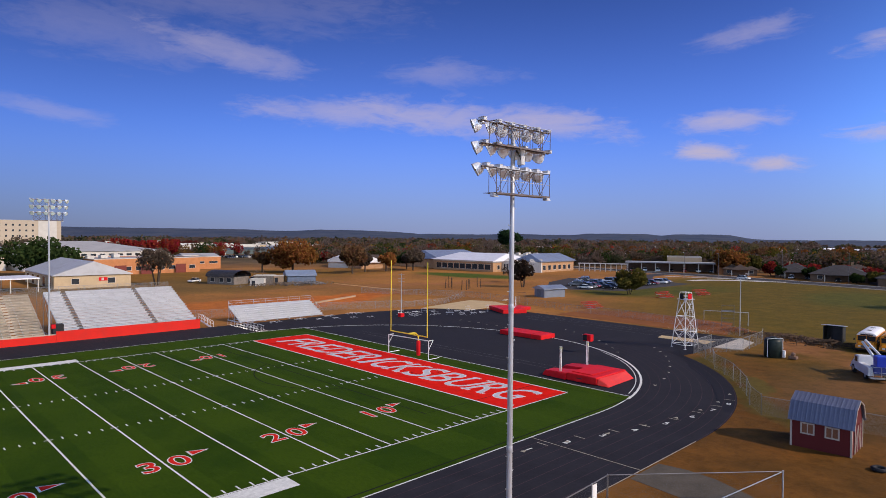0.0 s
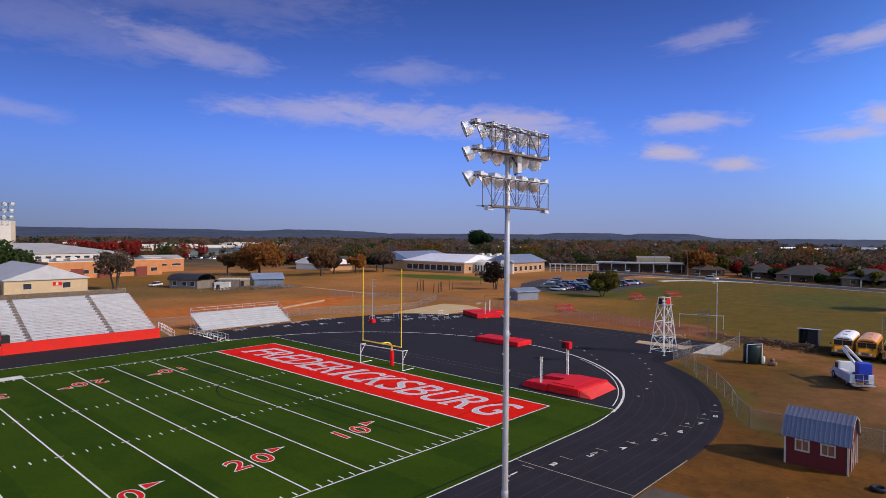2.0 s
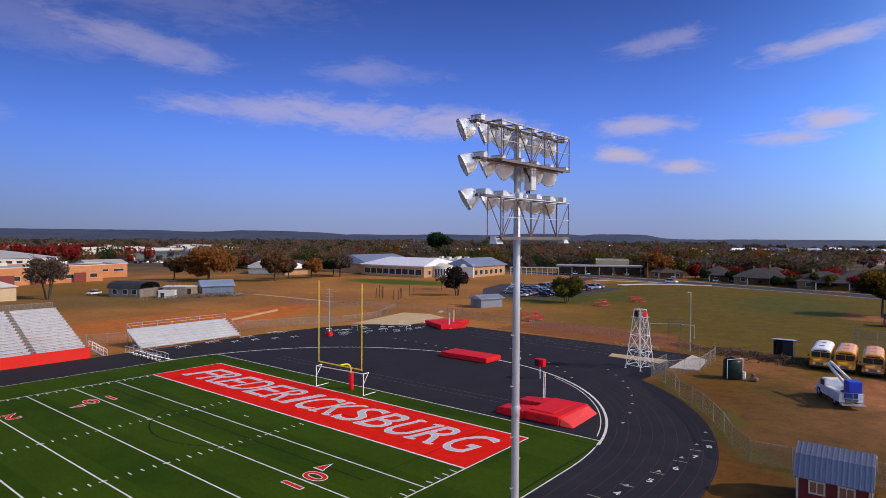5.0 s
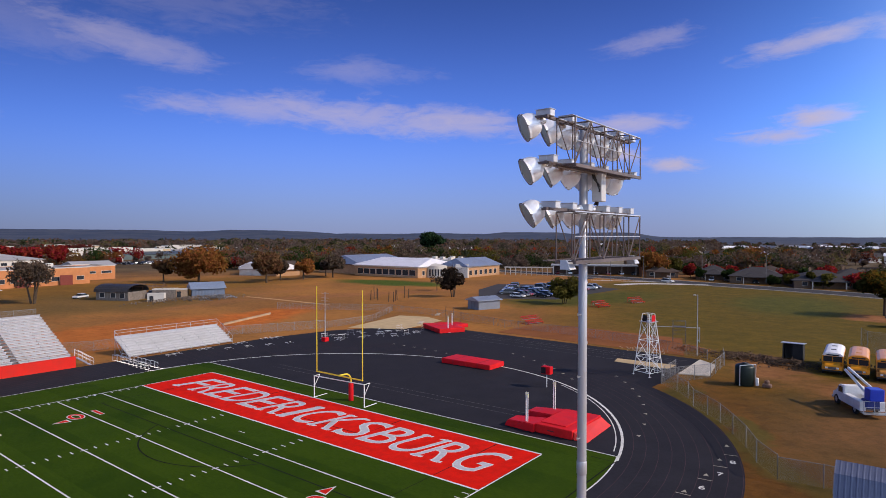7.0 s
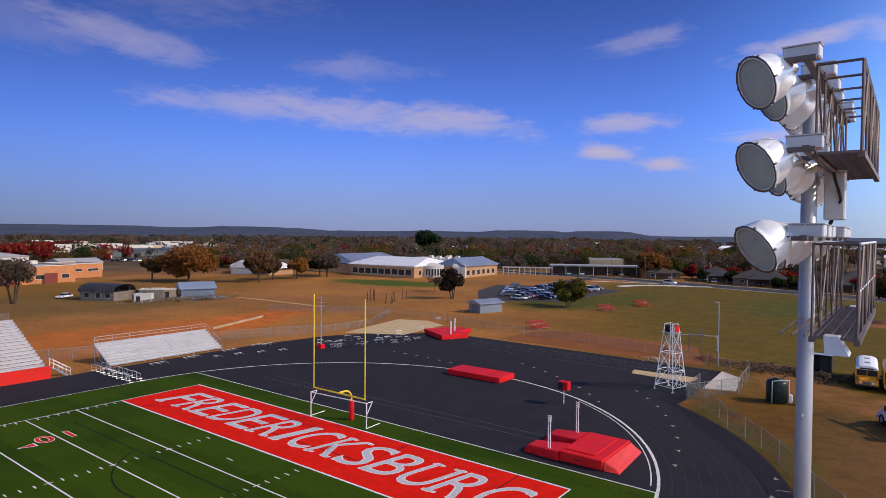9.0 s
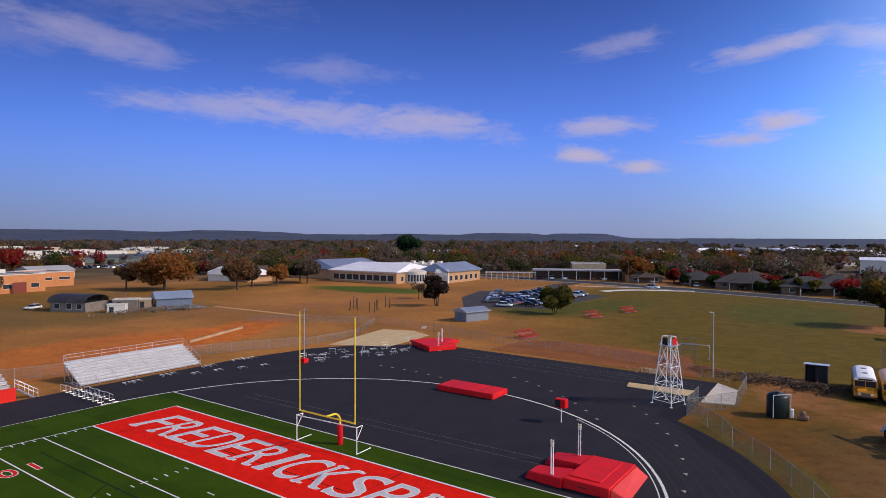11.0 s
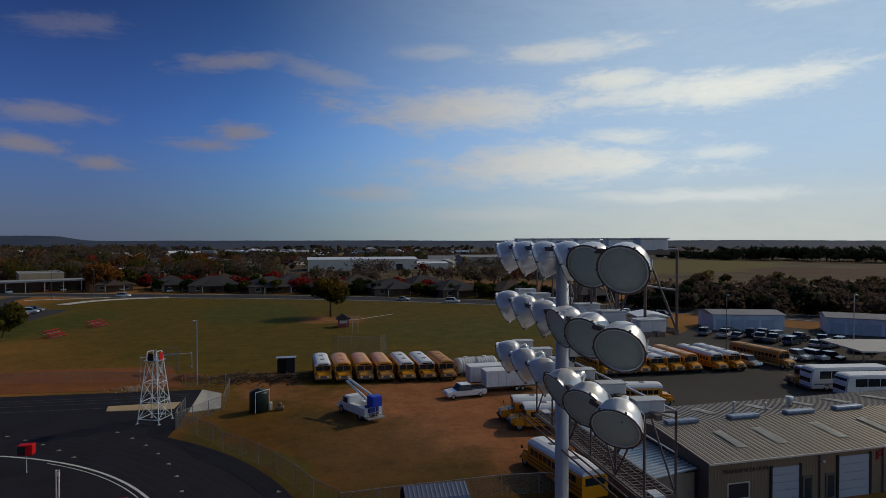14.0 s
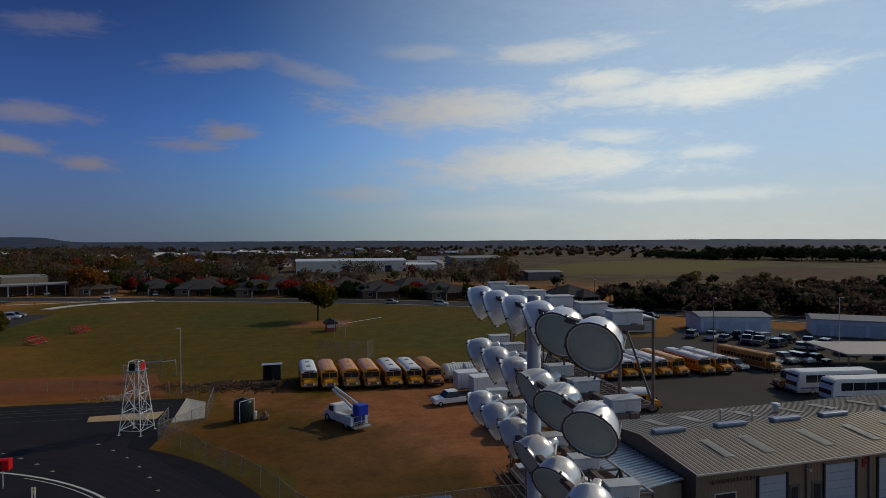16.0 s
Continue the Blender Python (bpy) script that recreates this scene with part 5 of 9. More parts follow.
solid("retaining_wall", bm, M_OLD_CONCRETE, "low tan concrete wall along the bare earth bank", "wall")
bm = bmesh.new()
band(bm, [(70.9, 131.8), (71.6, 117.0), (71.7, 96.9)], 1.6, 0.03)
solid("footpath", bm, surface("trodden_earth", (0.46, 0.27, 0.13), 0.95, var=0.2, scale=0.4, spec=0.08), "pale trodden earth path over the grass", "path", kind="structure")
# gate by the path, nearest the camera
g = thing("gate", "steel pipe gate with chain-link panels over the path", "gate", pose(0, 0, 0))
for p, q in (((-16.4, -17.0), (-13.3, -16.9)), ((-13.3, -16.9), (-11.5, -16.8)), ((-11.5, -16.8), (-3.4, -23.6))):
    for (x, y) in (p, q):
        bm = bmesh.new()
        rod(bm, (x, y, 0), (x, y, 2.05), 0.05, 8)
        part("post", bm, M_STEEL, g)
    bm = bmesh.new()
    rod(bm, (*p, 2.0), (*q, 2.0), 0.035, 8)
    rod(bm, (*p, 0.1), (*q, 0.1), 0.03, 8)
    part("rail", bm, M_DARK_STEEL, g)
    wire = bmesh.new()
    uv = wire.loops.layers.uv.new("uv")
    L = math.dist(p, q)
    f = wire.faces.new([wire.verts.new(v) for v in ((*p, 0.06), (*q, 0.06), (*q, 1.98), (*p, 1.98))])
    for lp, c in zip(f.loops, ((0, 0), (L, 0), (L, 1.9), (0, 1.9))):
        lp[uv].uv = c
    me = bpy.data.meshes.new("mesh")
    wire.to_mesh(me), wire.free()
    part("wire_mesh", me, mesh_wire("thin_chain_link", (0.14, 0.14, 0.15), 0.06, 0.95), g)
bm = bmesh.new()
rod(bm, (-3.4, -23.6, 2.0), (-7.0, -20.6, 0.1), 0.03, 8)
part("brace", bm, M_STEEL, g)
bm = bmesh.new()
box(bm, -13.35, -16.97, 0.5, -12.9, -16.93, 1.95)
part("sign_board", bm, M_WHITE_METAL, g, "white board on the gate")

# ---- concrete slab, hut, yard ----
bm = bmesh.new()
slab(bm, [(46.3, 0.4), (57.6, 0.8), (55.0, -2.05), (47.4, -3.1)], 0.0, 0.10)
solid("concrete_slab", bm, surface("pale_slab", (0.55, 0.50, 0.42), 0.85, var=0.1, scale=0.6), "pale concrete slab beside the track", "slab", kind="structure")

M_BARN = ribbed("red_board_wall", (0.105, 0.011, 0.011), 0.25, 0, 0.7, 0.0, 0.4, dirt=(0.12, 0.02, 0.02), dirt_amount=0.3)
M_BARN_ROOF = ribbed("blue_grey_sheet_roof", (0.15, 0.17, 0.24), 0.3, 1, 0.4, 0.3, 0.3)
M_TRIM = surface("white_trim", (0.44, 0.38, 0.32), 0.6, var=0.1)


def barn_hut():
    t = thing("shed", "small red barn-style shed with a blue-grey metal roof", "shed", pose(10.5, -22.45, 0, 0, 0, 1))
    hw, hl, ze = 1.75, 1.95, 2.2
    prof = [(-hw, 0), (-hw, ze), (-1.15, 3.25), (0, 3.75), (1.15, 3.25), (hw, ze), (hw, 0)]
    bm = bmesh.new()
    a = [bm.verts.new((x, -hl, z)) for x, z in prof]
    b = [bm.verts.new((x, hl, z)) for x, z in prof]
    bm.faces.new(a), bm.faces.new(b[::-1])
    for i in range(6):
        bm.faces.new((a[i], b[i], b[i + 1], a[i + 1]))
    part("wall", bm, M_BARN, t, "dark red board walls")
    for (x0, z0), (x1, z1) in (((-hw - 0.18, ze - 0.22), (-1.17, 3.30)), ((-1.17, 3.30), (0, 3.80)), ((0, 3.80), (1.17, 3.30)), ((1.17, 3.30), (hw + 0.18, ze - 0.22))):
        bm = bmesh.new()
        y = hl + 0.22
        v = [bm.verts.new(p) for p in ((x0, -y, z0), (x1, -y, z1), (x1, y, z1), (x0, y, z0), (x0, -y, z0 + 0.05), (x1, -y, z1 + 0.05), (x1, y, z1 + 0.05), (x0, y, z0 + 0.05))]
        for f in ((0, 3, 2, 1), (4, 5, 6, 7), (0, 1, 5, 4), (1, 2, 6, 5), (2, 3, 7, 6), (3, 0, 4, 7)):
            bm.faces.new([v[i] for i in f])
        part("roof_panel", bm, M_BARN_ROOF, t)
    for y in (-0.75, 0.85):
        w = bmesh.new()
        for s in (-1, 1):
            box(w, -hw - 0.05, y + s * 0.42 - 0.05, 1.1, -hw - 0.005, y + s * 0.42 + 0.05, 1.9)
        for z in (1.05, 1.82):
            box(w, -hw - 0.052, y - 0.47, z, -hw - 0.006, y + 0.47, z + 0.10)
        box(w, -hw - 0.046, y - 0.03, 1.1, -hw - 0.006, y + 0.03, 1.9)
        win = part("window", w, M_TRIM, t, "white-framed small window")
        p = bmesh.new()
        box(p, -hw - 0.02, y - 0.4, 1.12, -hw - 0.004, y + 0.4, 1.88)
        part("pane", p, surface("warm_pane", (0.22, 0.10, 0.06), 0.15), win)
    for x, y in ((-hw, -hl), (hw, -hl), (-hw, hl), (hw, hl)):
        c = bmesh.new()
        box(c, x - 0.06, y - 0.06, 0, x + 0.06, y + 0.06, ze - 0.06)
        part("corner_board", c, M_TRIM, t)
    for s in (-1, 1):
        c = bmesh.new()
        for p, q in zip(prof[1:5], prof[2:6]):
            rod(c, (p[0], s * (hl + 0.2), p[1] + 0.02), (q[0], s * (hl + 0.2), q[1] + 0.02), 0.05, 4)
        part("barge_board", c, M_TRIM, t)
    d = bmesh.new()
    box(d, -0.9, -hl - 0.05, 0.05, 0.9, -hl - 0.005, 2.0)
    door = part("door", d, M_BARN, t, "red double door")
    d = bmesh.new()
    for x in (-0.9, 0, 0.9):
        box(d, x - 0.05, -hl - 0.075, 0.05, x + 0.05, -hl - 0.051, 2.0)
    rod(d, (-0.85, -hl - 0.065, 0.1), (-0.05, -hl - 0.065, 1.9), 0.03, 4)
    rod(d, (0.85, -hl - 0.065, 0.1), (0.05, -hl - 0.065, 1.9), 0.03, 4)
    part("door_trim", d, M_TRIM, door)
    return t


barn_hut()

# rails and a tyre behind the barn
t = thing("tyre", "old black tyre lying on the grass", "tyre", pose(7.3, -26.4, 0.02))
bm = bmesh.new()
lathe(bm, [(0.26, 0.04), (0.32, 0.0), (0.45, 0.0), (0.52, 0.06), (0.52, 0.18), (0.45, 0.24), (0.32, 0.24), (0.26, 0.2), (0.26, 0.04)], 18)
part("tread", bm, M_BLACK, t, smooth=True)
t = thing("pipe_rack", "rusty pipe rack standing behind the barn", "rack", pose(14.5, -26.5, 0))
for k in range(3):
    bm = bmesh.new()
    rod(bm, (0, -k * 1.3, 0), (0, -k * 1.3, 1.5), 0.03, 5)
    rod(bm, (1.2, -k * 1.3, 0), (1.2, -k * 1.3, 1.5), 0.03, 5)
    rod(bm, (0, -k * 1.3, 1.5), (1.2, -k * 1.3, 1.5), 0.03, 5)
    part("frame", bm, M_RUST, t)
bm = bmesh.new()
for x, z in ((0, 0.7), (1.2, 0.7), (0, 1.5), (1.2, 1.5)):
    rod(bm, (x, 0, z), (x, -2.6, z), 0.025, 5)
part("rail", bm, M_RUST, t)


def portable_toilet():
    t = thing("water_tank", "tall dark green plastic tank with a white pipe frame", "tank", pose(46.3, -8.8, 0))
    bm = bmesh.new()
    lathe(bm, [(0.0, 0.02), (1.05, 0.02), (1.1, 0.1), (1.1, 2.15), (1.0, 2.4), (0.55, 2.6), (0.3, 2.62), (0.3, 2.7), (0.0, 2.72)], 22)
    part("tank_body", bm, surface("dark_green_plastic", (0.008, 0.018, 0.015), 0.45, var=0.2), t, smooth=True)
    bm = bmesh.new()
    pipe(bm, [(-1.2, 0.3, 0.1), (-1.2, 0.3, 2.5), (-0.5, -0.9, 2.65), (-0.2, -1.25, 2.65), (-0.2, -1.25, 0.2)], 0.04, 6)
    part("pipe", bm, M_WHITE_METAL, t)
    bm = bmesh.new()
    soft_box(bm, -0.35, -1.55, 0.15, 0.1, -1.25, 1.05, 0.03, 1)
    part("pump_box", bm, M_WHITE_METAL, t)
    t2 = thing("pump", "small rusty pump on a skid beside the tank", "pump", pose(46.4, -11.4, 0))
    bm = bmesh.new()
    soft_box(bm, -0.4, -0.5, 0.05, 0.4, 0.5, 0.45, 0.08, 1)
    lathe(bm, [(0.0, 0.45), (0.28, 0.45), (0.28, 0.8), (0.1, 0.95), (0.0, 0.95)], 10)
    part("body", bm, M_RUST, t2)


portable_toilet()

t = thing("storage_shed", "dark open-front shed with a pale flat metal roof", "shed", pose(67.6, -11.5, 0))
bm = bmesh.new()
box(bm, 0.9, -1.3, 0, 1.0, 1.3, 2.3), box(bm, -1.0, -1.3, 0, 0.9, -1.2, 2.3), box(bm, -1.0, 1.2, 0, 0.9, 1.3, 2.3)
part("wall", bm, surface("dark_sheet_wall", (0.03, 0.032, 0.034), 0.6, var=0.2), t)
bm = bmesh.new()
v = [bm.verts.new(p) for p in ((-1.4, -1.5, 2.55), (1.2, -1.5, 2.32), (1.2, 1.5, 2.32), (-1.4, 1.5, 2.55), (-1.4, -1.5, 2.61), (1.2, -1.5, 2.38), (1.2, 1.5, 2.38), (-1.4, 1.5, 2.61))]
for f in ((0, 3, 2, 1), (4, 5, 6, 7), (0, 1, 5, 4), (1, 2, 6, 5), (2, 3, 7, 6), (3, 0, 4, 7)):
    bm.faces.new([v[i] for i in f])
part("roof", bm, ribbed("pale_sheet_roof", (0.50, 0.55, 0.60), 0.25, 1), t)
bm = bmesh.new()
box(bm, -1.0, -1.18, 0, -0.95, 0.1, 2.25)
part("front_panel", bm, M_BLACK, t)

# heap of branches, pallets and rubble
def heap(name, label, cx, cy, lx, ly, h, mat_, seed, n=260, big=0.4, logs=True):
    rnd = random.Random(seed)
    bm = bmesh.new()
    for i in range(n):
        u, v = rnd.gauss(0, 0.33), rnd.gauss(0, 0.33)
        x, y = u * lx, v * ly
        z = max(0.02, h * max(0, 1 - 1.6 * (u * u + v * v)) * rnd.uniform(0.3, 1))
        if logs and rnd.random() < 0.5:
            a, e, L = rnd.uniform(0, 6.28), rnd.uniform(-0.25, 0.35), rnd.uniform(0.5, 1.8)
            d = Vector((math.cos(a) * math.cos(e), math.sin(a) * math.cos(e), math.sin(e))) * L * 0.5
            p = Vector((x, y, z + 0.1))
            rod(bm, p - d, p + d, rnd.uniform(0.025, 0.07), 5)
        else:
            s = rnd.uniform(0.08, big)
            bmesh.ops.create_icosphere(bm, subdivisions=1, radius=s, matrix=pose(x, y, z, rnd.uniform(0, 360), rnd.uniform(0, 360)) @ Matrix.Diagonal((1, rnd.uniform(0.5, 1), rnd.uniform(0.35, 0.8), 1)))
    return solid(name, bm, mat_, label, "heap", pose(cx, cy, 0), kind="stuff")


heap("rubble_heap", "low heap of broken branches, boards and rubble", 64.0, -5.5, 5, 9, 0.6, surface("rubble", (0.12, 0.072, 0.045), 0.95, var=0.6, scale=0.9), 5, 420, 0.24)
heap("branch_heap", "heap of dark brown cut branches", 62.6, -12.0, 4, 5, 0.7, surface("brush", (0.070, 0.045, 0.028), 0.95, var=0.5, scale=1.1), 6, 300, 0.2)
heap("earth_heap", "low mound of orange earth behind the track", 66.0, 3.6, 3, 4.0, 0.7, surface("orange_earth", (0.30, 0.12, 0.045), 0.95, var=0.3), 7, 200, 0.22, False)
heap("stone_heap", "scattered pale flat stones behind the track", 60.6, 9.5, 3.0, 5, 0.25, surface("pale_stone", (0.38, 0.28, 0.19), 0.95, var=0.35), 8, 160, 0.2, False)

# ---- vehicles ----
M_BUS = surface("school_bus_yellow", (0.74, 0.28, 0.012), 0.4, var=0.05, dirt=(0.45, 0.2, 0.03), dirt_amount=0.3, coat=0.25)
M_BUS_OLD = surface("faded_bus_yellow", (0.56, 0.24, 0.05), 0.5, var=0.07, dirt=(0.35, 0.18, 0.06), dirt_amount=0.4)
M_BUS_WHITE = surface("bus_roof_white", (0.80, 0.80, 0.79), 0.4, var=0.05, dirt=(0.55, 0.52, 0.47), dirt_amount=0.35)
M_CHROME = surface("chrome", (0.7, 0.7, 0.7), 0.2, 0.9, var=0.05)
M_TAIL = surface("amber_lens", (0.6, 0.18, 0.02), 0.2, var=0.05)
M_HEAD = surface("headlight", (0.75, 0.76, 0.78), 0.15, var=0.03)


def extrude_profile(bm, prof, y0, y1, inset=0.0):
    """A body from a side profile of (x, z), between y0 and y1."""
    a = [bm.verts.new((x, y0, z)) for x, z in prof]
    b = [bm.verts.new((x, y1, z)) for x, z in prof]
    n = len(prof)
    bm.faces.new(a), bm.faces.new(b[::-1])
    for i in range(n):
        bm.faces.new((a[i], b[i], b[(i + 1) % n], a[(i + 1) % n]))


def wheel_mesh(r=0.5, w=0.28):
    bm = bmesh.new()
    lathe(bm, [(r * 0.6, -w / 2), (r * 0.92, -w / 2), (r, -w / 2 + 0.05), (r, w / 2 - 0.05), (r * 0.92, w / 2), (r * 0.6, w / 2)], 16, Matrix.Rotation(radians(90), 4, "X"))
    tyre = mesh_of(bm, "tyre", True)
    bm = bmesh.new()
    lathe(bm, [(0.001, -w * 0.30), (r * 0.25, -w * 0.34), (r * 0.6, -w * 0.42), (r * 0.6, w * 0.42), (r * 0.25, w * 0.34), (0.001, w * 0.30)], 12, Matrix.Rotation(radians(90), 4, "X"))
    return tyre, mesh_of(bm, "rim", True)


WHEEL_BIG, WHEEL_CAR = wheel_mesh(0.5, 0.3), wheel_mesh(0.34, 0.22)


def wheels(t, places, kind):
    for x, y in places:
        w = part("wheel", kind[0], M_BLACK, t, at=pose(x, y, 0.5 if kind is WHEEL_BIG else 0.34))
        part("rim", kind[1], M_STEEL, w)


def school_bus(at, label, body=M_BUS, roof=M_BUS, length=9.6, plain=False):
    """Front towards -x, the bonnet's tip at x = 0."""
    t = thing("school_bus", label, "bus", at @ Matrix.Diagonal((1, 1, 0.93, 1)), "school buses")
    x0, x1, hw = 1.55, length, 1.2
    bm = bmesh.new()
    sec = [(-hw, 0.55), (-hw, 2.25), (-hw + 0.06, 2.45), (hw - 0.06, 2.45), (hw, 2.25), (hw, 0.55)]
    rings = [[bm.verts.new((x, y, z)) for y, z in sec] for x in (x0, x1)]
    for i in range(6):
        bm.faces.new((rings[0][i], rings[0][(i + 1) % 6], rings[1][(i + 1) % 6], rings[1][i]))
    bm.faces.new(rings[0]), bm.faces.new(rings[1][::-1])
    part("body", bm, body, t)
    bm = bmesh.new()
    arc = [(-hw + 0.03, 2.44), (-hw + 0.10, 2.66), (-hw + 0.38, 2.87), (-0.4, 2.98), (0.4, 2.98), (hw - 0.38, 2.87), (hw - 0.10, 2.66), (hw - 0.03, 2.44)]
    xs = (x0 - 0.12, x0 + 0.35, x1 - 0.3, x1)
    rings = []
    for k, x in enumerate(xs):
        f = 0.86 if k in (0, 3) else 1.0
        rings.append([bm.verts.new((x, y * (0.98 if k in (0, 3) else 1), 2.44 + (z - 2.44) * f)) for y, z in arc])
    for a, b in zip(rings[:-1], rings[1:]):
        for i in range(len(arc) - 1):
            bm.faces.new((a[i], a[i + 1], b[i + 1], b[i]))
    bm.faces.new(rings[0]), bm.faces.new(rings[-1][::-1])
    rf = part("roof", bm, roof, t, smooth=False)
    for x in (x0 + 2.2, x1 - 2.6):
        bm = bmesh.new()
        soft_box(bm, x - 0.3, -0.3, 2.975, x + 0.3, 0.3, 3.03, 0.02, 1)
        part("roof_hatch", bm, M_DARK_STEEL if roof is M_BUS_WHITE else roof, rf)
    bm = bmesh.new()
    extrude_profile(bm, [(0.0, 0.62), (0.02, 1.18), (0.18, 1.38), (1.0, 1.52), (1.62, 1.58), (1.62, 0.62)], -0.86, 0.86)
    bmesh.ops.bevel(bm, geom=list(bm.edges), offset=0.07, segments=2, affect="EDGES")
    part("bonnet", bm, body, t)
    for s in (-1, 1):
        bm = bmesh.new()
        extrude_profile(bm, [(0.2, 0.6), (0.25, 1.0), (0.5, 1.18), (1.1, 1.18), (1.4, 0.95), (1.5, 0.6)], s * 0.84, s * 1.16)
        bmesh.ops.bevel(bm, geom=list(bm.edges), offset=0.05, segments=1, affect="EDGES")
        part("fender", bm, body, t)
        bm = bmesh.new()
        soft_box(bm, -0.03, s * 0.62 - 0.14, 0.88, 0.03, s * 0.62 + 0.14, 1.12, 0.015, 1)
        part("headlight", bm, M_HEAD, t)
        bm = bmesh.new()
        rod(bm, (0.9, s * 0.95, 1.4), (0.8, s * 1.35, 1.9), 0.015, 5)
        box(bm, 0.74, s * 1.35 - 0.09, 1.72, 0.78, s * 1.35 + 0.09, 2.02)
        part("mirror", bm, M_BLACK, t)
    bm = bmesh.new()
    box(bm, -0.04, -0.42, 0.78, 0.0, 0.42, 1.14)
    part("grille", bm, M_DARK_STEEL, t)
    bm = bmesh.new()
    soft_box(bm, -0.12, -1.12, 0.48, 0.02, 1.12, 0.70, 0.03, 1)
    part("bumper", bm, M_BLACK, t)
    for y0, y1 in ((-1.05, -0.03), (0.03, 1.05)):
        bm = bmesh.new()
        v = [bm.verts.new(p) for p in ((x0 - 0.015, y0, 1.62), (x0 - 0.015, y1, 1.62), (x0 - 0.02, y1, 2.36), (x0 - 0.02, y0, 2.36), (x0 + 0.03, y0, 1.62), (x0 + 0.03, y1, 1.62), (x0 + 0.03, y1, 2.36), (x0 + 0.03, y0, 2.36))]
        for f in ((0, 3, 2, 1), (4, 5, 6, 7), (0, 1, 5, 4), (1, 2, 6, 5), (2, 3, 7, 6), (3, 0, 4, 7)):
            bm.faces.new([v[i] for i in f])
        part("windscreen", bm, M_GLASS_DARK, t)
    bm = bmesh.new()
    box(bm, x0 - 0.14, -0.72, 2.47, x0 - 0.10, 0.72, 2.66)
    part("name_panel", bm, M_BLACK, t)
    n = int((length - 2.2) / 0.72)
    for s in (-1, 1):
        for i in range(n):
            x = x0 + 0.5 + i * 0.72
            bm = bmesh.new()
            box(bm, x, s * hw - (0.012 if s > 0 else 0.004), 1.62, x + 0.6, s * hw + (0.004 if s > 0 else 0.012), 2.18)
            part("side_window", bm, M_GLASS_DARK, t)
        for z in (0.95, 1.3):
            bm = bmesh.new()
            box(bm, x0 + 0.1, s * hw - 0.02, z - 0.035, x1 - 0.05, s * hw + 0.02, z + 0.035)
            part("rub_rail", bm, M_BLACK, t)
    bm = bmesh.new()
    box(bm, x1 - 0.01, -0.9, 1.6, x1 + 0.012, 0.9, 2.25)
    part("rear_window", bm, M_GLASS_DARK, t)
    wheels(t, ((0.85, -1.0), (0.85, 1.0), (length - 2.6, -1.0), (length - 2.6, 1.0)), WHEEL_BIG)
    return t


def coach(at, label):
    t = thing("coach", label, "bus", at, "white coaches")
    L, hw = 11.8, 1.27
    bm = bmesh.new()
    extrude_profile(bm, [(0.12, 0.35), (0.0, 1.0), (0.12, 2.2), (0.35, 3.0), (0.8, 3.22), (L - 0.3, 3.22), (L, 3.0), (L, 0.4), (L - 0.3, 0.35)], -hw, hw)
    bmesh.ops.bevel(bm, geom=list(bm.edges), offset=0.12, segments=2, affect="EDGES")
    part("body", bm, M_BUS_WHITE, t)
    for s in (-1, 1):
        for i in range(6):
            bm = bmesh.new()
            x = 1.3 + i * 1.7
            box(bm, x, s * hw - 0.012, 1.75, x + 1.62, s * hw + 0.012, 2.75)
            part("side_window", bm, M_GLASS_DARK, t)
        bm = bmesh.new()
        box(bm, 0.5, s * hw - 0.01, 0.95, L - 0.3, s * hw + 0.011, 1.1)
        part("stripe", bm, surface("blue_stripe", (0.10, 0.14, 0.28), 0.5), t)
    bm = bmesh.new()
    v = [bm.verts.new(p) for p in ((-0.01, -1.1, 1.25), (-0.01, 1.1, 1.25), (0.24, 1.1, 2.75), (0.24, -1.1, 2.75), (0.1, -1.1, 1.25), (0.1, 1.1, 1.25), (0.35, 1.1, 2.75), (0.35, -1.1, 2.75))]
    for f in ((0, 3, 2, 1), (4, 5, 6, 7), (0, 1, 5, 4), (1, 2, 6, 5), (2, 3, 7, 6), (3, 0, 4, 7)):
        bm.faces.new([v[i] for i in f])
    part("windscreen", bm, M_GLASS_DARK, t)
    bm = bmesh.new()
    soft_box(bm, -0.06, -1.2, 0.35, 0.1, 1.2, 0.65, 0.04, 1)
    part("bumper", bm, M_DARK_STEEL, t)
    wheels(t, ((2.3, -1.12), (2.3, 1.12), (L - 3.2, -1.12), (L - 3.2, 1.12)), WHEEL_BIG)
    return t


CAR_PAINTS = [surface(nm, c, 0.28, m_, var=0.04, coat=0.6) for nm, c, m_ in (
    ("silver_car_paint", (0.48, 0.49, 0.5), 0.5), ("white_car_paint", (0.78, 0.78, 0.77), 0.0), ("dark_blue_car_paint", (0.03, 0.045, 0.09), 0.3),
    ("black_car_paint", (0.015, 0.015, 0.017), 0.1), ("red_car_paint", (0.30, 0.02, 0.02), 0.2), ("grey_car_paint", (0.16, 0.17, 0.18), 0.4), ("tan_car_paint", (0.33, 0.28, 0.2), 0.3))]
CAR_WORDS = ("silver", "white", "dark blue", "black", "red", "grey", "tan")


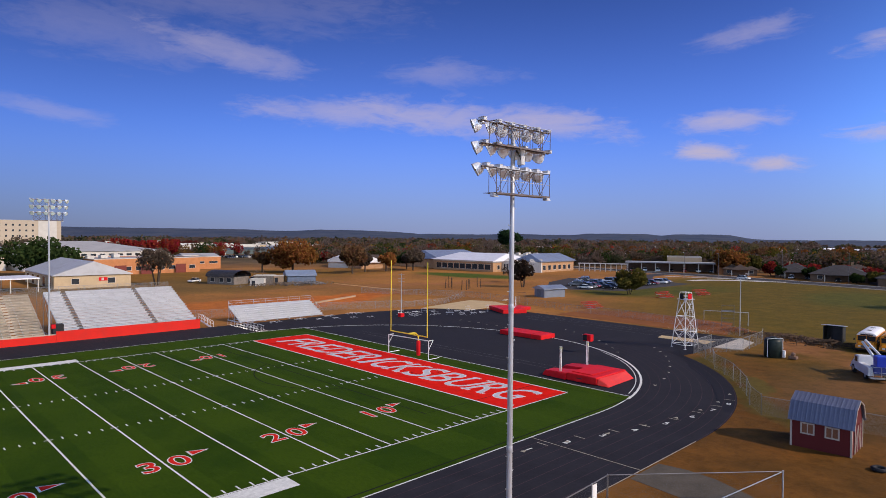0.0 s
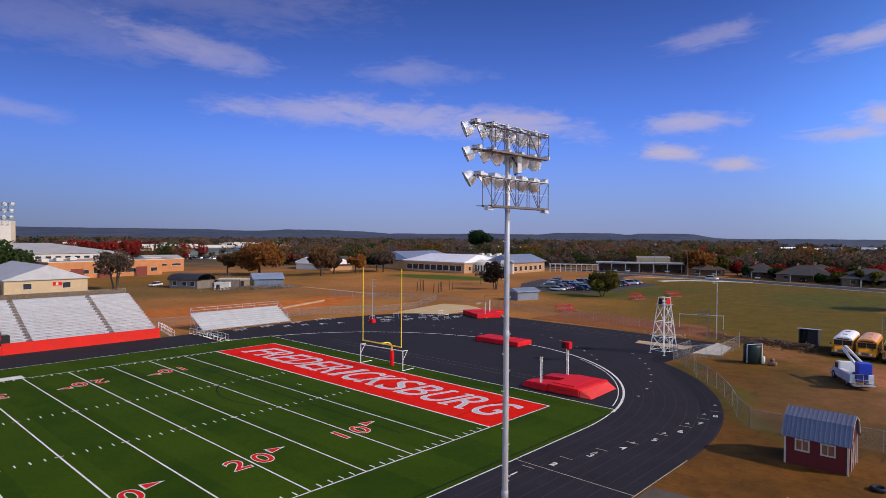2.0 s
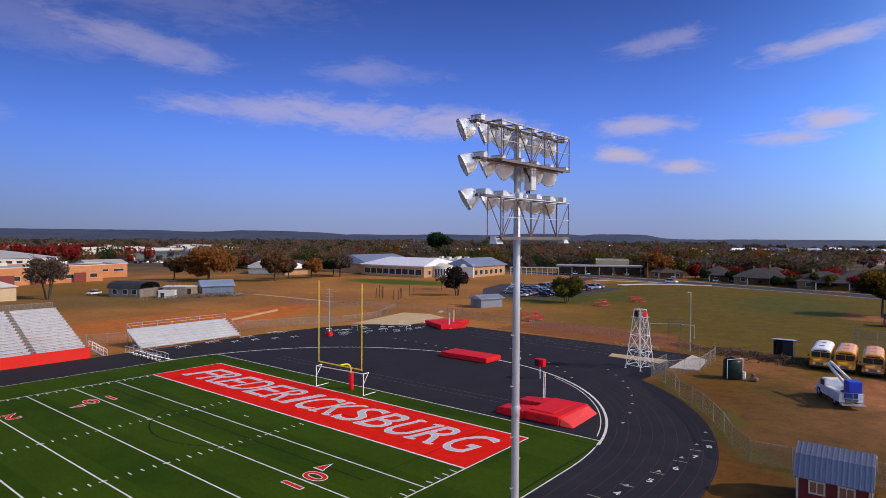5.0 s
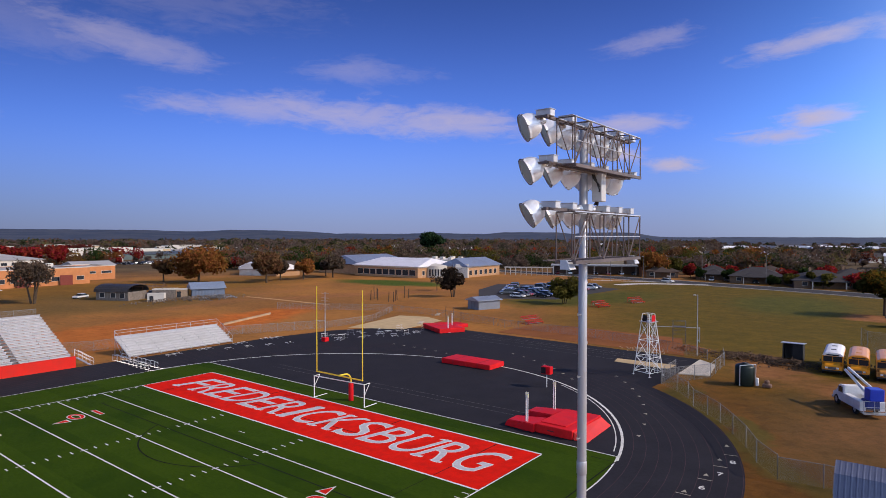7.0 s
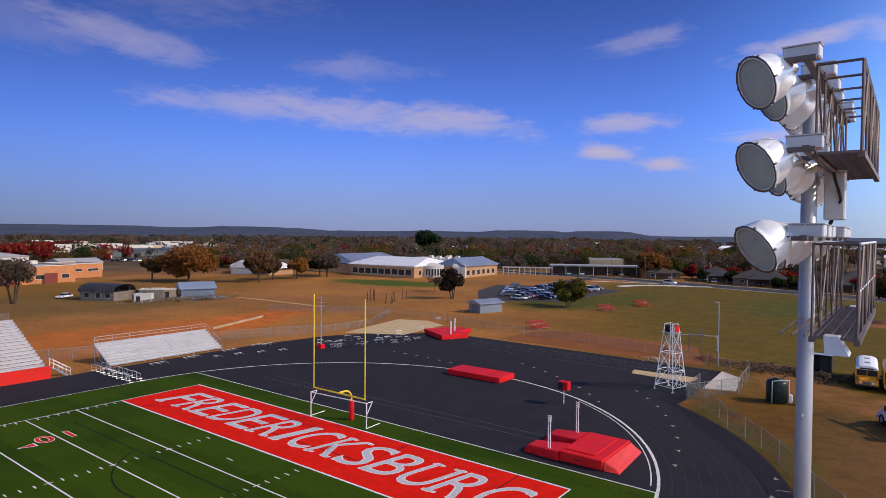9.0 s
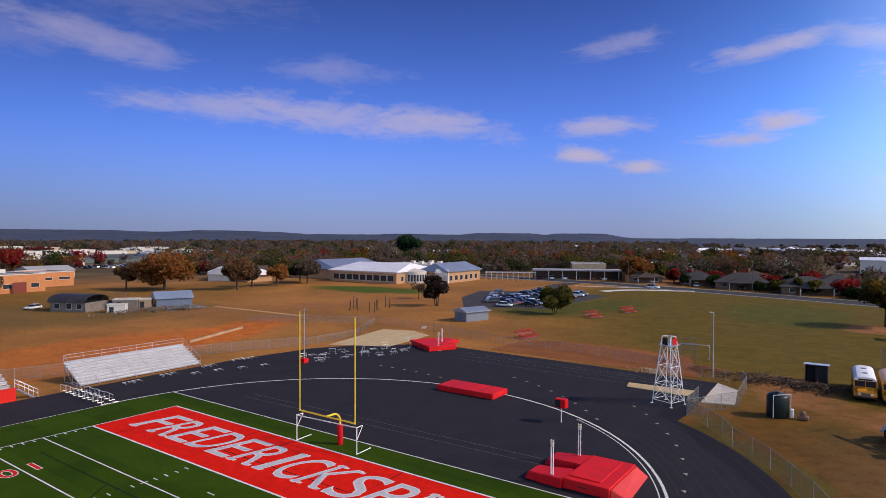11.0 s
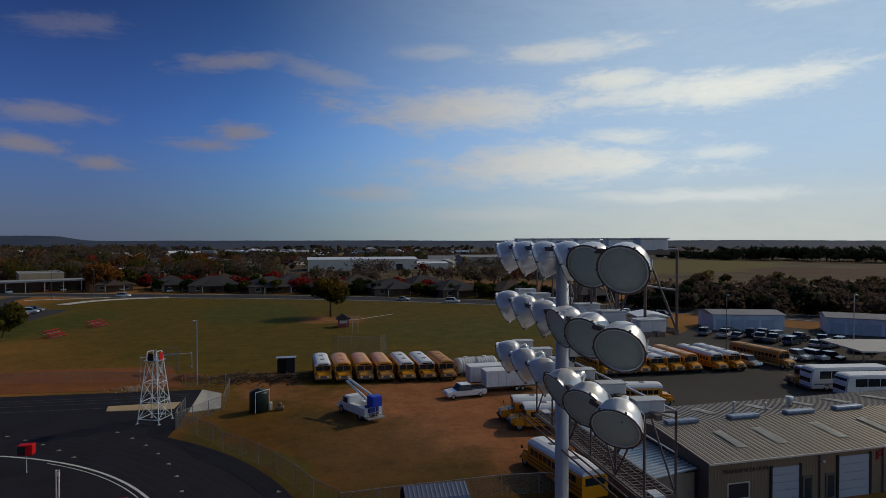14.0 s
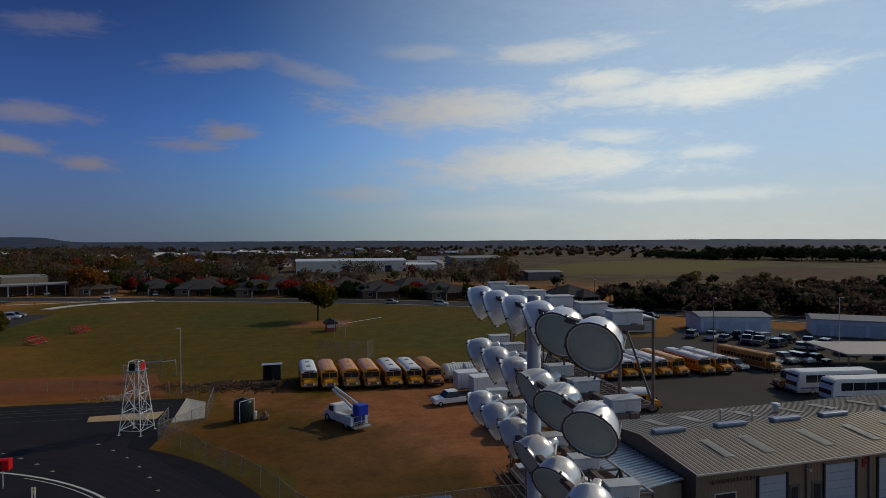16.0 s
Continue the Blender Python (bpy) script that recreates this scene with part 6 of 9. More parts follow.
def car(at, colour, style, group, where):
    """style: 0 saloon, 1 wagon, 2 pickup. Front towards -x."""
    kinds = ("sedan", "sport utility", "pickup truck")
    t = thing(("car", "car", "pickup_truck")[style], f"{CAR_WORDS[colour]} {kinds[style]} parked {where}", "car", at, group)
    L, hw = (4.6, 4.7, 5.6)[style], (0.9, 0.93, 0.98)[style]
    h = (0.85, 1.0, 1.05)[style]
    bm = bmesh.new()
    extrude_profile(bm, [(0.08, 0.35), (0.0, 0.6), (0.1, h - 0.12), (1.2, h), (L - 0.1, h + 0.02), (L, 0.65), (L - 0.1, 0.35)], -hw, hw)
    bmesh.ops.bevel(bm, geom=list(bm.edges), offset=0.09, segments=2, affect="EDGES")
    part("body", bm, CAR_PAINTS[colour], t)
    roof = (1.42, 1.72, 1.78)[style]
    a, b, c, d = ((1.25, 2.0, 3.4, 4.15), (1.2, 1.75, 4.2, 4.6), (1.4, 2.0, 3.3, 3.45))[style]
    bm = bmesh.new()
    v = []
    for s in (-1, 1):
        v += [bm.verts.new((a, s * (hw - 0.06), h - 0.02)), bm.verts.new((b, s * (hw - 0.2), roof - 0.06)), bm.verts.new((c, s * (hw - 0.2), roof - 0.06)), bm.verts.new((d, s * (hw - 0.06), h - 0.02))]
    for f in ((0, 1, 2, 3), (7, 6, 5, 4), (0, 4, 5, 1), (1, 5, 6, 2), (2, 6, 7, 3), (3, 7, 4, 0)):
        bm.faces.new([v[i] for i in f])
    part("glasshouse", bm, M_GLASS_DARK, t)
    bm = bmesh.new()
    soft_box(bm, b - 0.08, -hw + 0.17, roof - 0.07, c + 0.08, hw - 0.17, roof, 0.04, 1)
    part("roof", bm, CAR_PAINTS[colour], t)
    if style == 2:
        bm = bmesh.new()
        box(bm, 3.55, -hw + 0.12, h - 0.02, L - 0.12, hw - 0.12, h + 0.035)
        part("bed", bm, M_BLACK, t)
    for x in (-0.01, L - 0.02):
        for s in (-1, 1):
            bm = bmesh.new()
            box(bm, x, s * hw * 0.72 - 0.16, 0.62, x + 0.03, s * hw * 0.72 + 0.16, 0.76)
            part("headlight" if x < 0 else "tail_light", bm, M_HEAD if x < 0 else M_TAIL, t)
    wheels(t, ((0.85, -hw + 0.1), (0.85, hw - 0.1), (L - 0.95, -hw + 0.1), (L - 0.95, hw - 0.1)), WHEEL_CAR)
    return t


# front row of buses, noses towards the worn drive
ROW = ((59.3, -17.0, M_BUS, M_BUS_WHITE, "yellow school bus with a white roof parked in the yard"),
       (58.9, -19.9, M_BUS, M_BUS, "all-yellow school bus parked in the yard row"),
       (58.6, -23.0, M_BUS_OLD, M_BUS, "yellow school bus with a pale bonnet parked in the yard row"),
       (58.3, -26.0, M_BUS_OLD, M_BUS, "older yellow school bus parked in the yard row"),
       (58.1, -29.2, M_BUS, M_BUS_WHITE, "yellow school bus with a white roof parked in the yard row"),
       (58.0, -32.3, M_BUS, M_BUS_WHITE, "yellow school bus with a bright white roof in the yard row"),
       (57.9, -35.3, M_BUS_OLD, M_BUS_OLD, "faded yellow school bus at the row's end"))
for x, y, b, r, lb in ROW:
    school_bus(pose(x, y, 0, 0, 0, 2), lb, b, r)
# second row across the asphalt yard
for i, (y, r) in enumerate(((-60.3, 1), (-63.4, 1), (-66.4, 1), (-69.4, 1), (-72.4, 1), (-75.6, 0), (-80.2, 1), (-83.6, 1))):
    school_bus(pose(55.8 + 0.1 * (i % 3), y, 0, 0, 0, 1), "yellow school bus with a white roof in the far yard row" if r else "all-yellow school bus in the far yard row", M_BUS, M_BUS_WHITE if r else M_BUS, 10.6)
school_bus(pose(55.5, -93.0, 0, 0, 0, 8), "all-yellow long school bus beside parked cars", M_BUS_OLD, M_BUS_OLD, 11.5)
# buses standing crosswise by the garage
school_bus(pose(37.8, -36.6, 0, 0, 0, -97), "yellow school bus with a white roof parked by the trailer", M_BUS, M_BUS_WHITE, 10.0)
school_bus(pose(34.6, -36.8, 0, 0, 0, -97), "yellow school bus with a silvery roof parked beside another", M_BUS, M_BUS_WHITE, 10.0)
school_bus(pose(24.6, -35.5, 0, 0, 0, 189), "yellow school bus with a white roof parked near the garage", M_BUS, M_BUS_WHITE, 10.0)
school_bus(pose(40.6, -60.8, 0, 0, 0, 81), "yellow school bus with a white roof behind the garage", M_BUS, M_BUS_WHITE, 10.5)
coach(pose(43.6, -84.2, 0, 0, 0, -98), "white coach with dark windows parked on the asphalt")
coach(pose(38.6, -85.0, 0, 0, 0, -98), "white coach with a dark stripe parked on the asphalt")
school_bus(pose(46.3, -84.0, 0, 0, 0, -98), "bus with a white roof behind the coaches", M_BUS_OLD, M_BUS_WHITE, 10.0)
for i, (x, y, c) in enumerate(((57.5, -88.3, 0), (60.5, -97.8, 1), (60.0, -100.8, 0), (59.5, -103.8, 1), (59.0, -106.8, 3))):
    car(pose(x, y, 0, 0, 0, 8), c, (1, 0, 2)[i % 3], "cars in the bus yard", "in the bus yard")


def bucket_truck():
    t = thing("bucket_truck", "white utility bucket truck with a blue bucket and folded boom", "truck", pose(45.2, -19.2, 0, 0, 0, -153))
    bm = bmesh.new()
    extrude_profile(bm, [(0.0, 0.5), (0.05, 1.2), (0.9, 1.35), (1.35, 2.2), (2.6, 2.25), (2.65, 0.5)], -1.05, 1.05)
    bmesh.ops.bevel(bm, geom=list(bm.edges), offset=0.09, segments=2, affect="EDGES")
    part("cab", bm, M_WHITE_METAL, t)
    bm = bmesh.new()
    v = [bm.verts.new(p) for p in ((0.93, -0.9, 1.40), (0.93, 0.9, 1.40), (1.29, 0.9, 2.08), (1.29, -0.9, 2.08))]
    bm.faces.new(v)
    bmesh.ops.solidify(bm, geom=list(bm.faces), thickness=0.03)
    part("windscreen", bm, M_GLASS_DARK, t)
    for s in (-1, 1):
        bm = bmesh.new()
        box(bm, 1.35, s * 1.05 - 0.012, 1.45, 2.3, s * 1.05 + 0.012, 2.05)
        part("side_window", bm, M_GLASS_DARK, t)
        bm = bmesh.new()
        soft_box(bm, 2.75, s * 0.85 - 0.3, 0.6, 6.2, s * 0.85 + 0.3, 1.55, 0.04, 1)
        part("tool_cabinet", bm, M_WHITE_METAL, t)
    bm = bmesh.new()
    box(bm, 2.7, -0.6, 0.75, 6.4, 0.6, 0.95)
    part("deck", bm, M_DARK_STEEL, t)
    bm = bmesh.new()
    lathe(bm, [(0.45, 0.95), (0.45, 1.2), (0.3, 1.3), (0.3, 2.1), (0.0, 2.15)], 12, pose(5.2, 0, 0))
    part("turret", bm, M_WHITE_METAL, t)
    bm = bmesh.new()
    rod(bm, (5.2, 0, 2.1), (0.4, 0, 3.55), 0.17, 6, 0.15)
    part("lower_boom", bm, M_WHITE_METAL, t)
    bm = bmesh.new()
    rod(bm, (0.4, 0.3, 3.75), (5.9, 0.3, 2.65), 0.15, 6, 0.12)
    part("upper_boom", bm, M_WHITE_METAL, t)
    bm = bmesh.new()
    soft_box(bm, 5.7, -0.55, 1.75, 6.9, 0.75, 2.95, 0.10, 2)
    part("bucket", bm, surface("blue_fibreglass", (0.02, 0.06, 0.50), 0.4, var=0.1), t, "bright blue bucket")
    bm = bmesh.new()
    soft_box(bm, 5.4, -0.7, 0.95, 6.6, 0.5, 1.75, 0.06, 1)
    part("cover", bm, surface("blue_tarpaulin", (0.03, 0.05, 0.22), 0.6, var=0.2), t, "blue tarpaulin")
    bm = bmesh.new()
    for y in (-1.0, 0, 1.0):
        rod(bm, (6.6, y, 0.5), (6.6, y, 1.7), 0.03, 5)
    rod(bm, (6.6, -1.0, 1.7), (6.6, 1.0, 1.7), 0.03, 5)
    rod(bm, (6.6, -1.0, 1.1), (6.6, 1.0, 1.1), 0.03, 5)
    box(bm, 6.2, -1.1, 0.45, 7.0, 1.1, 0.55)
    part("tail_rack", bm, M_STEEL, t)
    bm = bmesh.new()
    soft_box(bm, -0.12, -1.1, 0.45, 0.04, 1.1, 0.72, 0.03, 1)
    part("bumper", bm, M_STEEL, t)
    wheels(t, ((0.95, -0.95), (0.95, 0.95), (5.0, -0.95), (5.0, 0.95)), WHEEL_BIG)


bucket_truck()
car(pose(48.2, -32.4, 0, 0, 0, -82), 1, 2, "trucks in the yard", "beside the trailer")


def box_trailer(at, L, label):
    t = thing("box_trailer", label, "trailer", at, "box trailers")
    bm = bmesh.new()
    soft_box(bm, 0, -1.15, 0.75, L, 1.15, 2.85, 0.06, 1)
    part("body", bm, M_WHITE_METAL, t)
    bm = bmesh.new()
    soft_box(bm, -0.03, -1.2, 2.85, L + 0.03, 1.2, 2.93, 0.03, 1)
    part("roof", bm, M_BUS_WHITE, t)
    for s in (-1, 1):
        for i in range(int(L / 1.2)):
            bm = bmesh.new()
            box(bm, 0.5 + i * 1.2, s * 1.15 - 0.02, 0.8, 0.55 + i * 1.2, s * 1.15 + 0.02, 2.8)
            part("side_rib", bm, M_STEEL, t)
    bm = bmesh.new()
    box(bm, 0.2, -0.9, 0.55, L - 0.2, 0.9, 0.75)
    rod(bm, (0, -0.6, 0.6), (-1.5, 0, 0.55), 0.05, 5)
    rod(bm, (0, 0.6, 0.6), (-1.5, 0, 0.55), 0.05, 5)
    part("chassis", bm, M_DARK_STEEL, t)
    wheels(t, ((L * 0.55, -1.0), (L * 0.55, 1.0), (L * 0.55 + 0.85, -1.0), (L * 0.55 + 0.85, 1.0)), WHEEL_CAR)
    return t


box_trailer(pose(51.2, -38.6, 0, 0, 0, -88), 8.0, "white enclosed trailer parked in the yard")
box_trailer(pose(54.4, -37.2, 0, 0, 0, -88), 8.5, "longer white enclosed trailer behind the pickup")


def tank(x, y, turn):
    t = thing("plastic_tank", "white translucent plastic liquid tank with ribs", "tank", pose(x, y, 0, 0, 0, turn), "white liquid tanks")
    bm = bmesh.new()
    prof = [(0.0, -1.9), (0.9, -1.8), (1.15, -1.5)]
    for k in range(7):
        z = -1.3 + k * 0.42
        prof += [(1.20, z), (1.20, z + 0.25), (1.12, z + 0.3)]
    prof += [(1.1, 1.7), (0.85, 1.95), (0.0, 2.0)]
    lathe(bm, prof, 20, pose(0, 0, 1.35, 90, 0, 0))
    part("tank_body", bm, surface("white_plastic", (0.70, 0.71, 0.70), 0.5, var=0.08, translucent=0.2), t, smooth=True)
    bm = bmesh.new()
    lathe(bm, [(0.3, 2.4), (0.3, 2.65), (0.0, 2.68)], 12)
    part("cap", bm, M_WHITE_METAL, t)
    bm = bmesh.new()
    for y_ in (-1.1, 0, 1.1):
        box(bm, -1.1, y_ - 0.12, 0, 1.1, y_ + 0.12, 0.35)
    part("cradle", bm, M_DARK_STEEL, t)


tank(62.2, -38.9, 12), tank(62.6, -42.0, 8)

# cars in the school's car park
rnd = random.Random(21)
for row_i, (x0, y0, x1, y1, n, turn) in enumerate(((124, 78, 151, 92, 12, -62), (119, 66, 158, 70, 15, 95), (124, 61, 162, 61.5, 13, 92), (130, 72, 166, 78, 12, 98))):
    for i in range(n):
        if rnd.random() < 0.16:
            continue
        f = i / (n - 1)
        car(pose(x0 + (x1 - x0) * f, y0 + (y1 - y0) * f, 0.03, 0, 0, turn + rnd.uniform(-4, 4)), rnd.choice((0, 0, 1, 1, 2, 2, 3, 3, 4, 5, 5, 6)), rnd.choice((0, 0, 1, 1, 2)), "cars in the school car park", "in the school car park")
# cars along the road and at the houses
for x, y, turn, c, s in ((206, 50, 78, 1, 1), (176, -49, 65, 0, 0), (166, -64, 60, 1, 1), (221, 22, 20, 3, 0), (226, 33, 30, 5, 1), (224, 40, 10, 0, 1), (235, 60, 80, 1, 2), (245, 66, 80, 3, 1), (248, 74, 80, 0, 0),
                         (131, -107, 60, 3, 2), (124, -104, 40, 1, 2), (119, -112, 40, 3, 1), (140, -112, 60, 5, 1)):
    car(pose(x, y, 0.03, 0, 0, turn), c, s, "cars along the road", "along the road")
# cars among the storage units
for i in range(22):
    x, y = 92 - (i % 11) * 2.9 + rnd.uniform(-0.5, 0.5), -104 - (i % 11) * 2.0 - (i // 11) * 7 + rnd.uniform(-0.5, 0.5)
    car(pose(x, y, 0.03, 0, 0, 120 + rnd.uniform(-20, 20)), rnd.choice((0, 1, 2, 3, 5)), rnd.choice((0, 1, 2)), "cars by the storage units", "by the storage units")
# far car parks
for i in range(34):
    x, y = 138 + (i % 17) * 2.9, 352 + (i // 17) * 13 + rnd.uniform(-1, 1)
    car(pose(x, y, 0.0, 0, 0, 90 + rnd.uniform(-6, 6)), rnd.choice((0, 1, 2, 3, 5)), rnd.choice((0, 1)), "cars in the far car park", "in the far car park")

# ---- buildings ----
M_BRICK = surface("tan_brick", (0.42, 0.25, 0.14), 0.85, var=0.14, scale=0.6, dirt=(0.3, 0.17, 0.1), dirt_amount=0.3, spec=0.1)
M_ORANGE_BRICK = surface("orange_brick", (0.48, 0.20, 0.085), 0.85, var=0.14, scale=0.5, dirt=(0.33, 0.14, 0.07), dirt_amount=0.35, spec=0.1)
M_BUFF = surface("buff_block_wall", (0.50, 0.38, 0.24), 0.85, var=0.1, scale=0.4, dirt=(0.38, 0.27, 0.17), dirt_amount=0.3, spec=0.1)
M_WHITE_ROOF = ribbed("white_metal_roof", (0.80, 0.80, 0.82), 0.6, 1, 0.4, 0.1, 0.3, dirt=(0.68, 0.66, 0.63), dirt_amount=0.25)
M_GREY_ROOF = ribbed("blue_grey_metal_roof", (0.22, 0.27, 0.37), 0.6, 1, 0.45, 0.3, 0.3)
M_FLAT_ROOF = surface("gravel_roof", (0.33, 0.33, 0.34), 0.9, var=0.12, scale=0.2, dirt=(0.3, 0.29, 0.29), dirt_amount=0.5, spec=0.1)
M_SHINGLE = surface("grey_shingle", (0.060, 0.056, 0.058), 0.9, var=0.25, scale=1.5, stretch=(1, 1, 4), spec=0.1)
M_SHINGLE_BROWN = surface("brown_shingle", (0.085, 0.064, 0.054), 0.9, var=0.25, scale=1.5, stretch=(1, 1, 4), spec=0.1)
M_OFFWHITE = surface("off_white_wall", (0.55, 0.52, 0.47), 0.8, var=0.07, scale=0.3, dirt=(0.5, 0.46, 0.4), dirt_amount=0.3, spec=0.15)
M_WIN = surface("building_glass", (0.03, 0.036, 0.045), 0.12, var=0.1)


def ring_wall(bm, x0, y0, x1, y1, z0, z1, th=0.25):
    """Four walls round a rectangle, with thickness."""
    box(bm, x0, y0, z0, x1, y0 + th, z1), box(bm, x0, y1 - th, z0, x1, y1, z1)
    box(bm, x0, y0 + th, z0, x0 + th, y1 - th, z1), box(bm, x1 - th, y0 + th, z0, x1, y1 - th, z1)


def hip_roof(bm, x0, y0, x1, y1, z0, z1, over=0.5, gable=False, inset=None):
    x0, y0, x1, y1 = x0 - over, y0 - over, x1 + over, y1 + over
    lx, ly = x1 - x0, y1 - y0
    if lx >= ly:
        d = 0 if gable else inset if inset else ly / 2
        r = [(x0 + d, (y0 + y1) / 2), (x1 - d, (y0 + y1) / 2)]
    else:
        d = 0 if gable else inset if inset else lx / 2
        r = [((x0 + x1) / 2, y0 + d), ((x0 + x1) / 2, y1 - d)]
    c = [bm.verts.new(p) for p in ((x0, y0, z0), (x1, y0, z0), (x1, y1, z0), (x0, y1, z0))]
    t = [bm.verts.new((*q, z1)) for q in r]
    if lx >= ly:
        fs = ((c[0], c[1], t[1], t[0]), (c[2], c[3], t[0], t[1]), (c[1], c[2], t[1]), (c[3], c[0], t[0]))
    else:
        fs = ((c[1], c[2], t[1], t[0]), (c[3], c[0], t[0], t[1]), (c[0], c[1], t[0]), (c[2], c[3], t[1]))
    for f in fs:
        bm.faces.new(f)
    lo = [bm.verts.new((v.co.x, v.co.y, z0 - 0.18)) for v in c]
    for i in range(4):
        bm.faces.new((lo[i], lo[(i + 1) % 4], c[(i + 1) % 4], c[i]))
    bm.faces.new(lo[::-1])


def window(t, x, y, z, w, h, axis, sign, frame=M_OFFWHITE):
    """A framed pane on a wall whose outside faces sign along the axis."""
    fb, pb = bmesh.new(), bmesh.new()
    d0, d1 = (0.0, 0.05 * sign) if sign > 0 else (0.05 * sign, 0.0)
    p0, p1 = (0.0, 0.03 * sign) if sign > 0 else (0.03 * sign, 0.0)
    for a0, a1, b0, b1 in ((-w / 2 - 0.08, w / 2 + 0.08, -0.1, 0.0), (-w / 2 - 0.08, w / 2 + 0.08, h, h + 0.08), (-w / 2 - 0.08, -w / 2, 0, h), (w / 2, w / 2 + 0.08, 0, h)):
        if axis == "x":
            box(fb, x + d0, y + a0, z + b0, x + d1, y + a1, z + b1)
        else:
            box(fb, x + a0, y + d0, z + b0, x + a1, y + d1, z + b1)
    if axis == "x":
        box(pb, x + p0, y - w / 2, z, x + p1, y + w / 2, z + h)
    else:
        box(pb, x - w / 2, y + p0, z, x + w / 2, y + p1, z + h)
    f = part("window", fb, frame, t)
    part("pane", pb, M_WIN, f)


def make_school():
    t = thing("school", "low tan brick school with white and blue-grey metal roofs", "school", pose(162.2, 143.4, 0, 0, 0, 3))
    bm = bmesh.new()
    ring_wall(bm, 0, 0, 30, 36, 0, 4.2, 0.4)
    part("wall", bm, M_BRICK, t)
    bm = bmesh.new()
    ring_wall(bm, -0.25, -0.25, 30.25, 36.25, 4.2, 4.9, 0.5)
    part("fascia", bm, M_OFFWHITE, t, "white fascia")
    bm = bmesh.new()
    hip_roof(bm, 0, 0, 30, 36, 4.9, 8.0, 0.9, inset=4.5)
    part("roof", bm, M_WHITE_ROOF, t, "white metal roof")
    for i in range(9):
        window(t, 0, 3.0 + i * 3.7, 1.0, 3.1, 2.3, "x", -1)
    for i in range(3):
        window(t, 4 + i * 4.0, 0, 1.1, 1.6, 1.8, "y", -1)
    # rounded entrance
    bm = bmesh.new()
    lathe(bm, [(5.2, 0), (5.2, 4.9), (0.01, 6.0)], 24, pose(12.0, -0.6, 0))
    ent = part("entrance", bm, M_OFFWHITE, t, "rounded pale entrance")
    for k in range(7):
        a = radians(188 + k * 14)
        bm = bmesh.new()
        rod(bm, (12.0 + 5.2 * math.cos(a), -0.6 + 5.2 * math.sin(a), 0.8), (12.0 + 5.2 * math.cos(a), -0.6 + 5.2 * math.sin(a), 3.6), 0.38, 6)
        part("tall_window", bm, M_WIN, ent)
    # grey-roofed wing
    bm = bmesh.new()
    ring_wall(bm, 15.0, -15.0, 43, -0.4, 0, 4.3, 0.4)
    part("wall", bm, M_BRICK, t)
    bm = bmesh.new()
    ring_wall(bm, 14.8, -15.2, 43.2, -0.3, 4.3, 4.9, 0.5)
    part("fascia", bm, M_OFFWHITE, t)
    bm = bmesh.new()
    hip_roof(bm, 15.0, -15.0, 43, -1.2, 4.9, 8.2, 0.9, inset=2.5)
    part("roof", bm, M_GREY_ROOF, t, "blue-grey metal roof")
    for i in range(4):
        window(t, 15.0, -13.6 + i * 3.2, 1.0, 2.4, 2.1, "x", -1)
    for i in range(6):
        window(t, 18 + i * 4.2, -15.0, 1.0, 2.2, 2.0, "y", -1)
    # gable porch in white
    bm = bmesh.new()
    extrude_profile(bm, [(-1.7, 0), (-1.7, 4.4), (0, 5.8), (1.7, 4.4), (1.7, 0)], -0.5, 5)
    part("porch", bm, M_OFFWHITE, t, "white gabled porch", at=pose(16.0, -14.6, 0, 0, 0, 20))
    # back wing
    bm = bmesh.new()
    ring_wall(bm, 6, 38, 44, 66, 0, 4.2, 0.4)
    part("wall", bm, M_BRICK, t)
    bm = bmesh.new()
    hip_roof(bm, 6, 38, 44, 66, 4.6, 8.6, 0.9, inset=4.0)
    part("roof", bm, M_GREY_ROOF, t)
    bm = bmesh.new()
    soft_box(bm, 33, 2, 0, 52, 34, 6.6, 0.1, 1)
    part("flat_block", bm, M_OFFWHITE, t)
    for i in range(5):
        bm = bmesh.new()
        soft_box(bm, 34 + i * 3.4, 6 + (i * 7) % 20, 6.6, 35.8 + i * 3.4, 8 + (i * 7) % 20, 7.8, 0.06, 1)
        part("roof_unit", bm, M_OFFWHITE, t)
    # covered walk
    p = thing("pergola", "white posts of a covered walk beside the school", "covered walk", pose(203.5, 126.0, 0, 0, 0, -62))
    for i in range(10):
        for y in (0, 2.6):
            bm = bmesh.new()
            box(bm, i * 2.4 - 0.1, y - 0.1, 0, i * 2.4 + 0.1, y + 0.1, 3.5)
            part("post", bm, M_OFFWHITE, p)
    for y in (0, 2.6):
        bm = bmesh.new()
        box(bm, -0.4, y - 0.12, 3.5, 22.0, y + 0.12, 3.85)
        part("beam", bm, M_OFFWHITE, p)


make_school()


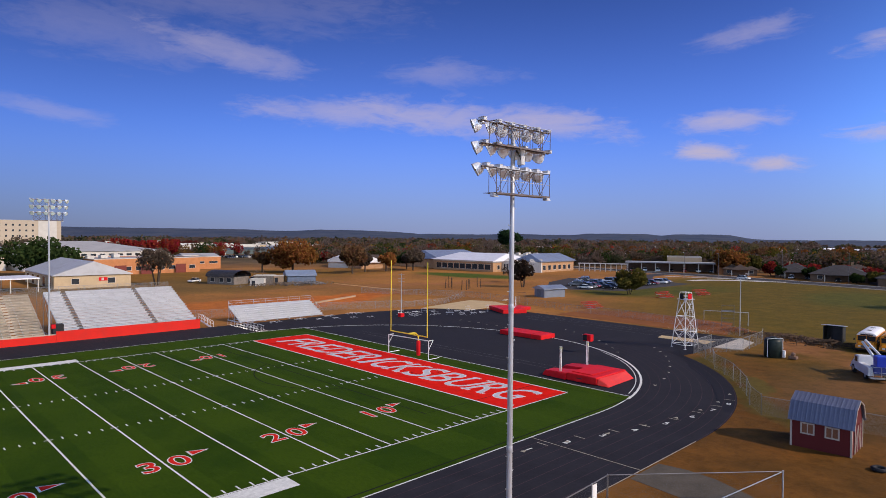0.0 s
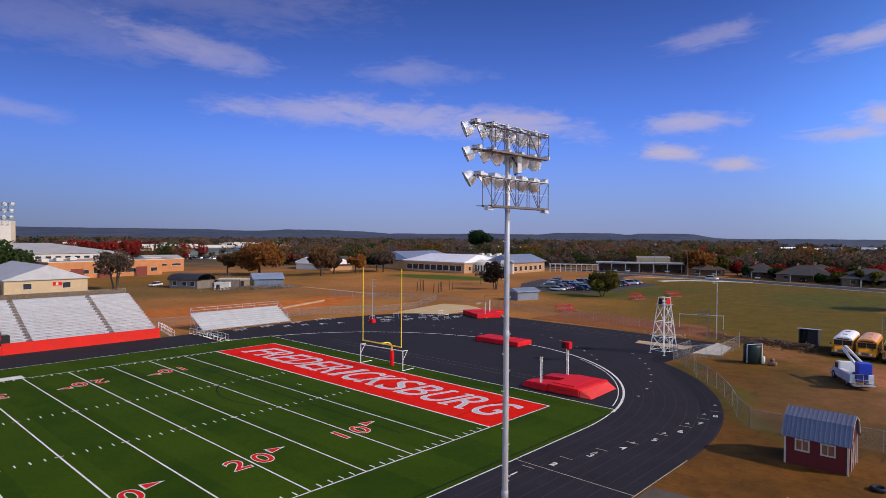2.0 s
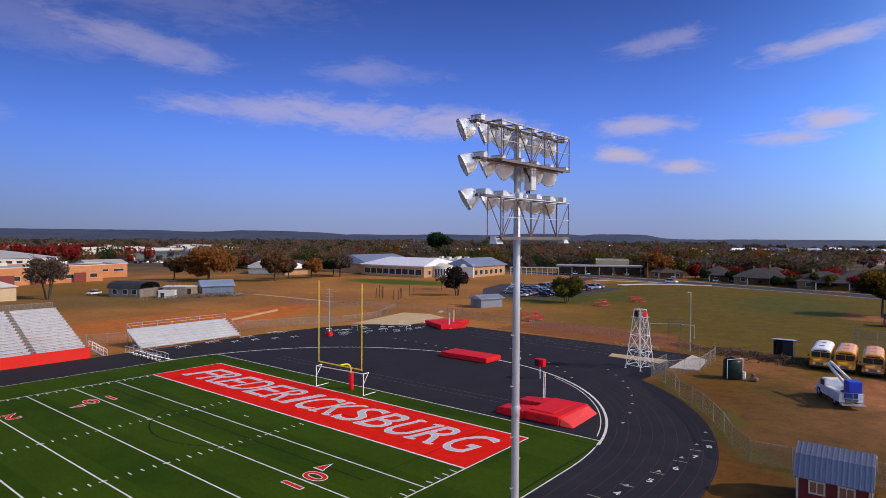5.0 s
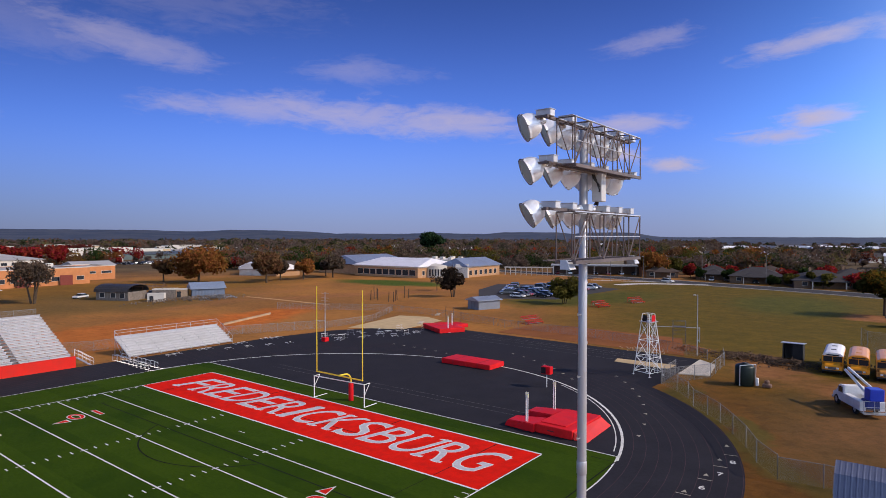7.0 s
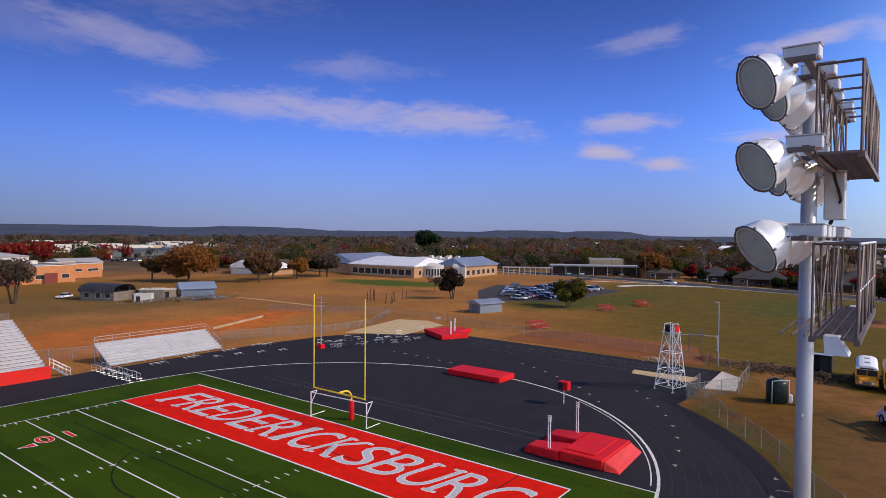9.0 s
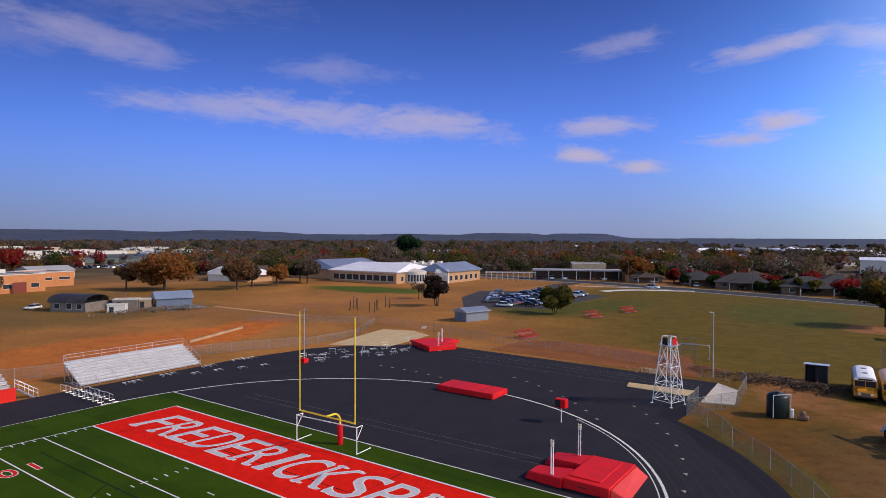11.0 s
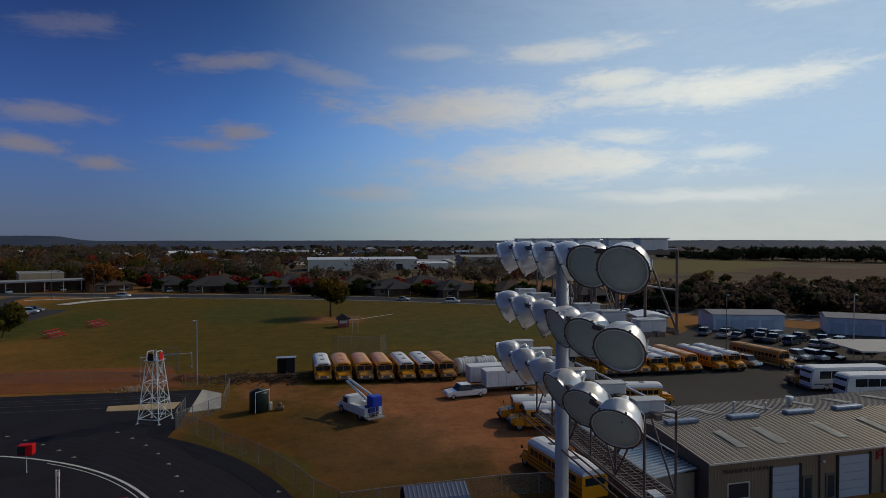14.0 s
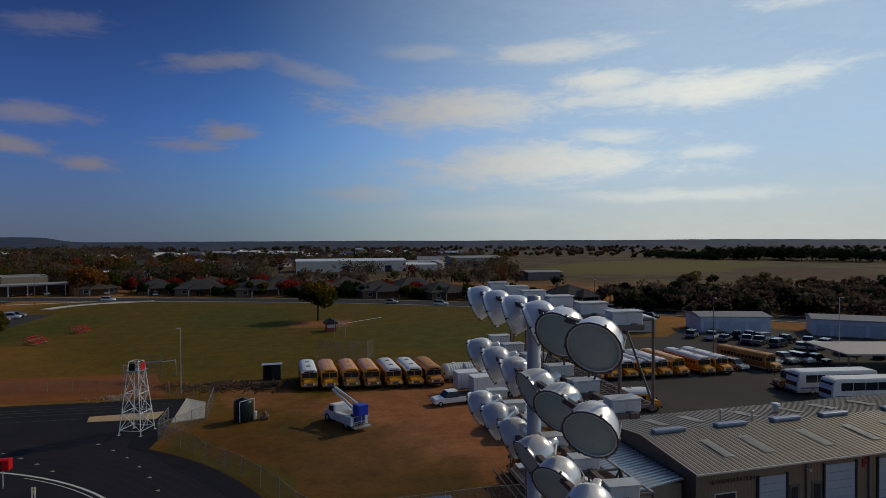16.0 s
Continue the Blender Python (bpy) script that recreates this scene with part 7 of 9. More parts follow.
def plain_building(name, label, x0, y0, x1, y1, h, wall_m, roof_m, cat="building", roof=None, turn=0.0, wins=(), gable=False, band_m=None):
    """Walls with thickness, a roof, and rows of windows: wins holds (side, count, sill, width, height)."""
    cx, cy = (x0 + x1) / 2, (y0 + y1) / 2
    hx, hy = (x1 - x0) / 2, (y1 - y0) / 2
    t = thing(name, label, cat, pose(cx, cy, 0, 0, 0, turn))
    bm = bmesh.new()
    ring_wall(bm, -hx, -hy, hx, hy, 0, h, 0.3)
    part("wall", bm, wall_m, t)
    if roof:
        if gable:
            bm = bmesh.new()
            long_x = hx >= hy
            for s in (-1, 1):
                if long_x:
                    v = [bm.verts.new(p) for p in ((s * hx * 0.995, -hy, h), (s * hx * 0.995, hy, h), (s * hx * 0.995, 0, h + roof))]
                else:
                    v = [bm.verts.new(p) for p in ((-hx, s * hy * 0.995, h), (hx, s * hy * 0.995, h), (0, s * hy * 0.995, h + roof))]
                bm.faces.new(v)
            part("gable_wall", bm, band_m or wall_m, t)
        bm = bmesh.new()
        hip_roof(bm, -hx, -hy, hx, hy, h + 0.02, h + roof + 0.1, 0.45, gable)
        part("roof", bm, roof_m, t)
    else:
        bm = bmesh.new()
        box(bm, -hx + 0.3, -hy + 0.3, h - 0.5, hx - 0.3, hy - 0.3, h - 0.25)
        part("roof", bm, roof_m, t)
        bm = bmesh.new()
        ring_wall(bm, -hx - 0.06, -hy - 0.06, hx + 0.06, hy + 0.06, h, h + 0.25, 0.45)
        part("coping", bm, band_m or M_OFFWHITE, t)
    for side, n, z, w, hh in wins:
        for i in range(n):
            f = (i + 0.5) / n * 2 - 1
            if side == "s":
                window(t, f * hx * 0.94, -hy, z, w, hh, "y", -1)
            elif side == "n":
                window(t, f * hx * 0.94, hy, z, w, hh, "y", 1)
            elif side == "w":
                window(t, -hx, f * hy * 0.94, z, w, hh, "x", -1)
            else:
                window(t, hx, f * hy * 0.94, z, w, hh, "x", 1)
    return t


# field house behind the stand
fh = plain_building("field_house", "tan block field house with a broad pale grey gabled roof", -1.5, 162, 18.5, 200, 3.8, M_BUFF, ribbed("pale_grey_roof", (0.44, 0.45, 0.47), 0.6, 1, 0.5, 0.1, 0.3), roof=3.7, gable=True, band_m=M_OFFWHITE, wins=(("s", 2, 1.2, 1.9, 1.5), ("w", 5, 0.2, 3.0, 2.8)))
bm = bmesh.new()
box(bm, 1.3, -19.09, 1.9, 3.6, -19.02, 2.9)
s_ = part("sign", bm, M_RED_PAD, fh, "red and white sign board")
bm = bmesh.new()
box(bm, 2.0, -19.13, 2.05, 2.6, -19.10, 2.75)
part("sign_mark", bm, M_OFFWHITE, s_)
# covered terrace beside it
t = thing("canopy", "open canopy with a pale roof beside the field house", "canopy", pose(-14, 160, 0))
bm = bmesh.new()
slab(bm, [(-12, -5), (8, -5), (8, 9), (-12, 9)], 3.5, 3.8)
part("roof", bm, M_WHITE_ROOF, t)
for x in (-11.5, -5, 1.5, 7.6):
    for y in (-4.6, 8.6):
        bm = bmesh.new()
        box(bm, x - 0.12, y - 0.12, 0, x + 0.12, y + 0.12, 3.5)
        part("post", bm, M_OFFWHITE, t)
bm = bmesh.new()
box(bm, -4.6, -4.9, 0.3, -1.9, -4.85, 1.5)
sg = part("sign", bm, M_RED_PAD, t, "red and white sign board")
bm = bmesh.new()
box(bm, -4.4, -4.94, 0.5, -3.4, -4.91, 1.3)
part("sign_mark", bm, M_OFFWHITE, sg)

ob_ = plain_building("school_annex", "long orange brick building with a flat grey roof", 20, 218, 62, 250, 6.0, M_ORANGE_BRICK, M_FLAT_ROOF, turn=8, wins=(("s", 9, 1.6, 2.6, 1.4),))
for i, x in enumerate((-12, -2, 12)):
    bm = bmesh.new()
    box(bm, x - 2.2, -17.1, 0.0, x + 2.2, -17.02, 3.6)
    part("rolling_door", bm, surface("dark_red_door", (0.17, 0.035, 0.025), 0.6, var=0.1), ob_, "dark red rolling door")
for i in range(6):
    bm = bmesh.new()
    soft_box(bm, -20 + i * 7, -8 + (i % 3) * 5, 5.9, -17.5 + i * 7, -5.5 + (i % 3) * 5, 7.2, 0.08, 1)
    part("roof_unit", bm, M_OFFWHITE, ob_, "pale rooftop unit")
plain_building("school_wing", "orange brick wing with a rolling door", 66, 238, 80, 256, 5.4, M_ORANGE_BRICK, M_FLAT_ROOF, turn=8, wins=(("s", 2, 2.6, 4.2, 0.9),))
plain_building("storage_house", "small pale gabled storage building", 84, 286, 102, 302, 3.6, M_BUFF, M_FLAT_ROOF, roof=1.8, gable=True)
plain_building("school_hall", "large school hall with a wide grey hipped roof", 6, 262, 62, 305, 8.0, M_OFFWHITE, M_FLAT_ROOF, roof=4.0, turn=6, wins=(("s", 14, 5.6, 2.2, 1.2),))
plain_building("school_hall", "grey-roofed school block behind the hall", -30, 268, 2, 310, 7.0, M_OFFWHITE, M_FLAT_ROOF, roof=3.5, turn=6, wins=(("s", 8, 4.2, 2.2, 1.2),))
# Building added in place of tennis courts with dark windscreens.
plain_building("greenhouse_hall", "long low green-grey building standing in for fenced tennis courts", 150, 430, 262, 470, 3.8, surface("green_grey_wall", (0.10, 0.13, 0.13), 0.8, var=0.15), ribbed("green_grey_roof", (0.11, 0.15, 0.15), 0.8, 1), roof=1.6, turn=-10)
plain_building("shop", "white flat-roofed shop building", 120, 405, 160, 420, 5.5, M_OFFWHITE, M_FLAT_ROOF)
hosp = plain_building("apartment_block", "beige four-storey block with rows of small windows", -60, 690, 116, 712, 28, surface("beige_panel_wall", (0.46, 0.38, 0.29), 0.85, var=0.08, scale=0.05, spec=0.1), M_FLAT_ROOF, turn=0,
                      wins=(("s", 30, 22.5, 1.7, 1.9), ("s", 30, 17.0, 1.7, 1.9), ("s", 30, 11.5, 1.7, 1.9), ("s", 30, 6.0, 1.7, 1.9)))
bm = bmesh.new()
box(bm, 68, -11.4, 0, 84, -11.0, 28.6)
part("end_bay", bm, M_OFFWHITE, hosp)

# shack, arched barn, grey shed
M_OLD = surface("weathered_boards", (0.17, 0.145, 0.125), 0.9, var=0.35, scale=2)
t = thing("shack", "old grey shack with a dark curved sheet roof", "shack", pose(44.6, 152.5, 0, 0, 0, -66))
bm = bmesh.new()
ring_wall(bm, -5.2, -3.6, 5.2, 3.6, 0, 2.4, 0.25)
part("wall", bm, M_OLD, t, "weathered grey boards")
bm = bmesh.new()
ring = [[bm.verts.new((x, -4.1 * math.cos(math.pi * k / 10), 2.35 + 1.9 * math.sin(math.pi * k / 10) ** 0.8 + dz)) for k in range(11)] for x, dz in ((-5.6, 0), (5.6, 0), (5.6, 0.07), (-5.6, 0.07))]
for k in range(10):
    for i in range(4):
        bm.faces.new((ring[i][k], ring[i][k + 1], ring[(i + 1) % 4][k + 1], ring[(i + 1) % 4][k]))
part("roof", bm, ribbed("dark_sheet_roof", (0.045, 0.045, 0.052), 0.5, 0, 0.5, 0.3, 0.5), t, "dark curved sheet roof")
for x in (-3.2, 0.4, 3.4):
    window(t, x, -3.6, 0.8, 1.5, 1.3, "y", -1)
for i, (x, y, hgt, wx, wy, mt, lb) in enumerate(((48.5, 140.5, 1.9, 4.2, 2.6, M_OFFWHITE, "white box trailer body beside the old shack"), (54.0, 146.5, 2.5, 6.0, 4.0, M_OLD, "low grey open shed with stacked goods"), (57.8, 143.8, 2.4, 3.0, 2.6, surface("tan_sheet", (0.34, 0.24, 0.16), 0.8, var=0.2), "small tan hut beside the blue shed"))):
    t = plain_building("hut", lb, x - wx / 2, y - wy / 2, x + wx / 2, y + wy / 2, hgt, mt, M_FLAT_ROOF, turn=-40)
    bm = bmesh.new()
    box(bm, -wx / 4 - 0.5, -wy / 2 - 0.05, 0, -wx / 4 + 0.5, -wy / 2 - 0.005, hgt * 0.8)
    part("door", bm, M_WIN, t)
t = plain_building("blue_shed", "blue-grey sheet metal shed with a gabled roof", 60.2, 139.0, 69.2, 146.6, 2.6, ribbed("blue_sheet_wall", (0.13, 0.17, 0.24), 0.4, 0, 0.5, 0.2, 0.4), ribbed("blue_sheet_roof", (0.26, 0.33, 0.44), 0.4, 0, 0.45, 0.3, 0.4), roof=1.5, gable=True, turn=-22)
# No opening is cut: a dark panel gives the doorway's shade.
bm = bmesh.new()
box(bm, -4.56, -2.0, 0, -4.51, 2.0, 2.3)
part("door", bm, M_WIN, t, "dark panel standing in for a shaded open doorway")
t = thing("pole_frame", "bare rusty frame of poles and rafters by the shack", "frame", pose(51.5, 150.5, 0, 0, 0, -40))
for x in (-4, -1.3, 1.3, 4):
    for y in (-2, 2):
        bm = bmesh.new()
        rod(bm, (x, y, 0), (x, y, 3.4), 0.09, 5)
        part("post", bm, M_RUST, t)
    bm = bmesh.new()
    pipe(bm, [(x, -2.4, 3.3), (x, 0, 4.2), (x, 2.4, 3.3)], 0.07, 5)
    part("rafter", bm, M_RUST, t)
for y, z in ((-2, 3.4), (2, 3.4), (0, 4.2)):
    bm = bmesh.new()
    rod(bm, (-4.3, y, z), (4.3, y, z), 0.07, 5)
    part("purlin", bm, M_RUST, t)
heap("scrap_heap", "scrap and junk strewn round the old shack", 55, 137, 22, 7, 0.8, surface("scrap", (0.13, 0.10, 0.08), 0.8, var=0.7, scale=0.5), 31, 420, 0.35)
heap("scrap_heap", "grey scrap metal beside the blue shed", 62, 132, 7, 5, 1.4, surface("grey_scrap", (0.16, 0.16, 0.17), 0.7, var=0.7, scale=0.5), 32, 200, 0.35)
for i, (x, y, c, a_) in enumerate(((36.5, 163.0, 1, 30), (52.5, 155.0, 0, 10), (44.0, 160.5, 3, 60))):
    car(pose(x, y, 0, 0, 0, a_), c, i % 3, "cars by the shack", "by the old shack")
t = plain_building("equipment_shed", "grey-blue metal equipment shed on the grass", 87.2, 58.8, 93.8, 63.2, 2.3, ribbed("grey_blue_sheet_wall", (0.20, 0.23, 0.28), 0.3, 0, 0.5, 0.2, 0.4), ribbed("pale_blue_sheet_roof", (0.36, 0.42, 0.50), 0.3, 0), roof=0.7, gable=True, turn=-18)
bm = bmesh.new()
box(bm, -3.35, -0.9, 0, -3.302, 0.9, 2.0)
part("door", bm, surface("grey_door", (0.15, 0.17, 0.2), 0.6), t)

# houses across the road
M_HOUSE = surface("brown_house_brick", (0.14, 0.095, 0.068), 0.85, var=0.2, scale=0.6, spec=0.1)


def house(at, w, d, shingle, label):
    t = thing("house", label, "house", at, "houses across the road")
    bm = bmesh.new()
    ring_wall(bm, -w / 2, -d / 2, w / 2, d / 2, 0, 2.7, 0.3)
    part("wall", bm, M_HOUSE, t)
    bm = bmesh.new()
    hip_roof(bm, -w / 2, -d / 2, w / 2, d / 2, 2.75, 6.0, 0.7)
    part("roof", bm, shingle, t)
    bm = bmesh.new()
    hip_roof(bm, -w / 2 - 3.5, -d / 4, -w / 2 + 4, d / 4, 2.65, 4.8, 0.5)
    part("porch_roof", bm, shingle, t)
    for s in (-1, 1):
        bm = bmesh.new()
        box(bm, -w / 2 - 3.3, s * d / 4 - 0.15, 0, -w / 2 - 3.0, s * d / 4 + 0.15, 2.55)
        part("porch_post", bm, M_OFFWHITE, t)
    for y in (-d / 3, d / 3):
        window(t, -w / 2, y, 0.9, 1.6, 1.3, "x", -1)
    for x in (-w / 4, w / 4):
        window(t, x, -d / 2, 0.9, 1.6, 1.3, "y", -1)
    bm = bmesh.new()
    box(bm, -w / 2 - 0.04, -0.5, 0, -w / 2 - 0.005, 0.5, 2.1)
    part("front_door", bm, surface("brown_door", (0.13, 0.07, 0.045), 0.6), t)
    bm = bmesh.new()
    box(bm, w * 0.2, d * 0.1, 4.0, w * 0.2 + 0.8, d * 0.1 + 0.8, 6.6)
    part("chimney", bm, M_BRICK, t)
    return t


HOUSES = ((240, 66, 14, 13, 1), (240, 43, 15, 14, 0), (232, 24, 15, 19, 0), (223, 0, 17, 20, 0), (214, -24, 15, 18, 1), (205, -46, 16, 17, 0), (194, -68, 15, 16, 0), (186, -88, 15, 15, 1), (252, 22, 14, 14, 1), (248, -8, 15, 15, 0), (236, -36, 15, 15, 1), (224, -62, 14, 16, 0), (168, -108, 15, 14, 0))
for i, (x, y, w, d, k) in enumerate(HOUSES):
    house(pose(x, y, 0, 0, 0, 20 - 4 * i % 11), w, d, M_SHINGLE_BROWN if k else M_SHINGLE, "one-storey house with a brown hipped shingle roof" if k else "one-storey house with a dark grey hipped shingle roof")

# strip with a long canopy by the road
t = thing("service_canopy", "long low canopy over parked cars by the road", "canopy", pose(238.3, 91.5, 0, 0, 0, -64))
bm = bmesh.new()
slab(bm, [(-26, -5), (26, -5), (26, 5), (-26, 5)], 4.0, 4.6)
part("roof", bm, M_FLAT_ROOF, t)
for i in range(9):
    bm = bmesh.new()
    box(bm, -25 + i * 6.2, -4.6, 0, -24.7 + i * 6.2, -4.3, 4.0)
    part("post", bm, M_OFFWHITE, t)
bm = bmesh.new()
box(bm, -26, 4.6, 0, 26, 4.9, 4.0)
# Brick darkened in its colour for the shade under the canopy.
part("back_wall", bm, surface("shaded_brick", (0.14, 0.09, 0.07), 0.85, var=0.2), t)
for i, c in enumerate((4, 1, 1, 3, 4, 0, 2)):
    car(pose(224 + i * 2.6, 110 - i * 5.2, 0.0, 0, 0, 30), c, i % 3, "cars under the canopy", "under the long canopy")
plain_building("shop", "low shop with a tan wall behind the canopy", 256, 96, 276, 112, 6.2, M_BUFF, M_FLAT_ROOF, turn=26)
plain_building("shop", "low orange brick shop by the road", 236, 62, 248, 76, 4.5, M_ORANGE_BRICK, M_FLAT_ROOF, turn=26)

# warehouses beyond the houses
w = plain_building("warehouse", "long white metal warehouse with dark loading doors", 384, -88, 408, -16, 7.4, M_OFFWHITE, M_WHITE_ROOF, roof=1.2, gable=True, turn=0)
for i, y in enumerate((-24, -11, 4)):
    bm = bmesh.new()
    box(bm, -12.08, y - 2.2, 0, -12.02, y + 2.2, 4.2)
    part("loading_door", bm, M_WIN, w)
plain_building("warehouse", "low white warehouse wing", 392, -112, 410, -90, 4.2, M_OFFWHITE, M_WHITE_ROOF, roof=0.8, gable=True)
plain_building("warehouse", "grey metal warehouse beyond the meadow", 440, -176, 462, -136, 7.0, surface("grey_sheet", (0.34, 0.33, 0.31), 0.7, var=0.1), M_FLAT_ROOF, roof=1.4, gable=True)
plain_building("warehouse", "low shed beyond the meadow", 277, -155, 289, -136, 4.2, surface("dark_sheet", (0.16, 0.15, 0.15), 0.7, var=0.1), M_FLAT_ROOF, roof=0.6, gable=True)

# storage units
M_UNIT = ribbed("pale_blue_sheet", (0.50, 0.60, 0.74), 0.35, 0, 0.55, 0.2, 0.4)
for label, x0, y0, L, turn in (("long pale blue storage building with roll-up doors", 96.4, -108.2, 15.5, -107), ("second pale blue storage building with roll-up doors", 86.8, -130.6, 27, -127)):
    t = thing("storage_building", label, "storage building", pose(x0, y0, 0, 0, 0, turn), "storage buildings")
    bm = bmesh.new()
    ring_wall(bm, 0, 0, L, 10, 0, 3.6, 0.3)
    part("wall", bm, M_UNIT, t)
    bm = bmesh.new()
    hip_roof(bm, 0, 0, L, 10, 3.65, 4.3, 0.3, True)
    part("roof", bm, M_FLAT_ROOF, t)
    for i in range(int(L / 3.3)):
        bm = bmesh.new()
        box(bm, 0.7 + i * 3.3, -0.05, 0, 3.3 + i * 3.3, -0.005, 2.5)
        part("rollup_door", bm, surface("faded_blue_door", (0.36, 0.45, 0.58), 0.6, var=0.1), t)
t = thing("carport", "wide carport with a flat pale metal roof", "carport", pose(56, -113, 0, 0, 0, -15))
bm = bmesh.new()
slab(bm, [(-6, -10), (6, -10), (6, 8), (-6, 8)], 2.9, 3.15)
part("roof", bm, surface("pale_roof_sheet", (0.42, 0.40, 0.38), 0.7, var=0.1), t)
for x in (-5.7, 5.7):
    for y in (-9.6, -1, 7.6):
        bm = bmesh.new()
        box(bm, x - 0.1, y - 0.1, 0, x + 0.1, y + 0.1, 2.9)
        part("post", bm, M_DARK_STEEL, t)
plain_building("shed", "small white shed with wide doors by the yard", 100, -99, 108, -92.5, 3.0, M_OFFWHITE, M_WHITE_ROOF, roof=0.6, gable=True, turn=-14)


# ---- transportation garage ----
def make_garage():
    M_WALL = ribbed("tan_sheet_wall", (0.20, 0.15, 0.105), 0.30, 1, 0.6, 0.1, 0.3, dirt=(0.22, 0.16, 0.11))
    M_ROOF = ribbed("weathered_tan_roof", (0.26, 0.23, 0.19), 0.5, 1, 0.55, 0.25, 0.9, dirt=(0.21, 0.18, 0.14), dirt_amount=0.5)
    t = thing("garage", "tan metal bus garage with a low ribbed roof", "garage", pose(10.9, -45.1, 0, 0, 0, 2.0))
    L, D, ze, zr = 36.0, 14.4, 3.85, 4.65
    bm = bmesh.new()
    ring_wall(bm, 0.3, -L, D - 0.3, 0.0, 0, ze - 0.04, 0.3)
    part("wall", bm, M_WALL, t)
    for y in (-0.01, -L + 0.01):
        bm = bmesh.new()
        v = [bm.verts.new(p) for p in ((0.3, y, ze - 0.04), (D - 0.3, y, ze - 0.04), (D / 2, y, zr - 0.06))]
        bm.faces.new(v)
        part("gable_wall", bm, M_WALL, t)
    for x0, x1, z0, z1 in ((0.0, D / 2, ze, zr), (D / 2, D, zr, ze)):
        bm = bmesh.new()
        v = [bm.verts.new(p) for p in ((x0, 0.2, z0), (x1, 0.2, z1), (x1, -L - 0.2, z1), (x0, -L - 0.2, z0), (x0, 0.2, z0 + 0.06), (x1, 0.2, z1 + 0.06), (x1, -L - 0.2, z1 + 0.06), (x0, -L - 0.2, z0 + 0.06))]
        for f in ((0, 3, 2, 1), (4, 5, 6, 7), (0, 1, 5, 4), (1, 2, 6, 5), (2, 3, 7, 6), (3, 0, 4, 7)):
            bm.faces.new([v[i] for i in f])
        slope = part("roof_slope", bm, M_ROOF, t, "ribbed weathered tan roof")
        n = int(L / 0.5)
        for i in range(n):
            y = -0.1 - i * (L + 0.1) / n
            bm = bmesh.new()
            v = [bm.verts.new(p) for p in ((x0, y - 0.05, z0 + 0.06), (x1, y - 0.05, z1 + 0.06), (x1, y + 0.05, z1 + 0.06), (x0, y + 0.05, z0 + 0.06),
                                            (x0, y - 0.025, z0 + 0.105), (x1, y - 0.025, z1 + 0.105), (x1, y + 0.025, z1 + 0.105), (x0, y + 0.025, z0 + 0.105))]
            for f in ((4, 5, 6, 7), (0, 1, 5, 4), (1, 2, 6, 5), (2, 3, 7, 6), (3, 0, 4, 7)):
                bm.faces.new([v[i] for i in f])
            part("roof_rib", bm, M_ROOF, slope)
    # skylight strips
    M_SKY = surface("skylight_panel", (0.60, 0.60, 0.57), 0.5, var=0.1)
    for i, y in enumerate((-4.4, -8.2, -14.2, -19.4, -23.6, -28.6)):
        for x0, x1 in ((1.9, 5.0), (9.3, 12.2)):
            z = lambda x: ze + (zr - ze) * (x if x < D / 2 else D - x) / (D / 2) + 0.14
            yy = y + (0.6 if x0 > 7 else 0)
            bm = bmesh.new()
            v = [bm.verts.new(p) for p in ((x0, yy - 0.45, z(x0)), (x1, yy - 0.45, z(x1)), (x1, yy + 0.45, z(x1)), (x0, yy + 0.45, z(x0)))]
            bm.faces.new(v)
            bmesh.ops.solidify(bm, geom=list(bm.faces), thickness=-0.05)
            part("skylight", bm, M_SKY, t)
    for y in (-2.6, -8.9, -14.9, -20.4, -28.0):
        bm = bmesh.new()
        soft_box(bm, D / 2 - 0.36, y - 1.55, zr + 0.02, D / 2 + 0.36, y + 1.55, zr + 0.38, 0.14, 2)
        v = part("ridge_vent", bm, M_GREY_ROOF, t, "blue-grey ridge vent")
    for x, y, h, r in ((9.2, -9.6, 0.9, 0.12), (8.4, -12.4, 0.8, 0.10), (10.4, -17.0, 0.6, 0.32), (6.6, -31.0, 0.9, 0.12)):
        bm = bmesh.new()
        lathe(bm, [(r * 0.8, zr - 0.2), (r * 0.8, zr + h - 0.2), (r * 1.35, zr + h - 0.18), (r * 1.2, zr + h), (0.0, zr + h + 0.05)], 12, pose(x, y, 0))
        part("vent_pipe", bm, M_STEEL, t)
    bm = bmesh.new()
    for y0, y1 in ((0.2, -L - 0.2),):
        box(bm, -0.08, y1, ze - 0.06, 0.02, y0, ze + 0.07)
    part("gutter", bm, M_OFFWHITE, t)
    # doors on the front
    for y0, w_, h in ((-6.9, 2.5, 3.0), (-13.5, 3.0, 3.3), (-19.0, 3.0, 3.3), (-25.0, 3.0, 3.3), (-31.0, 3.0, 3.3)):
        bm = bmesh.new()
        for k in range(5):
            box(bm, 0.24, y0 - w_ / 2, k * h / 5 + 0.02, 0.29, y0 + w_ / 2, (k + 1) * h / 5 - 0.01)
        d = part("garage_door", bm, surface("pale_door", (0.36, 0.40, 0.47), 0.6, var=0.05), t, "pale sectional garage door")
        bm = bmesh.new()
        for s in (-1, 1):
            box(bm, 0.20, y0 + s * (w_ / 2 + 0.12) - 0.1, 0, 0.295, y0 + s * (w_ / 2 + 0.12) + 0.1, h + 0.15)
        part("door_frame", bm, M_BLACK, d)
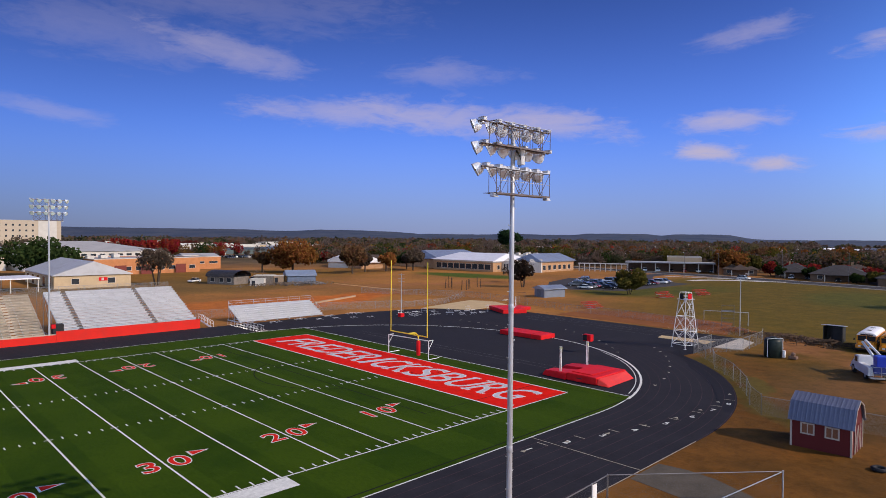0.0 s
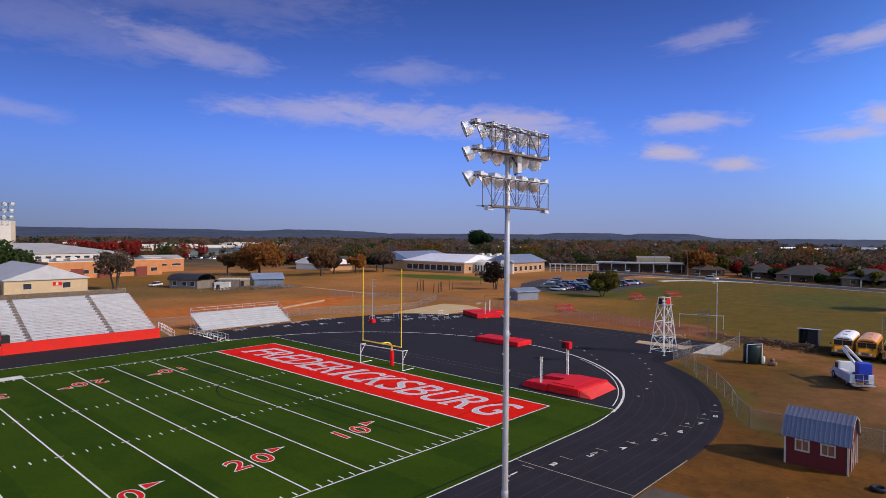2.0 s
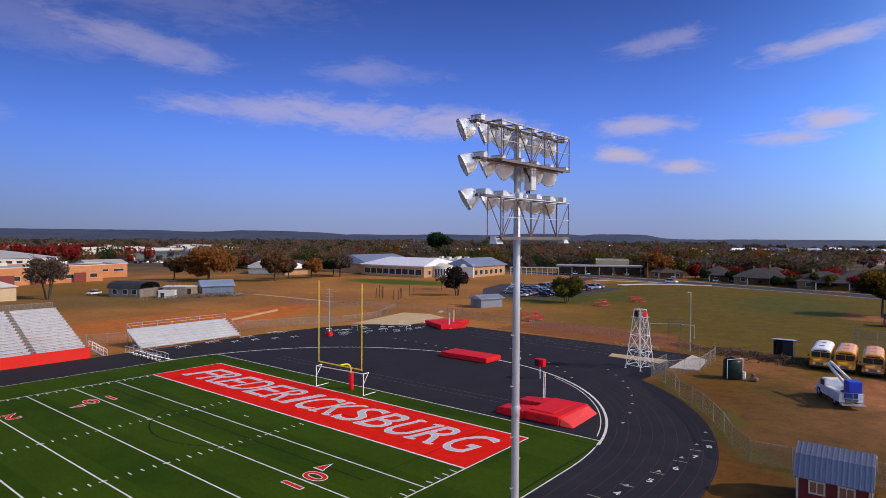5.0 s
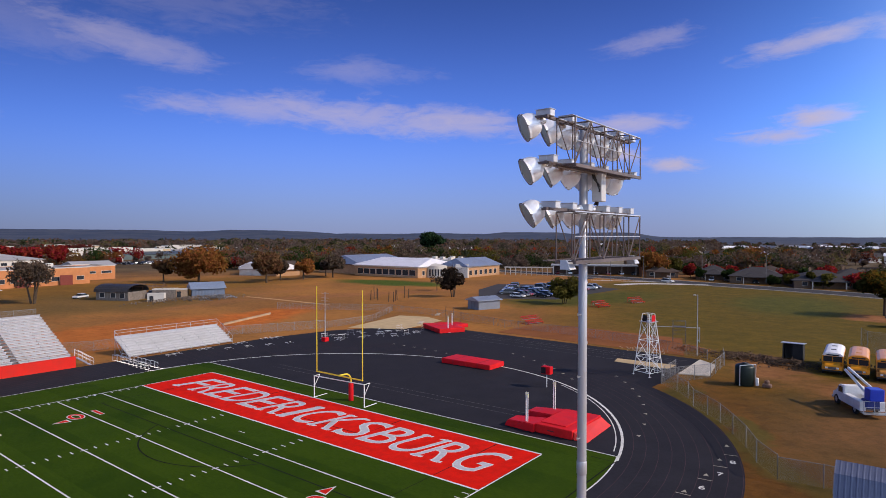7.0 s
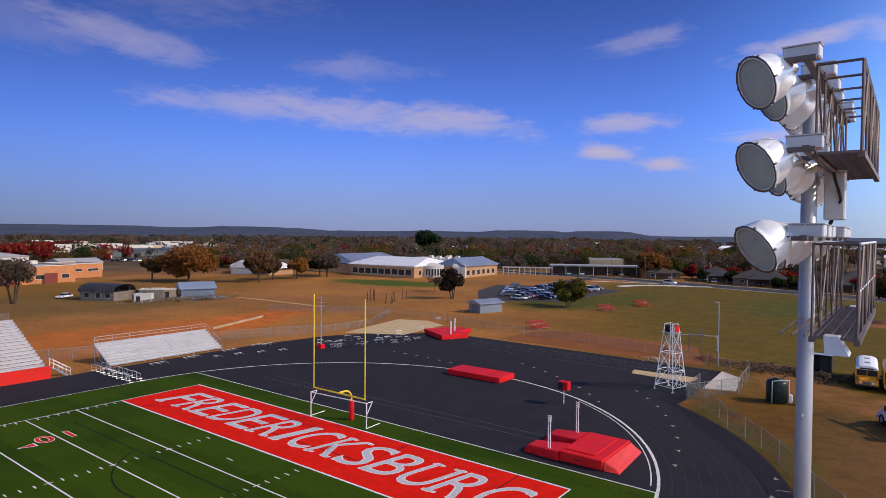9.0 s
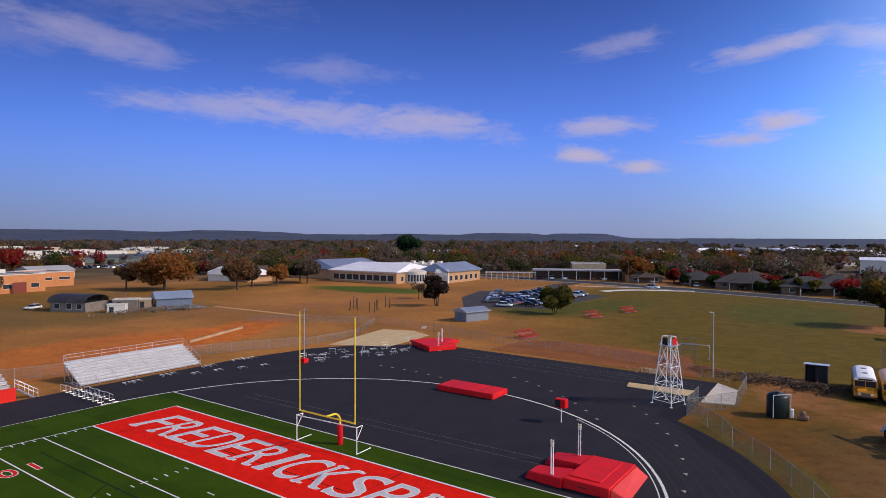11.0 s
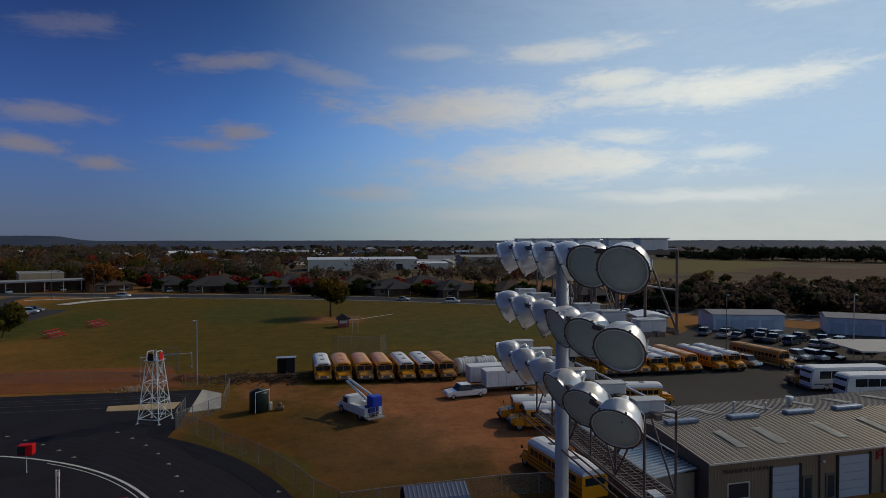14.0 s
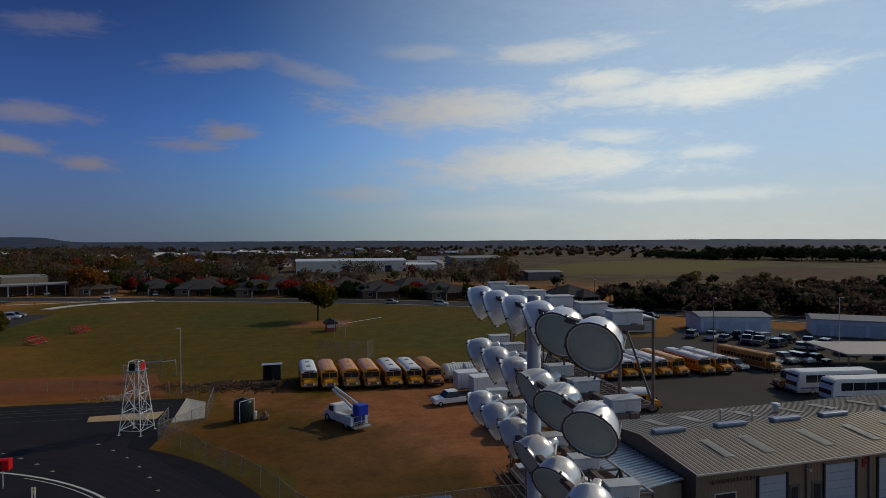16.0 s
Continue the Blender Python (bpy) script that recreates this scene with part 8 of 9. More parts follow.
    for y0 in (-9.0, -11.2):
        bm = bmesh.new()
        box(bm, 0.24, y0 - 0.5, 0, 0.295, y0 + 0.5, 2.1)
        d = part("door", bm, surface("dark_green_door", (0.08, 0.10, 0.085), 0.5), t)
        bm = bmesh.new()
        box(bm, 0.215, y0 - 0.3, 0.2, 0.238, y0 + 0.3, 1.9)
        part("glass", bm, M_WIN, d)
    for y0 in (-2.6,):
        window(t, 0.3, y0, 1.0, 1.8, 1.1, "x", -1)
    for y0 in (-10.1, -16.4, -22.0):
        bm = bmesh.new()
        rod(bm, (0.2, y0, 0), (0.2, y0, ze), 0.06, 6)
        part("downpipe", bm, M_DARK_STEEL, t)
    me = text_mesh("TRANSPORTATION", 0.46, lift=0.015, space=1.05)
    part("lettering", me, surface("dark_brown_letters", (0.06, 0.035, 0.03), 0.6), t, "dark sign letters", at=pose(0.27, -3.2, 3.05, 90, 0, -90))
    # emblem: a plain red shape
    bm = bmesh.new()
    box(bm, 0.24, -16.55, 3.0, 0.29, -15.75, 3.2), box(bm, 0.24, -16.0, 2.75, 0.29, -15.75, 3.4), box(bm, 0.24, -16.45, 3.32, 0.29, -16.0, 3.5)
    part("emblem", bm, surface("dark_red_emblem", (0.25, 0.02, 0.025), 0.6), t, "red emblem")
    bm = bmesh.new()
    rod(bm, (0.2, -9.9, 3.3), (-0.25, -9.9, 3.35), 0.03, 6)
    soft_box(bm, -0.4, -10.05, 3.2, -0.2, -9.75, 3.4, 0.04, 1)
    part("wall_lamp", bm, M_STEEL, t)
    # lean-to at the end
    a = thing("lean_to", "lean-to with a ribbed grey metal roof beside the garage", "lean-to", pose(10.9, -45.1, 0, 0, 0, 2.0))
    bm = bmesh.new()
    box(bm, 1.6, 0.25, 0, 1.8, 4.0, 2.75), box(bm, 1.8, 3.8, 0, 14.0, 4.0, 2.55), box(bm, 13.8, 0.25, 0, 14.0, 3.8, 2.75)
    # Tan with the roof's shade put into the wall colour.
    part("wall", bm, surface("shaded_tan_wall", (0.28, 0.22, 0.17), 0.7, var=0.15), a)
    bm = bmesh.new()
    v = [bm.verts.new(p) for p in ((1.3, 0.25, 3.1), (14.3, 0.25, 3.1), (14.3, 4.3, 2.6), (1.3, 4.3, 2.6), (1.3, 0.25, 3.16), (14.3, 0.25, 3.16), (14.3, 4.3, 2.66), (1.3, 4.3, 2.66))]
    for f in ((0, 3, 2, 1), (4, 5, 6, 7), (0, 1, 5, 4), (1, 2, 6, 5), (2, 3, 7, 6), (3, 0, 4, 7)):
        bm.faces.new([v[i] for i in f])
    rf = part("roof", bm, surface("grey_rib_roof", (0.34, 0.36, 0.38), 0.5, 0.4, var=0.1), a)
    for i in range(27):
        x = 1.5 + i * 0.48
        bm = bmesh.new()
        v = [bm.verts.new(p) for p in ((x - 0.07, 0.25, 3.16), (x + 0.07, 0.25, 3.16), (x + 0.07, 4.3, 2.66), (x - 0.07, 4.3, 2.66), (x - 0.035, 0.25, 3.23), (x + 0.035, 0.25, 3.23), (x + 0.035, 4.3, 2.73), (x - 0.035, 4.3, 2.73))]
        for f in ((4, 5, 6, 7), (0, 1, 5, 4), (1, 2, 6, 5), (2, 3, 7, 6), (3, 0, 4, 7)):
            bm.faces.new([v[i] for i in f])
        part("roof_rib", bm, M_STEEL, rf)
    bm = bmesh.new()
    lathe(bm, [(0.1, 3.0), (0.1, 3.4), (0.22, 3.42), (0.2, 3.62), (0.0, 3.68)], 12, pose(12.0, 1.2, 0))
    part("vent_pipe", bm, M_STEEL, a)


make_garage()

# ---- small things on the grass ----
def tip_roll(x, y, turn, label):
    """Small set of bleachers in red and white boards."""
    t = thing("small_bleachers", label, "bleachers", pose(x, y, 0, 0, 0, turn), "small bleachers on the grass")
    for r in range(4):
        bm = bmesh.new()
        box(bm, -2.4, r * 0.62, 0.34 + r * 0.36, 2.4, r * 0.62 + 0.32, 0.40 + r * 0.36)
        part("seat_plank", bm, M_RED_PAD, t)
        bm = bmesh.new()
        box(bm, -2.4, r * 0.62 + 0.34, 0.1 + r * 0.36, 2.4, r * 0.62 + 0.58, 0.14 + r * 0.36)
        part("footboard", bm, M_RED_PAD if r % 2 else M_ALU, t)
    for x_ in (-2.1, 0, 2.1):
        bm = bmesh.new()
        rod(bm, (x_, 0, 0.05), (x_, 2.5, 1.45), 0.03, 5)
        rod(bm, (x_, 2.4, 0), (x_, 2.4, 1.4), 0.03, 5)
        rod(bm, (x_, 0, 0.05), (x_, 2.4, 0.05), 0.03, 5)
        part("frame", bm, M_RED_PAD, t)
    return t


tip_roll(75.2, 37.6, -14, "small red metal bleachers near the clay strip")
tip_roll(111.8, 38.6, -16, "small bleachers with red and white boards on the grass")
tip_roll(127.2, 34.9, -20, "small bleachers with faded red boards farther out")
t = plain_building("score_hut", "tiny red and white hut beside the ball diamond", 116.5, -24.4, 119.0, -21.9, 2.0, surface("dull_red_wall", (0.26, 0.05, 0.05), 0.7, var=0.1), M_SHINGLE, roof=0.9, gable=True)
bm = bmesh.new()
box(bm, -1.32, -0.9, 0.9, -1.26, 0.9, 1.6)
part("hatch", bm, M_OFFWHITE, t)
soccer_goal(pose(72.6, 8.0, 0, 0, 0, 20), "grey soccer goal on the practice lawn", M_STEEL)
t = thing("scaffold", "dark steel coaching scaffold on the practice lawn", "scaffold", pose(71.5, 7.2, 0, 0, 0, 20))
for sx in (-0.6, 0.6):
    for sy in (-1.0, 1.0):
        bm = bmesh.new()
        rod(bm, (sx * 1.3, sy, 0), (sx, sy, 3.7), 0.035, 5)
        part("leg", bm, M_DARK_STEEL, t)
for z in (0.7, 1.4, 2.1, 2.75, 3.7):
    bm = bmesh.new()
    rod(bm, (-0.6, -1, z), (-0.6, 1, z), 0.025, 5), rod(bm, (0.6, -1, z), (0.6, 1, z), 0.025, 5)
    rod(bm, (-0.6, -1, z), (0.6, -1, z), 0.025, 5), rod(bm, (-0.6, 1, z), (0.6, 1, z), 0.025, 5)
    part("ledger", bm, M_DARK_STEEL, t)
bm = bmesh.new()
box(bm, -0.7, -1.1, 2.7, 0.7, 1.1, 2.76)
part("deck", bm, M_DARK_STEEL, t)
for x, y, h in ((61.6, 1.4, 9.2), (73.2, -94.0, 10.3), (233, 46, 11), (205, 62, 10), (200, 74, 10), (218, 18, 11), (62.0, -112, 11), (196, -40, 9.5), (118, -92, 11)):
    t = thing("light_pole", "slim grey utility pole with a short lamp arm", "light pole", pose(x, y, 0), "slim light poles")
    bm = bmesh.new()
    rod(bm, (0, 0, 0), (0, 0, h), 0.085, 8, 0.06)
    part("pole", bm, M_DARK_STEEL if x > 70 else M_POLE, t)
    bm = bmesh.new()
    rod(bm, (0, 0, h - 0.1), (-0.6, 0.25, h), 0.04, 5)
    soft_box(bm, -1.0, 0.1, h - 0.08, -0.5, 0.4, h + 0.06, 0.03, 1)
    part("lamp_head", bm, M_STEEL, t)
rnd = random.Random(8)
for x, y in ((86.6, 96.4), (87.6, 94.6), (89.2, 97.5), (91.4, 98.6), (86.6, 89.6), (87.4, 88.4), (90.0, 90.2), (92.2, 91.5), (97.5, 92.0), (98.2, 94.0)):
    bm = bmesh.new()
    h = rnd.uniform(2.6, 3.6)
    rod(bm, (0, 0, 0), (rnd.uniform(-0.15, 0.15), rnd.uniform(-0.15, 0.15), h), 0.13, 7, 0.10)
    solid("wooden_post", bm, surface("dark_post_wood", (0.09, 0.055, 0.035), 0.9, var=0.3, scale=4, stretch=(1, 1, 0.2)), "dark weathered wooden post on the grass", "post", pose(x, y, 0), "wooden posts")
t = thing("swing_frame", "bare steel A-frame by the jump pit", "frame", pose(66.0, 52.0, 0, 0, 0, 30))
for s in (-1.6, 0, 1.6):
    for q in (-0.7, 0.7):
        bm = bmesh.new()
        rod(bm, (q, s, 0), (0, s, 3.2), 0.035, 5)
        part("leg", bm, M_RUST, t)
bm = bmesh.new()
rod(bm, (0, -1.7, 3.2), (0, 1.7, 3.2), 0.04, 5)
part("top_bar", bm, M_RUST, t)
t = thing("backstop", "steel pipe backstop frame on the lawn", "backstop", pose(106, -24.5, 0))
for s in (-1.2, 0, 1.2):
    bm = bmesh.new()
    pipe(bm, [(0, s, 0), (0, s, 3.0), (-2.4, s, 4.0)], 0.04, 5)
    part("frame", bm, M_STEEL, t)
for dx, dz in ((0, 3.0), (-2.4, 4.0)):
    bm = bmesh.new()
    rod(bm, (dx, -1.2, dz), (dx, 1.2, dz), 0.04, 5)
    part("cross_pipe", bm, M_STEEL, t)
for x, y in ((74.0, 62.5), (61.5, 57.0)):
    t = thing("plank_stack", "stack of pale boards beside the sand pit", "boards", pose(x, y, 0, 0, 0, 30), "stacks of boards")
    for k in range(4):
        bm = bmesh.new()
        box(bm, -1.8, -0.5 + k * 0.25, 0.0, 1.8, -0.3 + k * 0.25, 0.08 + 0.05 * (k % 2))
        part("board", bm, M_TAN_PLANK, t)

# ---- trees ----
LEAF = {
    "olive": leaf_mat("olive_leaves", (0.080, 0.072, 0.017)),
    "green": leaf_mat("dark_green_leaves", (0.026, 0.044, 0.014)),
    "pine": leaf_mat("pine_needles", (0.016, 0.036, 0.016), 0.3),
    "rust": leaf_mat("rust_brown_leaves", (0.200, 0.080, 0.024)),
    "brown": leaf_mat("brown_leaves", (0.130, 0.068, 0.034)),
    "red": leaf_mat("dark_red_leaves", (0.220, 0.022, 0.018)),
    "gold": leaf_mat("yellow_leaves", (0.200, 0.115, 0.020)),
    "grey": leaf_mat("bare_grey_twigs", (0.095, 0.070, 0.052)),
    "dark": leaf_mat("dark_twigs", (0.040, 0.028, 0.022)),
}
# Leaf colours for far trees, greyed: the haze is in the base colour.
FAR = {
    "olive": leaf_mat("hazed_olive_leaves", (0.086, 0.074, 0.034), 0.10, 0.32),
    "green": leaf_mat("hazed_dark_leaves", (0.034, 0.040, 0.022), 0.10, 0.32),
    "pine": leaf_mat("hazed_pine_needles", (0.018, 0.030, 0.022), 0.10, 0.32),
    "rust": leaf_mat("hazed_rust_leaves", (0.135, 0.066, 0.040), 0.10, 0.32),
    "brown": leaf_mat("hazed_brown_leaves", (0.092, 0.066, 0.056), 0.10, 0.32),
    "red": leaf_mat("hazed_red_leaves", (0.130, 0.030, 0.026), 0.10, 0.32),
    "gold": leaf_mat("hazed_yellow_leaves", (0.170, 0.110, 0.034), 0.10, 0.32),
    "grey": leaf_mat("hazed_twigs", (0.100, 0.078, 0.068), 0.10, 0.32),
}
M_BARK = surface("bark", (0.075, 0.055, 0.040), 0.95, var=0.35, scale=4, stretch=(1, 1, 0.3), bump=0.5, bump_scale=12, spec=0.1)


def leaf_quads(points, size, rng, stretch=1.0):
    """Vertices and faces of small turned quads at the points."""
    n = len(points)
    a = rng.normal(size=(n, 3))
    a /= np.linalg.norm(a, axis=1, keepdims=True)
    b = rng.normal(size=(n, 3))
    b -= (b * a).sum(1, keepdims=True) * a
    b /= np.linalg.norm(b, axis=1, keepdims=True)
    s = (size * rng.uniform(0.6, 1.4, n))[:, None]
    a, b = a * s * stretch, b * s * 0.7
    v = np.stack([points - a - b, points + a - b * 0.6, points + a * 0.9 + b, points - a * 0.7 + b * 0.8], 1).reshape(-1, 3)
    f = np.arange(4 * n).reshape(-1, 4)
    return v, f


def crown_points(n, w, h, base, rng, lobes=9, flat=1.0):
    """Points in a crown of several lobes with gaps between them."""
    c = np.zeros((lobes, 3))
    ang = rng.uniform(0, 2 * math.pi, lobes)
    rad = np.sqrt(rng.uniform(0.05, 1, lobes)) * w * 0.32
    c[:, 0], c[:, 1] = np.cos(ang) * rad, np.sin(ang) * rad
    c[:, 2] = base + (h - base) * (0.25 + 0.55 * rng.uniform(0, 1, lobes) * (1 - 0.45 * rad / (w * 0.33)))
    size = rng.uniform(0.6, 1.1, lobes) * w * 0.23
    k = rng.integers(0, lobes, n)
    d = rng.normal(size=(n, 3))
    d /= np.linalg.norm(d, axis=1, keepdims=True)
    r = rng.uniform(0.35, 1.0, n) ** 0.5
    p = c[k] + d * (r * size[k])[:, None] * np.array([1, 1, 0.8 * flat])
    p[:, 2] = np.clip(p[:, 2], base * 0.8, h)
    return p


def from_arrays(name, v, f, mat_):
    me = bpy.data.meshes.new(name)
    me.from_pydata(v.tolist(), [], f.tolist())
    me.materials.append(mat_)
    return me


def tree(x, y, h, w, leaf, label, seed, n=1500, size=0.34, base=0.28, trunk=0.28, stems=1, twigs=False, flat=1.0, lobes=10):
    rng = np.random.default_rng(seed)
    t = thing("tree", label, "tree", pose(x, y, 0))
    bm = bmesh.new()
    tops = []
    for s in range(stems):
        a0 = 2 * math.pi * s / stems + 0.5
        off = 0.0 if stems == 1 else 0.35 * w * 0.12
        p = Vector((math.cos(a0) * off, math.sin(a0) * off, 0))
        top = Vector((math.cos(a0) * off * 4, math.sin(a0) * off * 4, h * 0.55))
        rod(bm, p, p.lerp(top, 0.5), trunk / stems ** 0.5, 8, trunk * 0.75 / stems ** 0.5)
        rod(bm, p.lerp(top, 0.5), top, trunk * 0.75 / stems ** 0.5, 8, trunk * 0.4 / stems ** 0.5)
        tops.append((p, top))
    part("trunk", bm, M_BARK, t)
    bm = bmesh.new()
    for k in range(9 if not twigs else 16):
        p, top = tops[k % stems]
        s = p.lerp(top, rng.uniform(0.45, 1.0))
        a = rng.uniform(0, 2 * math.pi)
        e = Vector((math.cos(a) * w * rng.uniform(0.2, 0.42), math.sin(a) * w * rng.uniform(0.2, 0.42), s.z + (h - s.z) * rng.uniform(0.25, 0.8)))
        mid = s.lerp(e, 0.5) + Vector((0, 0, 0.05 * h))
        rod(bm, s, mid, trunk * 0.36, 5, trunk * 0.22), rod(bm, mid, e, trunk * 0.22, 5, trunk * 0.06)
        if twigs:
            for _ in range(4):
                a2 = a + rng.uniform(-0.9, 0.9)
                q = mid.lerp(e, rng.uniform(0.2, 1))
                rod(bm, q, q + Vector((math.cos(a2), math.sin(a2), rng.uniform(0.0, 0.9))) * w * 0.12, trunk * 0.08, 4, trunk * 0.03)
    part("branchwork", bm, M_BARK, t)
    v, f = leaf_quads(crown_points(n, w, h, h * base, rng, lobes, flat), size, rng)
    part("crown", from_arrays("crown", v, f, LEAF[leaf]), None, t)
    return t


tree(113.0, 50.4, 8.4, 9.6, "olive", "bushy olive-green tree beside the car park", 1, 3600, 0.30, 0.08, 0.22, 3)
tree(137.5, -20.9, 11.0, 13.0, "olive", "spreading tree with yellowing leaves by the ball diamond", 2, 2600, 0.32, 0.30, 0.30, lobes=12)
v_, f_ = leaf_quads(crown_points(1300, 11.5, 11.0, 4.6, np.random.default_rng(3), 8), 0.3, np.random.default_rng(4))
yellow = [o for o in scene.objects if o.name.startswith("tree") and o.get("label", "").startswith("spreading")][0]
part("yellow_leaves", from_arrays("yellow_leaves", v_, f_, LEAF["gold"]), None, yellow, "yellow autumn leaves")
tree(91, 192, 14.6, 22.0, "rust", "broad oak with rust-brown leaves", 5, 6500, 0.42, 0.10, 0.55, lobes=16)
tree(84, 205, 10.5, 9.0, "brown", "smaller oak with brown leaves beside another", 6, 2000, 0.42, 0.1, 0.35)
tree(107, 172, 13.8, 13.0, "brown", "wide tree with thin brown leaves", 7, 3800, 0.38, 0.10, 0.42, lobes=14)
tree(118, 178, 11.0, 11.0, "grey", "bare brown tree near the school", 8, 2600, 0.36, 0.1, 0.35, lobes=12)
tree(128, 176, 10.5, 10.0, "rust", "rust-leaved tree near the school", 28, 2400, 0.40, 0.1, 0.35, lobes=12)
tree(143, 175, 12.0, 13.5, "grey", "grey-green tree at the school's corner", 9, 4200, 0.38, 0.06, 0.35, lobes=14)
tree(147, 184, 10.5, 11.0, "green", "dark evergreen beside the school", 10, 2400, 0.40, 0.1, 0.3)
tree(108.5, 84.2, 11.6, 8.8, "dark", "dark leafless tree on the lawn before the school", 11, 3200, 0.24, 0.05, 0.3, 3, twigs=True, lobes=15)
tree(122, 101, 6.0, 6.0, "grey", "small bare tree on the lawn", 12, 360, 0.22, 0.3, 0.12, twigs=True)
tree(25.0, 159, 14.0, 12.0, "grey", "half-bare spreading tree behind the stand", 13, 2300, 0.28, 0.26, 0.5, 3, twigs=True, lobes=15)
tree(8, 228, 15.0, 30.0, "green", "dark evergreen oak behind the field house", 14, 4600, 0.5, 0.12, 0.6, lobes=16)
tree(236.5, 69.4, 14.6, 15.0, "rust", "tall oak turning orange-brown across the road", 15, 4200, 0.42, 0.06, 0.5, lobes=14)
tree(240.5, 62.4, 11.5, 11.0, "olive", "olive-leaved tree across the road", 16, 2200, 0.42, 0.08, 0.4, lobes=12)
tree(266, 220, 24.0, 19.0, "pine", "tall umbrella-shaped pine behind the school", 17, 4200, 0.5, 0.42, 0.5, flat=0.8, lobes=14)
tree(-14, 330, 16, 22, "green", "dark evergreen beyond the canopy", 18, 2400, 0.55, 0.1, 0.5)
for i, (x, y) in enumerate(((66, 330), (70.5, 331), (79, 327), (89, 322))):
    tree(x, y, 17.0 + 0.6 * (i % 2), 13.5, "red", "tall tree with dark red leaves behind the school hall", 60 + i, 2200, 0.5, 0.12, 0.4, lobes=12)
rng0 = random.Random(77)
for i, (x, y) in enumerate(((240, 54), (236, 36), (238, 30), (246, 47), (230, 12), (232, 6), (215, -13), (221, -16), (207, -36), (199, -60), (243, 20), (252, 40), (228, -28), (217, -52), (262, 60), (256, 30), (240, 0))):
    tree(x + 4, y, rng0.uniform(5.5, 7.5), rng0.uniform(8, 12), "red" if i % 3 != 2 else "green", "round tree with dark red autumn leaves between houses" if i % 3 != 2 else "dark green tree between houses", 100 + i, 1300, 0.40, 0.06, 0.2)
for i, (x, y) in enumerate(((214, 9), (206, -14), (203, -30), (196, -40), (191, -56), (186, -66), (181, -80), (176, -92), (210, -2), (170, -98), (160, -112), (225, 34), (213, 2), (209, -22), (200, -34), (188, -60), (179, -76), (218, 16), (228, 46), (174, -86))):
    tree(x + 3, y, rng0.uniform(4, 7), rng0.uniform(5, 8.5), "green" if i % 4 else "olive", "dark evergreen beside the road", 200 + i, 800, 0.42, 0.08, 0.2)


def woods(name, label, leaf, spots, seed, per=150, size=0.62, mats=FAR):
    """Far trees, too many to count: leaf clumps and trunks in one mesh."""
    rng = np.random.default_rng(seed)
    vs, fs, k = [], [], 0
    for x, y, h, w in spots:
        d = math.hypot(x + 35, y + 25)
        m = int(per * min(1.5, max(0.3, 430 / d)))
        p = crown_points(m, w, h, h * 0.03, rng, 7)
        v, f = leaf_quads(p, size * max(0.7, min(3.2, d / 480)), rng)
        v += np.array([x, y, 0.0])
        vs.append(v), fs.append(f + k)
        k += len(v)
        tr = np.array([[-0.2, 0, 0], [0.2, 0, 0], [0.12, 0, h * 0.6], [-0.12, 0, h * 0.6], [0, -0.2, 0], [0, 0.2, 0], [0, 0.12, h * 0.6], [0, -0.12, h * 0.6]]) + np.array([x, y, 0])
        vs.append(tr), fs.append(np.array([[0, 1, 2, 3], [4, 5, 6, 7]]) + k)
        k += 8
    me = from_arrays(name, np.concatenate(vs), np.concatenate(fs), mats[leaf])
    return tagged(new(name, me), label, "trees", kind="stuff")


CLEAR = ((-40, 640, 130, 712), (0, 255, 70, 310), (145, 395, 270, 475), (135, 340, 200, 385), (378, -118, 415, -10), (436, -180, 466, -130), (150, 140, 215, 220), (215, 70, 285, 130), (272, -160, 294, -132), (80, 225, 150, 340))
rng1 = random.Random(5)
spots = {k: [] for k in ("brown", "rust", "green", "olive", "grey", "red", "gold", "pine")}
mixes = ("brown",) * 8 + ("grey",) * 12 + ("rust",) * 3 + ("green",) * 6 + ("olive",) * 5


def open_ground(x, y):
    """True in the clearings between the stands of trees: lots, yards and fields."""
    return noise.noise((x * 0.0085, y * 0.0085, 0.4)) + 0.5 * noise.noise((x * 0.022, y * 0.022, 3.1)) < -0.10


count = 0
while count < 3600:
    a = radians(rng1.uniform(-62, 92))
    r = 235 + 1350 * rng1.random() ** 1.5
    x, y = -35 + r * math.cos(a), -25 + r * math.sin(a)
    if any(x0 < x < x1 and y0 < y < y1 for x0, y0, x1, y1 in CLEAR):
        continue
    deg = math.degrees(a)
    if -48 < deg < -17 and 290 < r < 690:      # meadow and ploughed field
        continue
    if -15 < deg < 8 and 290 < r < 432 and (r > 340 or rng1.random() < 0.6):      # trees left out along the camera's line to the warehouses
        continue
    if deg < 14 and r > 640 and rng1.random() < (0.62 if deg < 2 else 0.4):      # far trees thinned so that the far hills show in the camera's view
        continue
    if x < 255 + 0.25 * y and y < 135 and x < 270:
        continue
    if y > 100 and r < 330:
        continue
    if open_ground(x, y) and rng1.random() < 0.93:
        continue
    h = rng1.uniform(5.5, 9.0) if rng1.random() < 0.55 else rng1.uniform(9.0, 15.0)
    if deg > 60 and r < 700:
        h *= 0.72
    if deg < 14 and r > 640:
        h *= 0.62
    spots[rng1.choice(mixes)].append((x, y, h, h * rng1.uniform(1.05, 1.6)))
    count += 1
